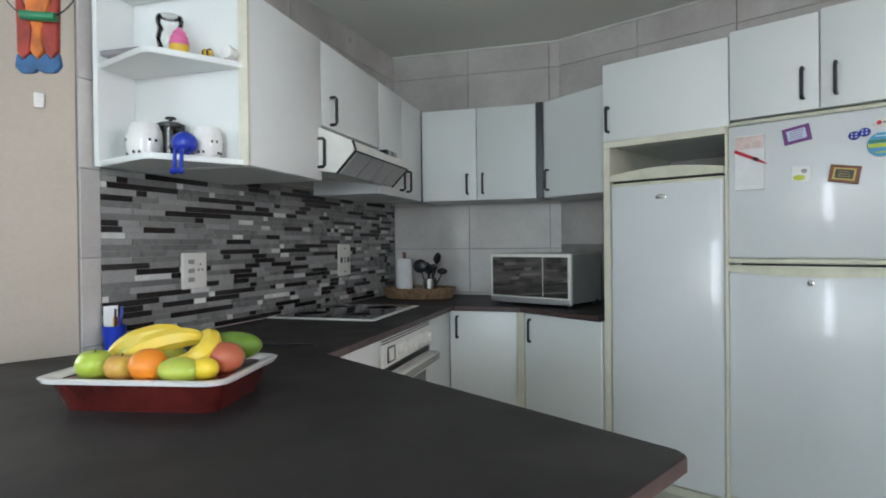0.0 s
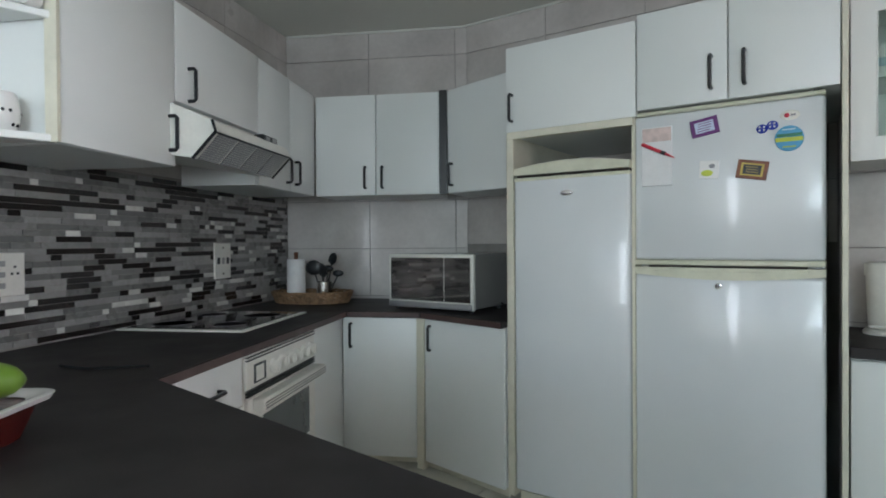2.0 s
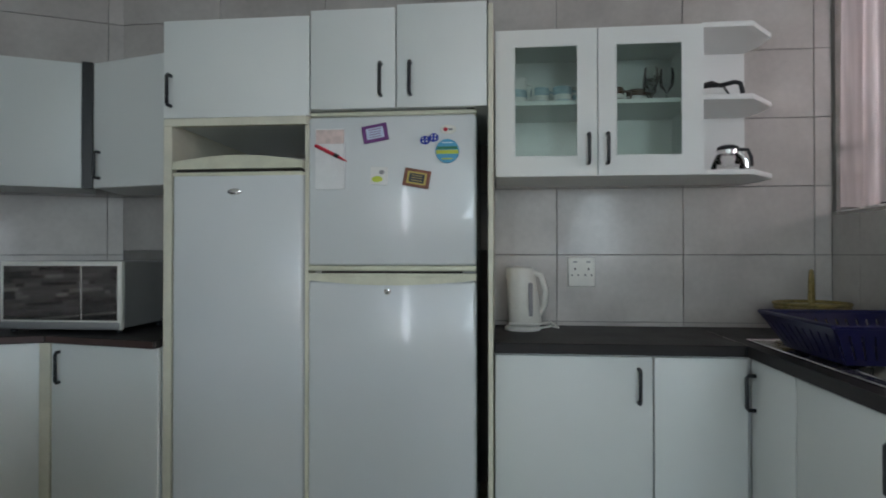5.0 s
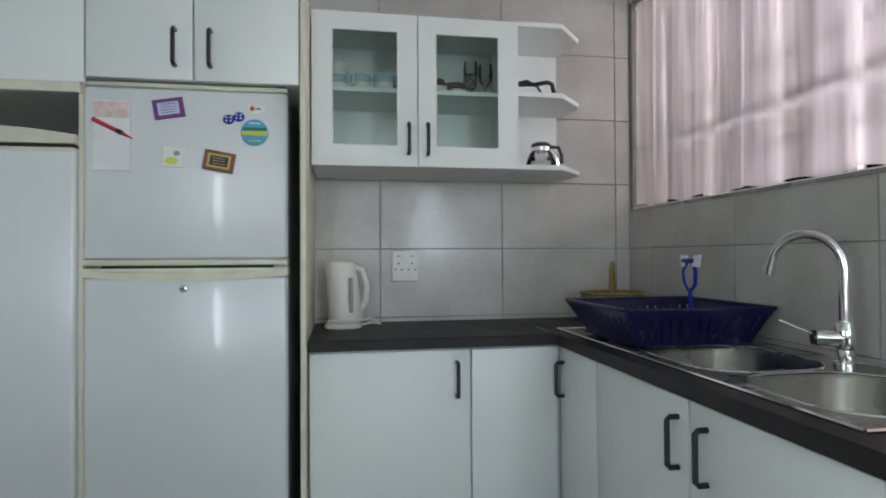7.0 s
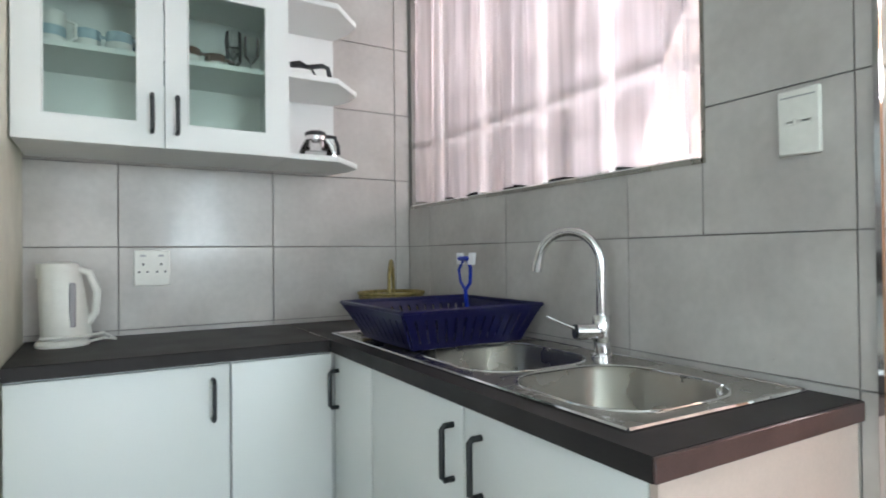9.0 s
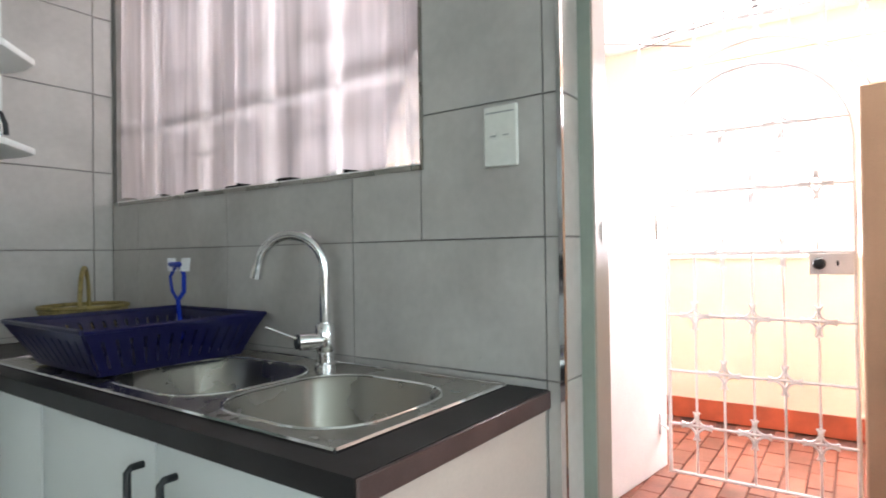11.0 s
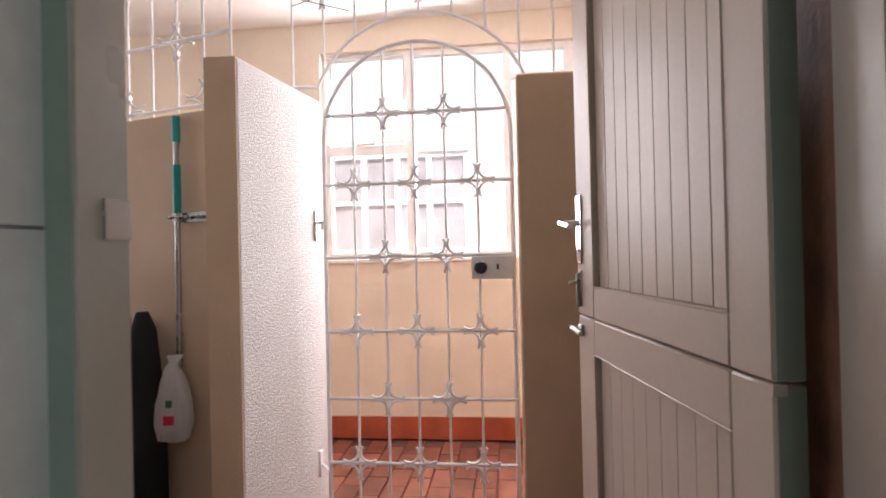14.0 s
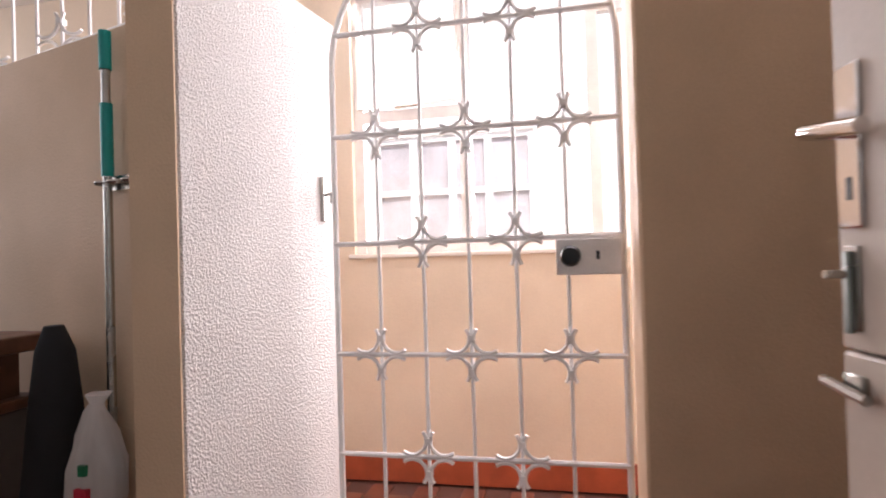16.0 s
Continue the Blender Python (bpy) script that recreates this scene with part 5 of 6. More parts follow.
def tilt_box(cx, cz, w, h, deg, y0, y1):
    bm = bx(-w / 2, w / 2, y0, y1, -h / 2, h / 2, bevel=0.001)
    bmesh.ops.rotate(bm, verts=bm.verts, cent=(0, 0, 0), matrix=Matrix.Rotation(radians(deg), 3, 'Y'))
    bmesh.ops.translate(bm, verts=bm.verts, vec=(cx, 0, cz))
    return bm


Y0 = FRY - 0.0002
t = thing("notepad", "white notepad with a pink header and a red pen", "notepad", (-1.816, Y0, 1.40))
flat("pad", tilt_box(-1.816, 1.495, 0.098, 0.198, 0, Y0 - 0.010, Y0), PAPER, t)
flat("header", tilt_box(-1.816, 1.567, 0.094, 0.046, 0, Y0 - 0.0108, Y0 - 0.009), PINK_PAPER, t)
pen = part("pen", tube([(-1.862, Y0 - 0.017, 1.538), (-1.79, Y0 - 0.017, 1.502), (-1.757, Y0 - 0.017, 1.484)], 0.0055, 8, radii=[0.006, 0.0055, 0.0015]), REDP, t, "red pen")
part("grip", tube([(-1.80, Y0 - 0.017, 1.507), (-1.785, Y0 - 0.017, 1.4995)], 0.0066, 8), BLACK, pen)
t = thing("fridge_magnet", "purple framed fridge magnet with a verse", "magnet", (-1.667, Y0, 1.54), group="fridge magnets")
flat("frame", tilt_box(-1.667, 1.577, 0.083, 0.056, -10, Y0 - 0.006, Y0), PURPLE, t)
flat("card", tilt_box(-1.667, 1.577, 0.058, 0.036, -10, Y0 - 0.0068, Y0 - 0.005), mat("pale_lilac_card", (0.62, 0.68, 0.85), 0.7), t)
for k in range(4):
    flat("text_line", tilt_box(-1.667, 1.589 - k * 0.008, 0.042, 0.0025, -10, Y0 - 0.0074, Y0 - 0.006), PURPLE, t)
t = thing("fridge_magnet", "brown framed plaque magnet with gold border", "magnet", (-1.53, Y0, 1.40), group="fridge magnets")
flat("frame", tilt_box(-1.530, 1.428, 0.086, 0.058, 10, Y0 - 0.008, Y0), BROWNFRAME, t)
flat("border", tilt_box(-1.530, 1.428, 0.064, 0.040, 10, Y0 - 0.0088, Y0 - 0.006), GOLD, t)
flat("panel", tilt_box(-1.530, 1.428, 0.052, 0.030, 10, Y0 - 0.0094, Y0 - 0.007), BLACK, t)
for k in range(3):
    flat("text_line", tilt_box(-1.530, 1.436 - k * 0.008, 0.036, 0.0025, 10, Y0 - 0.0100, Y0 - 0.008), GOLD, t)
t = thing("fridge_magnet", "white tile magnet with a yellow bird drawing", "magnet", (-1.654, Y0, 1.41), group="fridge magnets")
flat("tile", tilt_box(-1.654, 1.438, 0.058, 0.058, 3, Y0 - 0.005, Y0), CERAMIC, t)
flat("drawing", blob(-1.66, Y0 - 0.005, 1.427, 0.018, 0.0012, 0.010), LIME, t)
flat("drawing", blob(-1.645, Y0 - 0.005, 1.449, 0.009, 0.0012, 0.007), GREYPANE, t)
t = thing("fridge_magnet", "round blue and lime fridge magnet", "magnet", (-1.431, Y0, 1.48), group="fridge magnets")
flat("disc", lathe([(0.0385, 0), (0.0385, -0.004), (0.037, -0.005)], -1.431, Y0, 1.515, 32, axis='Y'), LIGHTBLUE, t)
flat("band", tilt_box(-1.431, 1.512, 0.072, 0.013, 0, Y0 - 0.0062, Y0 - 0.004), LIME, t)
flat("band", tilt_box(-1.431, 1.525, 0.066, 0.009, 0, Y0 - 0.0062, Y0 - 0.004), GREEN_PAINT, t)
flat("text_line", tilt_box(-1.431, 1.542, 0.035, 0.004, 0, Y0 - 0.0062, Y0 - 0.004), mat("pale_print", (0.6, 0.78, 0.85), 0.5), t)
flat("text_line", tilt_box(-1.431, 1.490, 0.035, 0.004, 0, Y0 - 0.0062, Y0 - 0.004), LIME, t)
t = thing("fridge_badge", "oval silver badge with a red dot", "badge", (-1.429, Y0, 1.57))
o = flat("oval", blob(-1.429, Y0, 1.585, 0.027, 0.003, 0.0155), OFFWHITE, t)
flat("dot", blob(-1.437, Y0 - 0.003, 1.585, 0.007, 0.002, 0.007), REDP, t)
flat("bar", tilt_box(-1.421, 1.585, 0.014, 0.006, 0, Y0 - 0.0042, Y0 - 0.002), GREYPANE, t)
t = thing("fridge_magnet", "blue and white pair of shoes magnet", "magnet", (-1.489, Y0, 1.54), group="fridge magnets")
for sx2, sz2 in ((-0.014, -0.004), (0.014, 0.004)):
    s2 = flat("shoe", blob(-1.489 + sx2, Y0 - 0.004, 1.555 + sz2, 0.016, 0.006, 0.014), BLUE, t)
    for k in range(4):
        flat("dot", blob(-1.489 + sx2 + (k % 2 - 0.5) * 0.012, Y0 - 0.0095, 1.555 + sz2 + (k // 2 - 0.5) * 0.010, 0.003, 0.002, 0.003), CERAMIC, s2)

# ---- small things by the stove ----
def ax_frame(deg):
    return Matrix.Rotation(radians(deg), 4, 'Z')


B = ax_frame(36)
BX, BY = -3.342, -0.427  # middle of the fruit dish on its own axes


def dish_ring(w, h, z, r):
    out = []
    for cx, cy, s in ((w - r, h - r, 0), (-w + r, h - r, 90), (-w + r, -h + r, 180), (w - r, -h + r, 270)):
        out += [(BX + cx + r * math.cos(radians(s + k * 15)), BY + cy + r * math.sin(radians(s + k * 15)), z) for k in range(7)]
    return out


def loft(rings, cap=True):
    bm = bmesh.new()
    rr = [[bm.verts.new(p) for p in ring] for ring in rings]
    n = len(rr[0])
    for a, b in zip(rr, rr[1:]):
        for i in range(n):
            bm.faces.new((a[i], a[(i + 1) % n], b[(i + 1) % n], b[i]))
    if cap:
        bm.faces.new(rr[0][::-1])
        bm.faces.new(rr[-1])
    bmesh.ops.recalc_face_normals(bm, faces=bm.faces)
    return bm


t = thing("fruit_dish", "maroon oven dish with a white lining and rim", "dish", (BX, BY, CT), B)
part("outside", loft([dish_ring(0.155, 0.105, CT, 0.03), dish_ring(0.172, 0.122, CT + 0.05, 0.035), dish_ring(0.178, 0.128, CT + 0.058, 0.035)], True), MAROON, t)
part("lining", loft([dish_ring(0.160, 0.110, CT + 0.0595, 0.03), dish_ring(0.168, 0.118, CT + 0.062, 0.03), dish_ring(0.185, 0.135, CT + 0.068, 0.04), dish_ring(0.192, 0.142, CT + 0.066, 0.04), dish_ring(0.188, 0.138, CT + 0.0575, 0.04), dish_ring(0.176, 0.126, CT + 0.0585, 0.035)], False), CERAMIC, t, "white glazed lining and rim")


def fruit(name, label, x, y, z, rx, ry, rz, mt, stem=True):
    f = thing(name, label, "fruit", (BX + x, BY + y, CT + z - rz), B, "fruit in the dish")
    bm = blob(BX + x, BY + y, CT + z, rx, ry, rz, rough=0.05)
    for v in bm.verts:  # dimple at the top
        d = math.hypot(v.co.x - BX - x, v.co.y - BY - y)
        if v.co.z > CT + z and stem:
            v.co.z -= rz * 0.35 * math.exp(-(d / (rx * 0.35)) ** 2)
    part("flesh", bm, mt, f)
    if stem:
        part("stem", tube([(BX + x, BY + y, CT + z + rz * 0.6), (BX + x + 0.003, BY + y, CT + z + rz * 0.98)], 0.0016, 6), STEM, f)


fruit("apple", "shiny green apple in the dish", -0.115, -0.06, 0.079, 0.036, 0.035, 0.032, APPLE)
fruit("apple", "yellow-green apple with a red blush", -0.055, -0.065, 0.075, 0.033, 0.033, 0.029, BLUSH)
fruit("orange", "ripe orange in the dish", 0.005, -0.07, 0.080, 0.037, 0.036, 0.034, ORANGE, False)
fruit("pear", "green pear lying in the dish", 0.070, -0.075, 0.073, 0.042, 0.030, 0.026, APPLE, False)
fruit("lemon", "yellow lemon in the dish", 0.115, -0.06, 0.074, 0.026, 0.024, 0.022, LEMON, False)
fruit("mango", "red-skinned mango at the dish's edge", 0.125, -0.005, 0.085, 0.042, 0.034, 0.032, MANGO, False)
fruit("mango", "dark green mango at the back of the dish", 0.115, 0.06, 0.098, 0.062, 0.034, 0.030, GREENFRUIT, False)
fruit("apple", "green apple under the bananas", -0.09, 0.03, 0.075, 0.036, 0.036, 0.033, APPLE, False)
fruit("apple", "green apple under the bananas", -0.01, 0.02, 0.075, 0.038, 0.038, 0.034, APPLE, False)
fruit("apple", "green apple under the bananas", 0.06, 0.04, 0.075, 0.036, 0.036, 0.033, APPLE, False)


def banana(pts, r, green=False):
    f = thing("banana", "ripe yellow banana across the fruit", "fruit", tuple(Vector((BX, BY, CT)) + Vector(pts[0])), B, "fruit in the dish")
    P = [Vector((BX, BY, CT)) + Vector(p) for p in pts]
    fine, rad = [], []
    n = 18
    for i in range(n + 1):
        u = i / n
        q = P[0] * (1 - u) ** 3 + P[1] * 3 * u * (1 - u) ** 2 + P[2] * 3 * u * u * (1 - u) + P[3] * u ** 3
        fine.append(q)
        rad.append(r * (0.22 + 0.78 * min(1, math.sin(math.pi * min(1, max(0.0, u * 0.94 + 0.03))) ** 0.5 * 1.05)))
    part("peel", tube(fine, r, 7, radii=rad), BANANA, f)
    e = fine[-1] + (fine[-1] - fine[-2]).normalized() * 0.016
    part("stalk", tube([fine[-2], fine[-1], e], r * 0.25, 7, radii=[r * 0.42, r * 0.3, r * 0.2]), BANANA_TIP, f, "greenish stalk")


banana([(-0.135, 0.015, 0.082), (-0.10, 0.03, 0.118), (-0.04, 0.05, 0.128), (-0.005, 0.06, 0.126)], 0.022)
banana([(-0.085, -0.01, 0.085), (-0.04, -0.01, 0.108), (0.02, 0.015, 0.130), (0.060, 0.03, 0.118)], 0.0225)
banana([(0.045, -0.035, 0.082), (0.10, -0.05, 0.078), (0.125, -0.01, 0.125), (0.07, 0.03, 0.128)], 0.0215)

# pencil cup
cpx, cpy = -3.115, -2.19
t = thing("pencil_cup", "blue plastic cup of pens and white paper", "cup", (cpx, cpy, CT))
part("cup", lathe([(0.026, 0), (0.034, 0.078), (0.030, 0.078), (0.024, 0.006)], cpx, cpy, CT, 24), BLUE, t)
for k, (dx, dy, h, mt) in enumerate(((0.012, 0.01, 0.135, BLUE), (0.02, -0.004, 0.13, BLACK), (0.004, 0.014, 0.12, STEEL), (-0.004, 0.016, 0.11, BLUE), (-0.014, 0.01, 0.10, REDP), (0.0, 0.0, 0.105, YELLOW))):
    part("pen", tube([(cpx + dx * 0.4, cpy + dy * 0.4, CT + 0.01), (cpx + dx * 1.6, cpy + dy * 1.6, CT + h)], 0.0036, 6), mt, t)
part("paper", bx(cpx - 0.028, cpx - 0.022, cpy - 0.02, cpy + 0.018, CT + 0.02, CT + 0.135), PAPER, t)
solid("black_cable", tube([m2f(-3.45, -0.40) + (CT + 0.004,), m2f(-3.36, -0.42) + (CT + 0.003,), m2f(-3.27, -0.385) + (CT + 0.003,), m2f(-3.22, -0.375) + (CT + 0.004,)], 0.004, 6), BLACK, "black cable lying on the worktop", "cable", at=(*m2f(-3.3, -0.4), CT))

# corner shelf contents
S1, S2 = UB + 0.018, 1.76


def jar(x, y, z, r, h, label):
    t = thing("ceramic_jar", label, "jar", (x, y, z), M, "spotted jars")
    part("body", lathe([(r * 0.72, 0), (r * 0.95, h * 0.2), (r, h * 0.5), (r * 0.92, h * 0.8), (r * 0.78, h), (r * 0.7, h), (r * 0.8, h * 0.8)], x, y, z, 28), CERAMIC, t)
    for k in range(14):
        a, f = k * 2.4, 0.15 + 0.7 * ((k * 7) % 14) / 14
        rr = r * (0.97 if 0.25 < f < 0.7 else 0.9)
        part("spot", blob(x + rr * math.cos(a), y + rr * math.sin(a), z + h * f, r * 0.09, r * 0.09, r * 0.1, u=8, v=6), BLACK, t)


jar(-3.655, -0.585, S1, 0.052, 0.102, "white ceramic jar with black spots")
jar(-3.475, -0.54, S1, 0.044, 0.088, "smaller white ceramic jar with black spots")
t = thing("coffee_press", "dark glass coffee press with a black lid", "coffee press", (-3.61, -0.53, S1), M)
part("beaker", lathe([(0.034, 0), (0.036, 0.09), (0.038, 0.10), (0.033, 0.10), (0.031, 0.006)], -3.61, -0.53, S1, 24), SMOKED, t)
part("lid", lathe([(0.040, 0), (0.041, 0.008), (0.03, 0.014), (0.006, 0.017), (0.005, 0.024), (0.017, 0.026), (0.014, 0.031), (0.003, 0.033)], -3.61, -0.53, S1 + 0.10, 24), BLACK, t)
for a in (20, 140, 260):
    part("strap", bx(-3.61 + 0.037 * math.cos(radians(a)) - 0.004, -3.61 + 0.037 * math.cos(radians(a)) + 0.004, -0.53 + 0.037 * math.sin(radians(a)) - 0.003, -0.53 + 0.037 * math.sin(radians(a)) + 0.003, S1, S1 + 0.1), BLACK, t)
part("handle", tube([(-3.575, -0.545, S1 + 0.09), (-3.545, -0.56, S1 + 0.085), (-3.545, -0.56, S1 + 0.03), (-3.575, -0.545, S1 + 0.025)], 0.005, 8), BLACK, t)
bm = blob(-3.49, -0.615, S1 + 0.032, 0.036, 0.034, 0.033)
for dx in (-0.01, 0.012):
    tube([(-3.475 + dx, -0.645, S1 + 0.012), (-3.467 + dx, -0.668, S1 + 0.004), (-3.465 + dx, -0.674, S1 - 0.05)], 0.0055, 8, bm)
    blob(-3.462 + dx, -0.680, S1 - 0.055, 0.009, 0.015, 0.008, bm, u=10, v=8)
solid("blue_ball_ornament", bm, BLUE, "blue ball ornament with dangling legs on the shelf edge", "ornament", M, at=(-3.49, -0.615, S1))
t = thing("ice_cream_ornament", "pink and yellow ice cream shaped pot", "ornament", (-3.545, -0.565, S2), M)
part("cone", lathe([(0.022, 0), (0.028, 0.038), (0.024, 0.04)], -3.545, -0.565, S2, 20), YELLOW, t)
part("ice_cream", lathe([(0.027, 0.0), (0.028, 0.008), (0.024, 0.016), (0.025, 0.022), (0.018, 0.032), (0.019, 0.036), (0.010, 0.046), (0.004, 0.052)], -3.545, -0.565, S2 + 0.040, 20), PINK, t, "pink swirl")
t = thing("glass_jar", "clear glass jar with a rippled wall", "jar", (-3.60, -0.55, S2), M)
bm = lathe([(0.036, 0.002)] + [(0.036 + 0.003 * math.sin(k * 1.3), 0.006 + k * 0.011) for k in range(13)] + [(0.031, 0.14)], -3.60, -0.54, S2, 24)
part("body", bm, CLEAR, t)
solid("glass_dish", bx(-3.74, -3.60, -0.66, -0.60, S2, S2 + 0.014, bevel=0.002), GREYPANE, "flat grey glass dish on the shelf", "dish", M, at=(-3.68, -0.63, S2))
t = thing("bee_ornament", "small yellow and black striped ornament", "ornament", (-3.465, -0.545, S2), M)
part("body", blob(-3.465, -0.545, S2 + 0.014, 0.018, 0.013, 0.013), YELLOW, t)
for dx in (-0.008, 0.006):
    part("stripe", lathe([(0.0135, 0), (0.0138, 0.005)], -3.465 + dx, -0.545, S2 + 0.014, 16, axis='X'), BLACK, t)
t = thing("napkin_ring", "white ceramic ring standing upright", "ornament", (-3.415, -0.515, S2), M)
part("ring", lathe([(0.013, 0), (0.019, 0.001), (0.021, 0.012), (0.019, 0.036), (0.014, 0.037), (0.012, 0.02)], -3.415, -0.53, S2 + 0.021, 22, axis='Y'), CERAMIC, t)

# hanging painted parrot and its ring, under the ceiling
hx, hy = -2.685, -2.47
PF = ax_frame(42)
v = PF.inverted() @ Vector((hx, hy, 0))
px, py = v.x, v.y


def cut(poly, th):
    bm = bmesh.new()
    lo, hi = [bm.verts.new((px + x, py - th, z)) for x, z in poly], [bm.verts.new((px + x, py + th, z)) for x, z in poly]
    fs = [bm.faces.new(lo), bm.faces.new(hi[::-1])]
    for i in range(len(poly)):
        fs.append(bm.faces.new((lo[i], hi[i], hi[(i + 1) % len(poly)], lo[(i + 1) % len(poly)])))
    bmesh.ops.recalc_face_normals(bm, faces=fs)
    bmesh.ops.bevel(bm, geom=list(bm.edges), offset=0.0025, segments=2, affect='EDGES')
    return bm


ZP = 1.69
par = thing("hanging_parrot", "painted wooden parrot on a wire ring", "ornament", (px, py, ZP), PF)
part("tail", cut([(-0.056, ZP - 0.085), (-0.062, ZP - 0.12), (-0.045, ZP - 0.138), (-0.012, ZP - 0.138), (0.0, ZP - 0.128), (0.012, ZP - 0.138), (0.045, ZP - 0.138), (0.062, ZP - 0.12), (0.056, ZP - 0.085), (0.038, ZP - 0.105), (0.02, ZP - 0.085), (0.0, ZP - 0.105), (-0.02, ZP - 0.085), (-0.038, ZP - 0.105)], 0.007), BLUE_PAINT, par, "blue painted tail")
part("wing", cut([(-0.058, ZP + 0.09), (-0.054, ZP - 0.083), (-0.038, ZP - 0.100), (-0.02, ZP - 0.082), (-0.012, ZP - 0.02), (-0.03, ZP + 0.03)], 0.008), RED_PAINT, par, "red painted feathers")
part("wing", cut([(0.058, ZP + 0.09), (0.054, ZP - 0.083), (0.038, ZP - 0.100), (0.02, ZP - 0.082), (0.012, ZP - 0.02), (0.03, ZP + 0.03)], 0.008), RED_PAINT, par, "red painted feathers")
part("breast", cut([(-0.03, ZP + 0.10), (-0.03, ZP + 0.03), (-0.012, ZP - 0.02), (-0.018, ZP - 0.08), (0.0, ZP - 0.10), (0.018, ZP - 0.08), (0.012, ZP - 0.02), (0.03, ZP + 0.03), (0.05, ZP + 0.10)], 0.0095), ORANGE_PAINT, par, "orange painted breast")
part("perch", tube([(px - 0.03, py - 0.02, ZP + 0.012), (px + 0.01, py - 0.022, ZP + 0.006), (px + 0.06, py - 0.02, ZP + 0.004)], 0.0125, 12), GREEN_PAINT, par, "green perch")
part("ring", tube([(p[0], p[1] - 0.02, p[2]) for p in arc((px + 0.02, py, ZP + 0.105), 0.105, 0, 360, 40, "xz")], 0.0022, 6), BLACK, par, "thin wire ring")
part("string", tube([(px + 0.02, py - 0.02, ZP + 0.21), (px + 0.02, py - 0.02, ZP + (CEILING - ZP - 0.002) / 0.79)], 0.0015, 5), BLACK, par)
par.scale = (0.79, 0.79, 0.79)

# wicker tray, towels, utensils, microwave
TX, TY = -3.41, 1.215
t = thing("wicker_tray", "oval brown wicker tray in the corner", "tray", (TX, TY, CT), M)


def oval(rx, ry, z, n=44):
    return [(TX + rx * math.cos(2 * math.pi * i / n), TY + ry * math.sin(2 * math.pi * i / n), z) for i in range(n)]


part("base", loft([oval(0.195, 0.125, CT + 0.001), oval(0.200, 0.13, CT + 0.008)]), WICKER, t)
for k in range(6):
    ring = oval(0.196 + k * 0.004, 0.126 + k * 0.004, CT + 0.010 + k * 0.0095)
    wob = [(x, y, z + 0.0022 * math.sin(i * 2.86 + k * math.pi)) for i, (x, y, z) in enumerate(ring)]
    part("weave", tube(wob + wob[:1], 0.0055, 6), WICKER, t)
t = thing("paper_towel_roll", "white paper towel roll on a wooden holder", "paper towel", (-3.505, 1.23, CT + 0.01), M)
part("roll", lathe([(0.047, 0), (0.048, 0.003), (0.048, 0.212), (0.046, 0.215), (0.016, 0.215)], -3.505, 1.23, CT + 0.012, 28), PAPER, t)
part("post", lathe([(0.010, 0), (0.010, 0.025), (0.013, 0.03), (0.008, 0.037)], -3.505, 1.23, CT + 0.227, 14), BROWNDOOR, t, "wooden post")
t = thing("utensil_pot", "steel utensil pot with black kitchen tools", "utensil pot", (-3.345, 1.22, CT + 0.01), M)
part("pot", lathe([(0.042, 0), (0.042, 0.098), (0.039, 0.1), (0.037, 0.008)], -3.345, 1.22, CT + 0.012, 26), STEEL, t)
for dx, dy, h, kind in ((-0.055, -0.01, 0.175, "spoon"), (-0.02, 0.02, 0.16, "slice"), (0.02, 0.0, 0.17, "spoon"), (0.035, 0.02, 0.215, "slice"), (0.075, 0.0, 0.145, "ladle"), (0.0, -0.015, 0.15, "slice")):
    top = Vector((-3.345 + dx, 1.22 + dy, CT + h))
    u = part("utensil", tube([(-3.345 + dx * 0.2, 1.22 + dy * 0.2, CT + 0.03), top], 0.004, 6), BLACK, t, "black plastic " + kind)
    if kind == "slice":
        part("blade", tube([top - Vector((0, 0, 0.02)), top, top + Vector((dx * 0.25, 0, 0.03)), top + Vector((dx * 0.3, 0, 0.045))], 0.012, 6, radii=[0.006, 0.024, 0.022, 0.008]), BLACK, u)
    else:
        part("bowl", blob(top.x, top.y, top.z + 0.008, 0.044 if dx < 0 else 0.030, 0.015, 0.040 if dx < 0 else 0.018, u=14, v=10), BLACK, u)

t = thing("microwave_oven", "silver microwave oven with a mirrored door", "microwave", (-2.83, -0.25, CT))
mx0, mx1, my0, my1, mz0, mz1 = -3.072, -2.602, -0.405, -0.10, CT + 0.012, 1.158
part("body", bx(mx0 + 0.004, mx1 - 0.002, my0 + 0.02, my1, mz0 + 0.006, mz1, bevel=0.004), MW_BODY, t)
fr2 = part("front_frame", bx(mx0, mx1, my0, my0 + 0.02, mz0, mz1, bevel=0.006, seg=2), OFFWHITE, t, "pale front surround")
part("door_glass", bx(mx0 + 0.014, mx0 + 0.315, my0 - 0.003, my0 + 0.004, mz0 + 0.034, mz1 - 0.016, bevel=0.002), MW_GLASS, t, "mirrored door glass")
part("control_panel", bx(mx0 + 0.318, mx1 - 0.016, my0 - 0.003, my0 + 0.004, mz0 + 0.034, mz1 - 0.016, bevel=0.002), MW_GLASS, t, "mirrored control panel")
part("chin", bx(mx0 + 0.006, mx1 - 0.006, my0 - 0.009, my0 + 0.002, mz0 + 0.002, mz0 + 0.028, bevel=0.005, seg=2), MW_BODY, t, "silver curved chin")
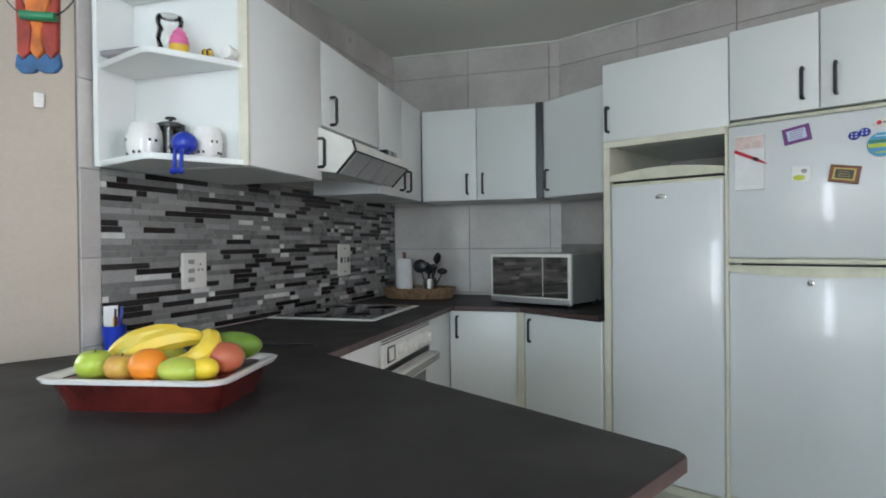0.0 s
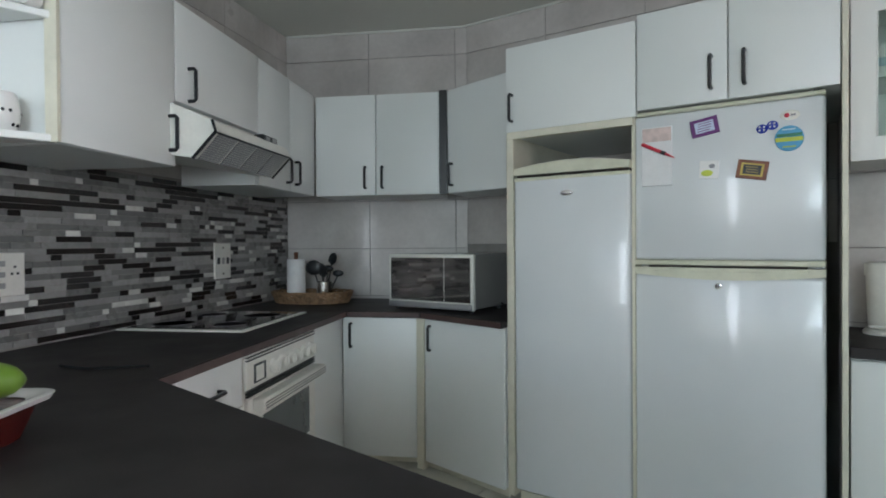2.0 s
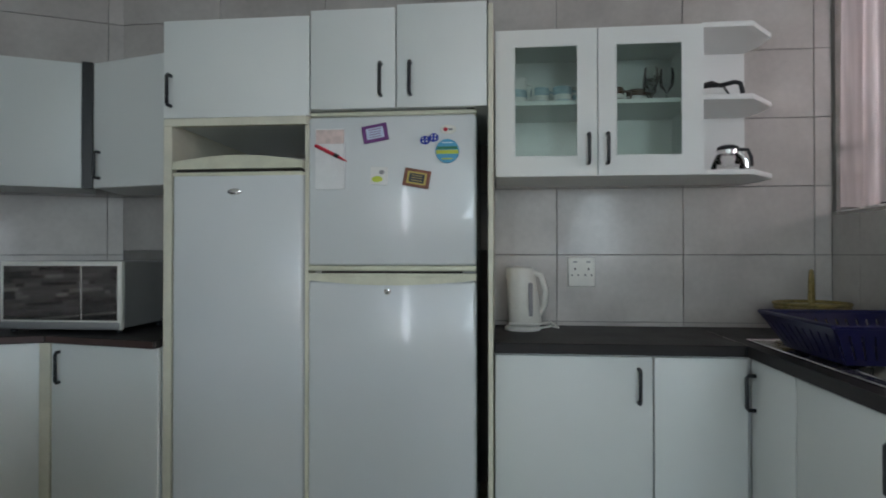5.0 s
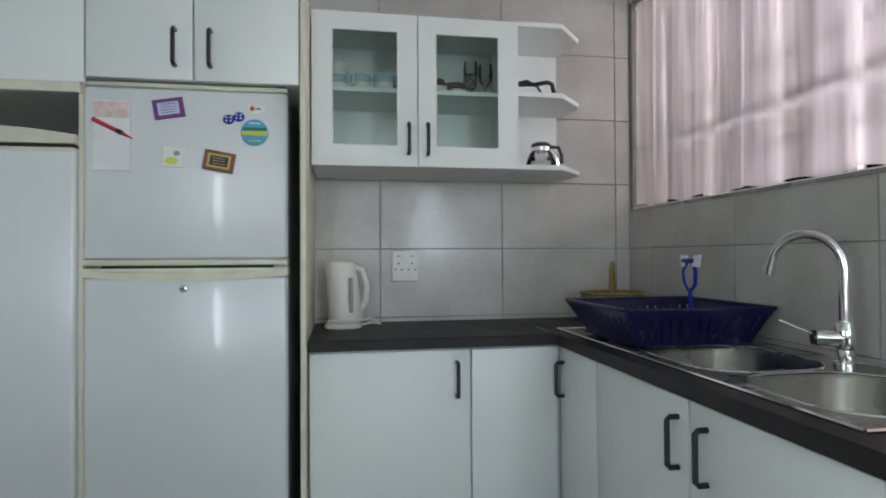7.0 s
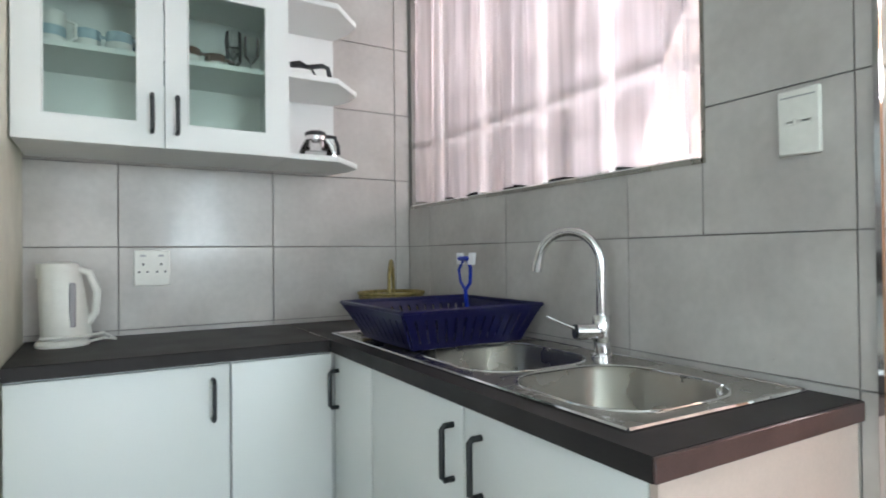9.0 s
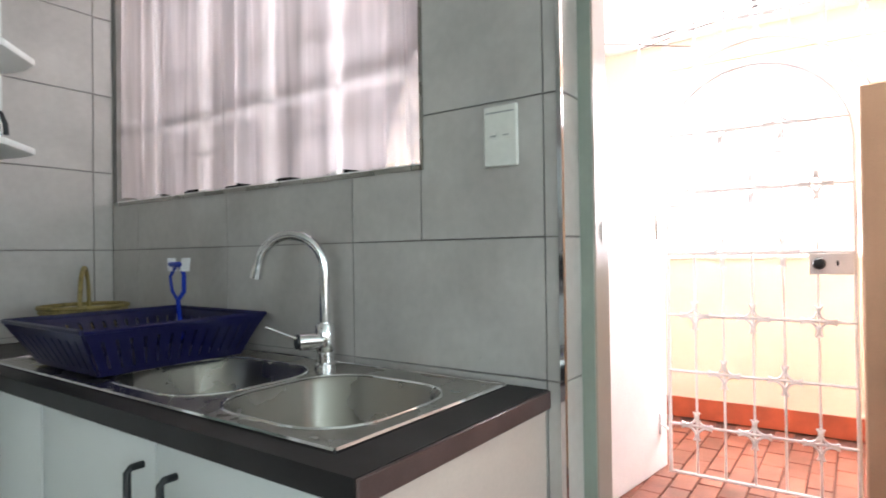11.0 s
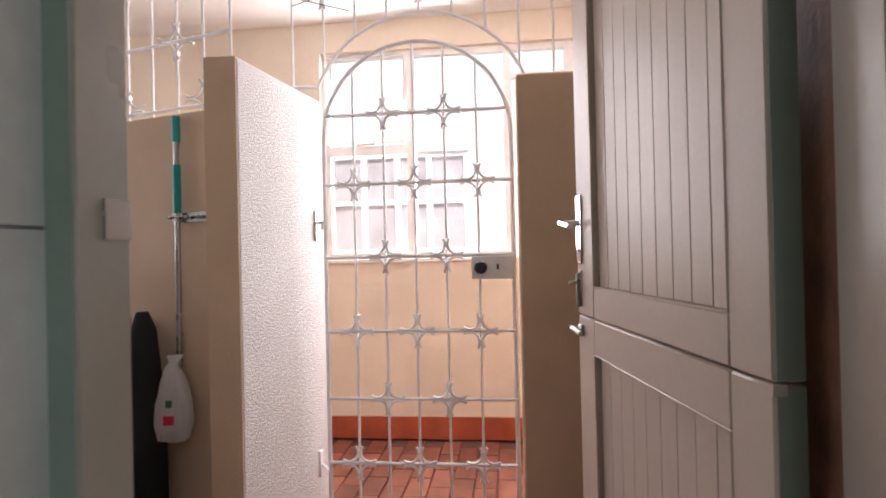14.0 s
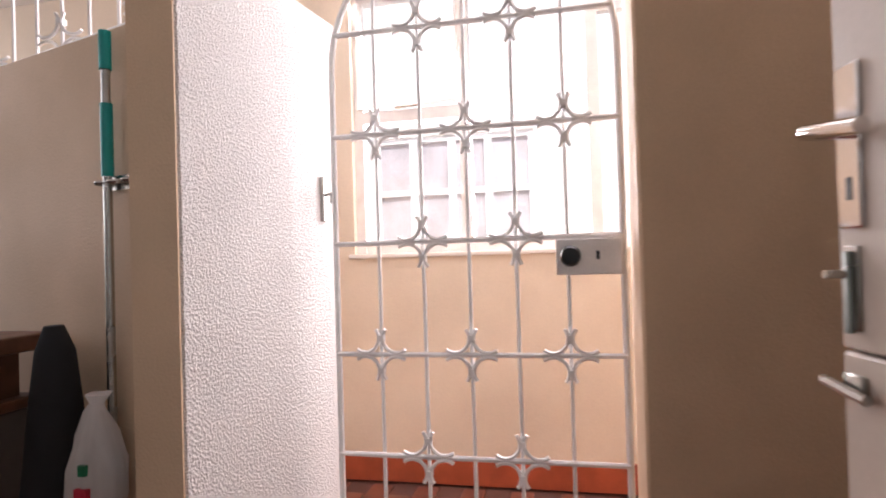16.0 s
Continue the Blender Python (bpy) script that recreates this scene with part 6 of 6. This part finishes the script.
for x in (mx0 + 0.03, mx1 - 0.03):
    for y in (my0 + 0.03, my1 - 0.03):
        part("foot", lathe([(0.012, 0), (0.012, 0.02)], x, y, CT, 10), BLACK, t)
solid("power_cable", tube([(-2.595, -0.17, CT + 0.03), (-2.55, -0.2, CT + 0.012), (-2.5, -0.25, CT + 0.006), (-2.44, -0.22, CT + 0.02), (-2.42, -0.15, CT + 0.006), (-2.47, -0.1, CT + 0.006)], 0.004, 6), BLACK, "coiled black cable beside the microwave", "cable", at=(-2.5, -0.2, CT))

# ---- small things by the sink ----
kx, ky = -1.178, -0.15
t = thing("electric_kettle", "white plastic electric kettle with a grey gauge", "kettle", (kx, ky, CT))
part("base", lathe([(0.066, 0), (0.068, 0.008), (0.06, 0.018)], kx, ky, CT, 28), OFFWHITE, t)
bm = lathe([(0.060, 0.0), (0.062, 0.01), (0.057, 0.12), (0.051, 0.20), (0.046, 0.212), (0.02, 0.218)], kx, ky, CT + 0.02, 28)
for v in bm.verts:
    v.co.x += 0.012 - (v.co.z - CT) * 0.09
part("jug", bm, OFFWHITE, t)
part("spout", prism([(kx - 0.065, ky), (kx - 0.04, ky - 0.022), (kx - 0.04, ky + 0.022)], CT + 0.19, CT + 0.232, 0.003), OFFWHITE, t)
part("handle", tube([(kx + 0.03, ky - 0.01, CT + 0.215), (kx + 0.066, ky - 0.016, CT + 0.205), (kx + 0.085, ky - 0.018, CT + 0.15), (kx + 0.080, ky - 0.016, CT + 0.09), (kx + 0.06, ky - 0.012, CT + 0.06)], 0.0105, 10), OFFWHITE, t)
part("water_gauge", bx(kx + 0.018, kx + 0.034, ky - 0.060, ky - 0.052, CT + 0.055, CT + 0.178, bevel=0.003), GREYPANE, t, "grey water gauge")
part("cable", tube([(kx + 0.06, ky - 0.03, CT + 0.01), (kx + 0.10, ky - 0.05, CT + 0.02), (kx + 0.13, ky - 0.02, CT + 0.012), (kx + 0.10, ky + 0.0, CT + 0.03), (kx + 0.05, ky - 0.07, CT + 0.03), (kx - 0.05, ky - 0.07, CT + 0.03)], 0.004, 6), OFFWHITE, t)

# mugs and glasses in the glazed cabinet
SH, SF = 1.723, GB + 0.016


def mug(x, y, mt, label, r=0.034, h=0.07):
    t = thing("mug", label, "mug", (x, y, SH), F, "mugs on the shelf")
    part("body", lathe([(r * 0.85, 0), (r, 0.006), (r, h), (r * 0.9, h), (r * 0.88, 0.008)], x, y, SH, 24), mt, t)
    part("handle", tube([(x + r * 0.9, y - 0.008, SH + h * 0.82), (x + r + 0.022, y - 0.014, SH + h * 0.72), (x + r + 0.022, y - 0.014, SH + h * 0.35), (x + r * 0.9, y - 0.008, SH + h * 0.2)], 0.005, 8), mt, t)
    part("band", lathe([(r * 1.012, 0), (r * 1.012, h * 0.28)], x, y, SH + h * 0.3, 24), BLUEWARE if mt is CERAMIC else CERAMIC, t)


mug(-1.20, -0.20, CERAMIC, "tall white jug-sized mug on the shelf", 0.036, 0.10)
mug(-1.115, -0.18, BLUEWARE, "pale blue mug with a white band")
mug(-1.035, -0.19, BLUEWARE, "pale blue mug with a white band")
mug(-0.965, -0.18, CERAMIC, "white mug with a blue pattern")
BROWNGLASS = mat("brown_glazed_ware", (0.10, 0.05, 0.03), 0.2, var=0.2, scale=40)
mug(-0.85, -0.2, BROWNGLASS, "dark brown glazed cup", 0.034, 0.058)
mug(-0.77, -0.17, BROWNGLASS, "dark brown glazed cup", 0.032, 0.058)
for x, y in ((-0.72, -0.2), (-0.66, -0.18), (-0.70, -0.10)):
    t = thing("wine_glass", "clear stemmed glass on the cabinet shelf", "glass", (x, y, SH), F, "glasses on the shelf")
    part("bowl", lathe([(0.004, 0.045), (0.024, 0.07), (0.027, 0.10), (0.024, 0.13), (0.022, 0.13), (0.022, 0.075)], x, y, SH, 20), CLEAR, t)
    part("stem", lathe([(0.024, 0), (0.02, 0.003), (0.004, 0.008), (0.004, 0.05)], x, y, SH, 16), CLEAR, t)
for x, y, r, h in ((-1.14, -0.16, 0.022, 0.045), (-1.10, -0.2, 0.016, 0.03), (-1.18, -0.2, 0.02, 0.025)):
    solid("small_glass", lathe([(r * 0.8, 0), (r, h), (r * 0.85, h), (r * 0.7, 0.004)], x, y, SF, 18), CLEAR, "small clear glass on the cabinet floor", "glass", group="small glasses", at=(x, y, SF))
for x in (-0.79, -0.70):
    solid("dark_saucer", lathe([(0.02, 0), (0.045, 0.012), (0.042, 0.014), (0.015, 0.004)], x, -0.2, SF, 20), BROWNGLASS, "dark saucer on the cabinet floor", "saucer", group="saucers", at=(x, -0.2, SF))

# end shelves: coffee pot and a strainer with a black handle
t = thing("coffee_pot", "glass coffee pot with a chrome band and black lid", "coffee pot", (-0.44, -0.17, GB + 0.018))
cx, cy, cz = -0.445, -0.17, GB + 0.018
part("bowl", lathe([(0.045, 0), (0.055, 0.012), (0.056, 0.03), (0.045, 0.058), (0.034, 0.075), (0.031, 0.075), (0.05, 0.03)], cx, cy, cz, 26), CLEAR, t)
part("band", lathe([(0.036, 0), (0.036, 0.014)], cx, cy, cz + 0.072, 26), CHROME, t, "chrome band")
part("lid", lathe([(0.037, 0), (0.036, 0.012), (0.026, 0.018), (0.01, 0.02)], cx, cy, cz + 0.086, 26), BLACK, t, "black lid")
part("handle", tube([(cx + 0.03, cy - 0.01, cz + 0.088), (cx + 0.062, cy - 0.02, cz + 0.085), (cx + 0.072, cy - 0.024, cz + 0.055), (cx + 0.074, cy - 0.024, cz + 0.025)], 0.007, 8), BLACK, t, "black handle")
part("strap", tube([(cx + 0.034, cy - 0.012, cz + 0.078), (cx + 0.055, cy - 0.02, cz + 0.05), (cx + 0.06, cy - 0.02, cz + 0.02)], 0.005, 6), CHROME, t)
t = thing("pot_handle_tool", "black handled kitchen tool on the shelf", "kitchen tool", (-0.47, -0.17, 1.73))
z = 1.73
part("blade", tube([(-0.53, -0.17, z + 0.062), (-0.50, -0.17, z + 0.068), (-0.47, -0.17, z + 0.062)], 0.012, 8, radii=[0.010, 0.013, 0.007]), BLACK, t)
part("arm", tube([(-0.47, -0.17, z + 0.062), (-0.42, -0.17, z + 0.074), (-0.40, -0.17, z + 0.068), (-0.393, -0.17, z + 0.04), (-0.396, -0.17, z + 0.004)], 0.0085, 8), BLACK, t)
part("stay", tube([(-0.46, -0.17, z + 0.06), (-0.44, -0.17, z + 0.03), (-0.43, -0.17, z + 0.003)], 0.004, 6), BLACK, t)

# dish rack, brush, basket
t = thing("dish_rack", "navy plastic dish rack on the draining board", "dish rack", (-0.31, -0.82, CT + 0.012))
top, bot = (-0.478, -0.060, -0.895, -0.500), (-0.425, -0.095, -0.845, -0.555)
zt, zb = 1.010, CT + 0.014


def rect(b, z):
    return [Vector((b[0], b[2], z)), Vector((b[1], b[2], z)), Vector((b[1], b[3], z)), Vector((b[0], b[3], z))]


T4, B4 = rect(top, zt), rect(bot, zb)
for i in range(4):
    a0, a1, b0, b1 = B4[i], B4[(i + 1) % 4], T4[i], T4[(i + 1) % 4]
    n = 14 if i % 2 == 0 else 10
    nrm = (a1 - a0).cross(b0 - a0).normalized() * 0.004

    def quad(name, u0, u1, v0, v1):
        vs, bm = [], bmesh.new()
        for off in (0, 1):
            for u, v in ((u0, v0), (u1, v0), (u1, v1), (u0, v1)):
                vs.append(bm.verts.new(a0.lerp(a1, u).lerp(b0.lerp(b1, u), v) + nrm * off))
        for f in ((0, 1, 2, 3), (7, 6, 5, 4), (0, 4, 5, 1), (1, 5, 6, 2), (2, 6, 7, 3), (3, 7, 4, 0)):
            bm.faces.new([vs[k] for k in f])
        part(name, bm, NAVY, t, smooth=False)
    quad("lower_band", 0, 1, 0, 0.14)
    quad("upper_band", 0, 1, 0.80, 1)
    for k in range(n):
        quad("slat", k / n + 0.006, (k + 1) / n - 0.010, 0.14, 0.80)
part("base", bx(bot[0], bot[1], bot[2], bot[3], zb - 0.003, zb + 0.002), NAVY, t)
lip = [*T4, T4[0]]
part("rim", tube(lip, 0.0062, 6), NAVY, t)
for x in (-0.40, -0.11):
    for y in (-0.785, -0.57):
        part("foot", lathe([(0.010, 0), (0.010, 0.008)], x, y, CT + 0.0065, 10), NAVY, t)
for k in range(7):
    part("prong", tube([(-0.40 + k * 0.035, -0.66, zb), (-0.40 + k * 0.035, -0.67, zb + 0.06)], 0.003, 6), NAVY, t)

t = thing("dish_brush", "blue dish brush with white bristles in the rack", "brush", (-0.19, -0.70, CT + 0.02))
bxp, byp = -0.115, -0.600
part("handle", tube([(bxp + 0.01, byp, CT + 0.03), (bxp, byp, 1.035), (bxp + 0.004, byp - 0.022, 1.06), (bxp, byp - 0.030, 1.105), (bxp, byp - 0.012, 1.132)], 0.0062, 8), BLUE, t)
part("loop", tube([(bxp, byp, 1.035), (bxp - 0.004, byp + 0.022, 1.062), (bxp - 0.004, byp + 0.030, 1.100), (bxp, byp + 0.006, 1.132)], 0.0045, 8), BLUE, t, "blue looped grip")
head = bx(bxp - 0.012, bxp + 0.012, byp - 0.034, byp + 0.030, 1.126, 1.140, bevel=0.004)
part("head", head, BLUE, t)
for dy in (-0.034, 0.024):
    tuft = bmesh.new()
    for k in range(26):
        a, r0 = k * 2.4, 0.011 * math.sqrt((k + 0.5) / 26)
        x0, y0 = bxp + r0 * math.cos(a), byp + dy + r0 * math.sin(a)
        tube([(x0, y0, 1.115), (x0 * 1.0 - 0.004 * math.cos(a), y0 + 0.25 * dy + 0.004 * math.sin(a), 1.150)], 0.0028, 4, tuft)
    part("bristles", tuft, PAPER, t, "white bristles")

bcx, bcy = -0.185, -0.215
t = thing("wicker_basket", "small round wicker basket with a hoop handle", "basket", (bcx, bcy, CT))
for k in range(9):
    f = k / 8
    ring = [(bcx + (0.085 + 0.032 * f) * math.cos(2 * math.pi * i / 36), bcy + (0.075 + 0.030 * f) * math.sin(2 * math.pi * i / 36), CT + 0.006 + f * 0.105 + 0.002 * math.sin(i * math.pi + k * math.pi)) for i in range(37)]
    part("weave", tube(ring, 0.0065, 6), BASKET, t)
part("base", lathe([(0.085, 0), (0.085, 0.006)], bcx, bcy, CT, 28), BASKET, t)
part("handle", tube([(bcx + 0.052 * math.cos(a), bcy + 0.092 * math.cos(a), CT + 0.10 + 0.125 * math.sin(a)) for a in [math.pi * i / 16 for i in range(17)]], 0.0065, 8), BASKET, t, "plaited hoop handle")

# ---- tiles, mosaic and pavers ----
MESHES = {}


def slab_mesh(name, w, h, th, material, bev):
    key = (name, round(w, 3), round(h, 3))
    if key not in MESHES:
        bm = bmesh.new()
        box(bm, 0, w * K, 0, th, 0, h * K)
        up = [e for e in bm.edges if all(v.co.y < 1e-6 for v in e.verts)]
        bmesh.ops.bevel(bm, geom=up, offset=bev, segments=1, affect='EDGES')
        MESHES[key] = finish(name, bm, material, False)
    return MESHES[key]


def piece(name, me, parent, local):
    o = new(name, me)
    o.parent = parent
    o.matrix_local = local
    return o


def cut_rects(r, holes):
    out = [r]
    for h in holes:
        nxt = []
        for a, b, c, d in out:
            if h[1] <= a or h[0] >= b or h[3] <= c or h[2] >= d:
                nxt.append((a, b, c, d))
                continue
            if h[0] > a:
                nxt.append((a, h[0], c, d))
            if h[1] < b:
                nxt.append((h[1], b, c, d))
            m0, m1 = max(a, h[0]), min(b, h[1])
            if h[2] > c:
                nxt.append((m0, m1, c, h[2]))
            if h[3] < d:
                nxt.append((m0, m1, h[3], d))
        out = nxt
    return [q for q in out if q[1] - q[0] > 0.006 and q[3] - q[2] > 0.006]


TW, TH, Z0 = 0.487, 0.2645, 1.18
GAP = 0.0016


def tiling(parent, u0, u1, z0, z1, joint, place, holes=(), shift=0.0):
    """Wall tiles over u, z; place(u) gives the local matrix of a tile whose left foot is at u on the wall's face."""
    k0 = math.floor((u0 - joint) / TW) - 1
    for r in range(-4, 6):
        a, b = max(z0, Z0 + r * TH), min(z1, Z0 + (r + 1) * TH)
        if b - a < 0.01:
            continue
        for k in range(k0, k0 + 40):
            c, d = max(u0, joint + k * TW), min(u1, joint + (k + 1) * TW)
            if d - c < 0.01:
                continue
            for q in cut_rects((c, d, a, b), holes):
                me = slab_mesh("tile", q[1] - q[0] - 2 * GAP, q[3] - q[2] - 2 * GAP, 0.007 * K, TILE, 0.0012)
                piece("tile", me, parent, place(q[0] + GAP, q[2] + GAP))


def loc(x, y, z, deg):
    return pose(x * K, y * K, (z - FLOOR) * K, 0, 0, deg)


tiling(wall_back, -1.31, 0.0, FLOOR, CEILING - 0.001, -0.063, lambda u, z: loc(u, 0.0005, z, 0))
tiling(wall_fridge, bend[0], -1.315, 1.2, CEILING - 0.001, bend[0] - 0.02, lambda u, z: loc(u, bend[1] - 0.008, z, 0))
tiling(wall_stove_back, MOS_B[0], BENDX - 0.001, 0.86, CEILING - 0.001, -2.677, lambda u, z: loc(u, MWY + 0.0005, z, 0))
tiling(wall_sink, -4.6, 0.004, FLOOR, CEILING - 0.001, -1.142, lambda u, z: pose(0.0005 * K, u * K, (z - FLOOR) * K, 0, 0, 90) @ Matrix.Translation((0, -0.007 * K, 0)),
       [(WINDOW[0], WINDOW[1] + 0.02, WINDOW[2], WINDOW[3]), DOORWAY])
rv = 0.088
for r in range(-4, 4):  # doorway reveals
    a, b = max(FLOOR, Z0 + r * TH), min(1.95, Z0 + (r + 1) * TH)
    if b - a > 0.02:
        me = slab_mesh("tile", rv - 0.004, b - a - 2 * GAP, 0.006 * K, TILE, 0.0012)
        piece("tile", me, wall_sink, loc(0.004, -1.664, a + GAP, 0))
        piece("tile", me, wall_sink, loc(0.004, -2.414, a + GAP, 0))
mdir = math.degrees(math.atan2(MOS_B[1] - MOS_A[1], MOS_B[0] - MOS_A[0]))
ML = math.hypot(MOS_B[0] - MOS_A[0], MOS_B[1] - MOS_A[1])
mu = ((MOS_B[0] - MOS_A[0]) / ML, (MOS_B[1] - MOS_A[1]) / ML)


def on_west(u, z, off=0.006):
    # left foot for a viewer in the kitchen is the south end
    x, y = MOS_A[0] + mu[0] * u + mu[1] * off, MOS_A[1] + mu[1] * u - mu[0] * off
    return loc(x, y, z, mdir)


tiling(wall_mosaic, 0.0, 0.068, CT, CEILING - 0.001, 0.068, on_west)
tiling(wall_mosaic, 0.068, ML, 1.482, CEILING - 0.001, 0.068, on_west)

rng = random.Random(4)
rest = bmesh.new()
ROW = 0.0196
rows = int((1.482 - 0.905) / ROW)
count = 0
for r in range(rows):
    u = 0.070 - rng.random() * 0.04
    while u < ML - 0.006:
        kind = rng.choices("dmgl", (0.36, 0.27, 0.26, 0.11))[0]
        w = {"d": rng.choice((0.04, 0.09, 0.14)), "m": rng.choice((0.10, 0.15, 0.20)), "g": rng.choice((0.08, 0.13, 0.19)), "l": rng.choice((0.03, 0.06, 0.09))}[kind]
        w = round(w, 3)
        a, b = max(u, 0.070), min(u + w, ML - 0.003)
        z = 0.905 + r * ROW
        if b - a > 0.006:
            mt = {"d": MOSAIC_DARK, "m": MOSAIC_MID, "g": MOSAIC_GREY, "l": MOSAIC_LIGHT}[kind]
            me = slab_mesh("mosaic_" + kind, round(b - a - 0.0022, 3), ROW - 0.0016, 0.0045, mt, 0.0006)
            if 0.20 <= a < 1.15:
                piece("mosaic_strip", me, wall_mosaic, on_west(a, z, 0.0035))
                count += 1
            else:
                MESHES.setdefault("far_" + kind, []).append((a, z, me))
        u += w
for kind, nm in (("d", "dark"), ("m", "mid grey"), ("g", "grey"), ("l", "pale")):
    verts, faces = [], []
    for a, z, me in MESHES["far_" + kind]:
        m4 = on_west(a, z, 0.0035)
        k = len(verts)
        verts += [tuple(m4 @ v.co) for v in me.vertices]
        faces += [tuple(k + i for i in p.vertices) for p in me.polygons]
    me = bpy.data.meshes.new("mosaic_strips")
    me.from_pydata(verts, [], faces)
    base = {"d": MOSAIC_DARK, "m": MOSAIC_MID, "g": MOSAIC_GREY, "l": MOSAIC_LIGHT}[kind]
    me.materials.append(base)
    o = new("mosaic_strips", me)
    o.parent = wall_mosaic
    tagged(o, nm + " glass and stone mosaic strips", kind="stuff")

# kitchen floor tiles and porch pavers
FT = 0.333
for i in range(11):
    for j in range(11):
        x, y = -3.5 + i * FT, -3.4 + j * FT
        if x + FT > 0.0 or (y > 0.2) or (x < -2.9 and y < -1.9):
            continue
        key = ("floor_tile",)
        if key not in MESHES:
            MESHES[key] = finish("floor_tile", bx(0, (FT - 0.004) * K, 0, (FT - 0.004) * K, 0, 0.006 * K, bevel=0.001), FLOOR_TILE, False)
        piece("floor_tile", MESHES[key], floor, loc(x, y, FLOOR - 0.006, 0))
porch = bpy.data.objects["porch_floor"]
PW, PH = 0.19, 0.092
MESHES["paver"] = finish("paver", bx(0, (PW - 0.006) * K, 0, (PH - 0.006) * K, 0, 0.012 * K, bevel=0.003), PAVER, False)
n = 0
for j in range(34):
    for i in range(14):
        x, y = WX + 0.03 + i * PW - (j % 2) * PW / 2, -3.48 + j * PH
        if x < WX + 0.02 or x + PW > PX - 0.01 or n >= 300 or (y < -2.9 and x < 1.5):
            continue
        piece("paver", MESHES["paver"], porch, loc(x, y, FLOOR - 0.012 + 0.001 * ((i * 7 + j * 3) % 3), 0))
        n += 1
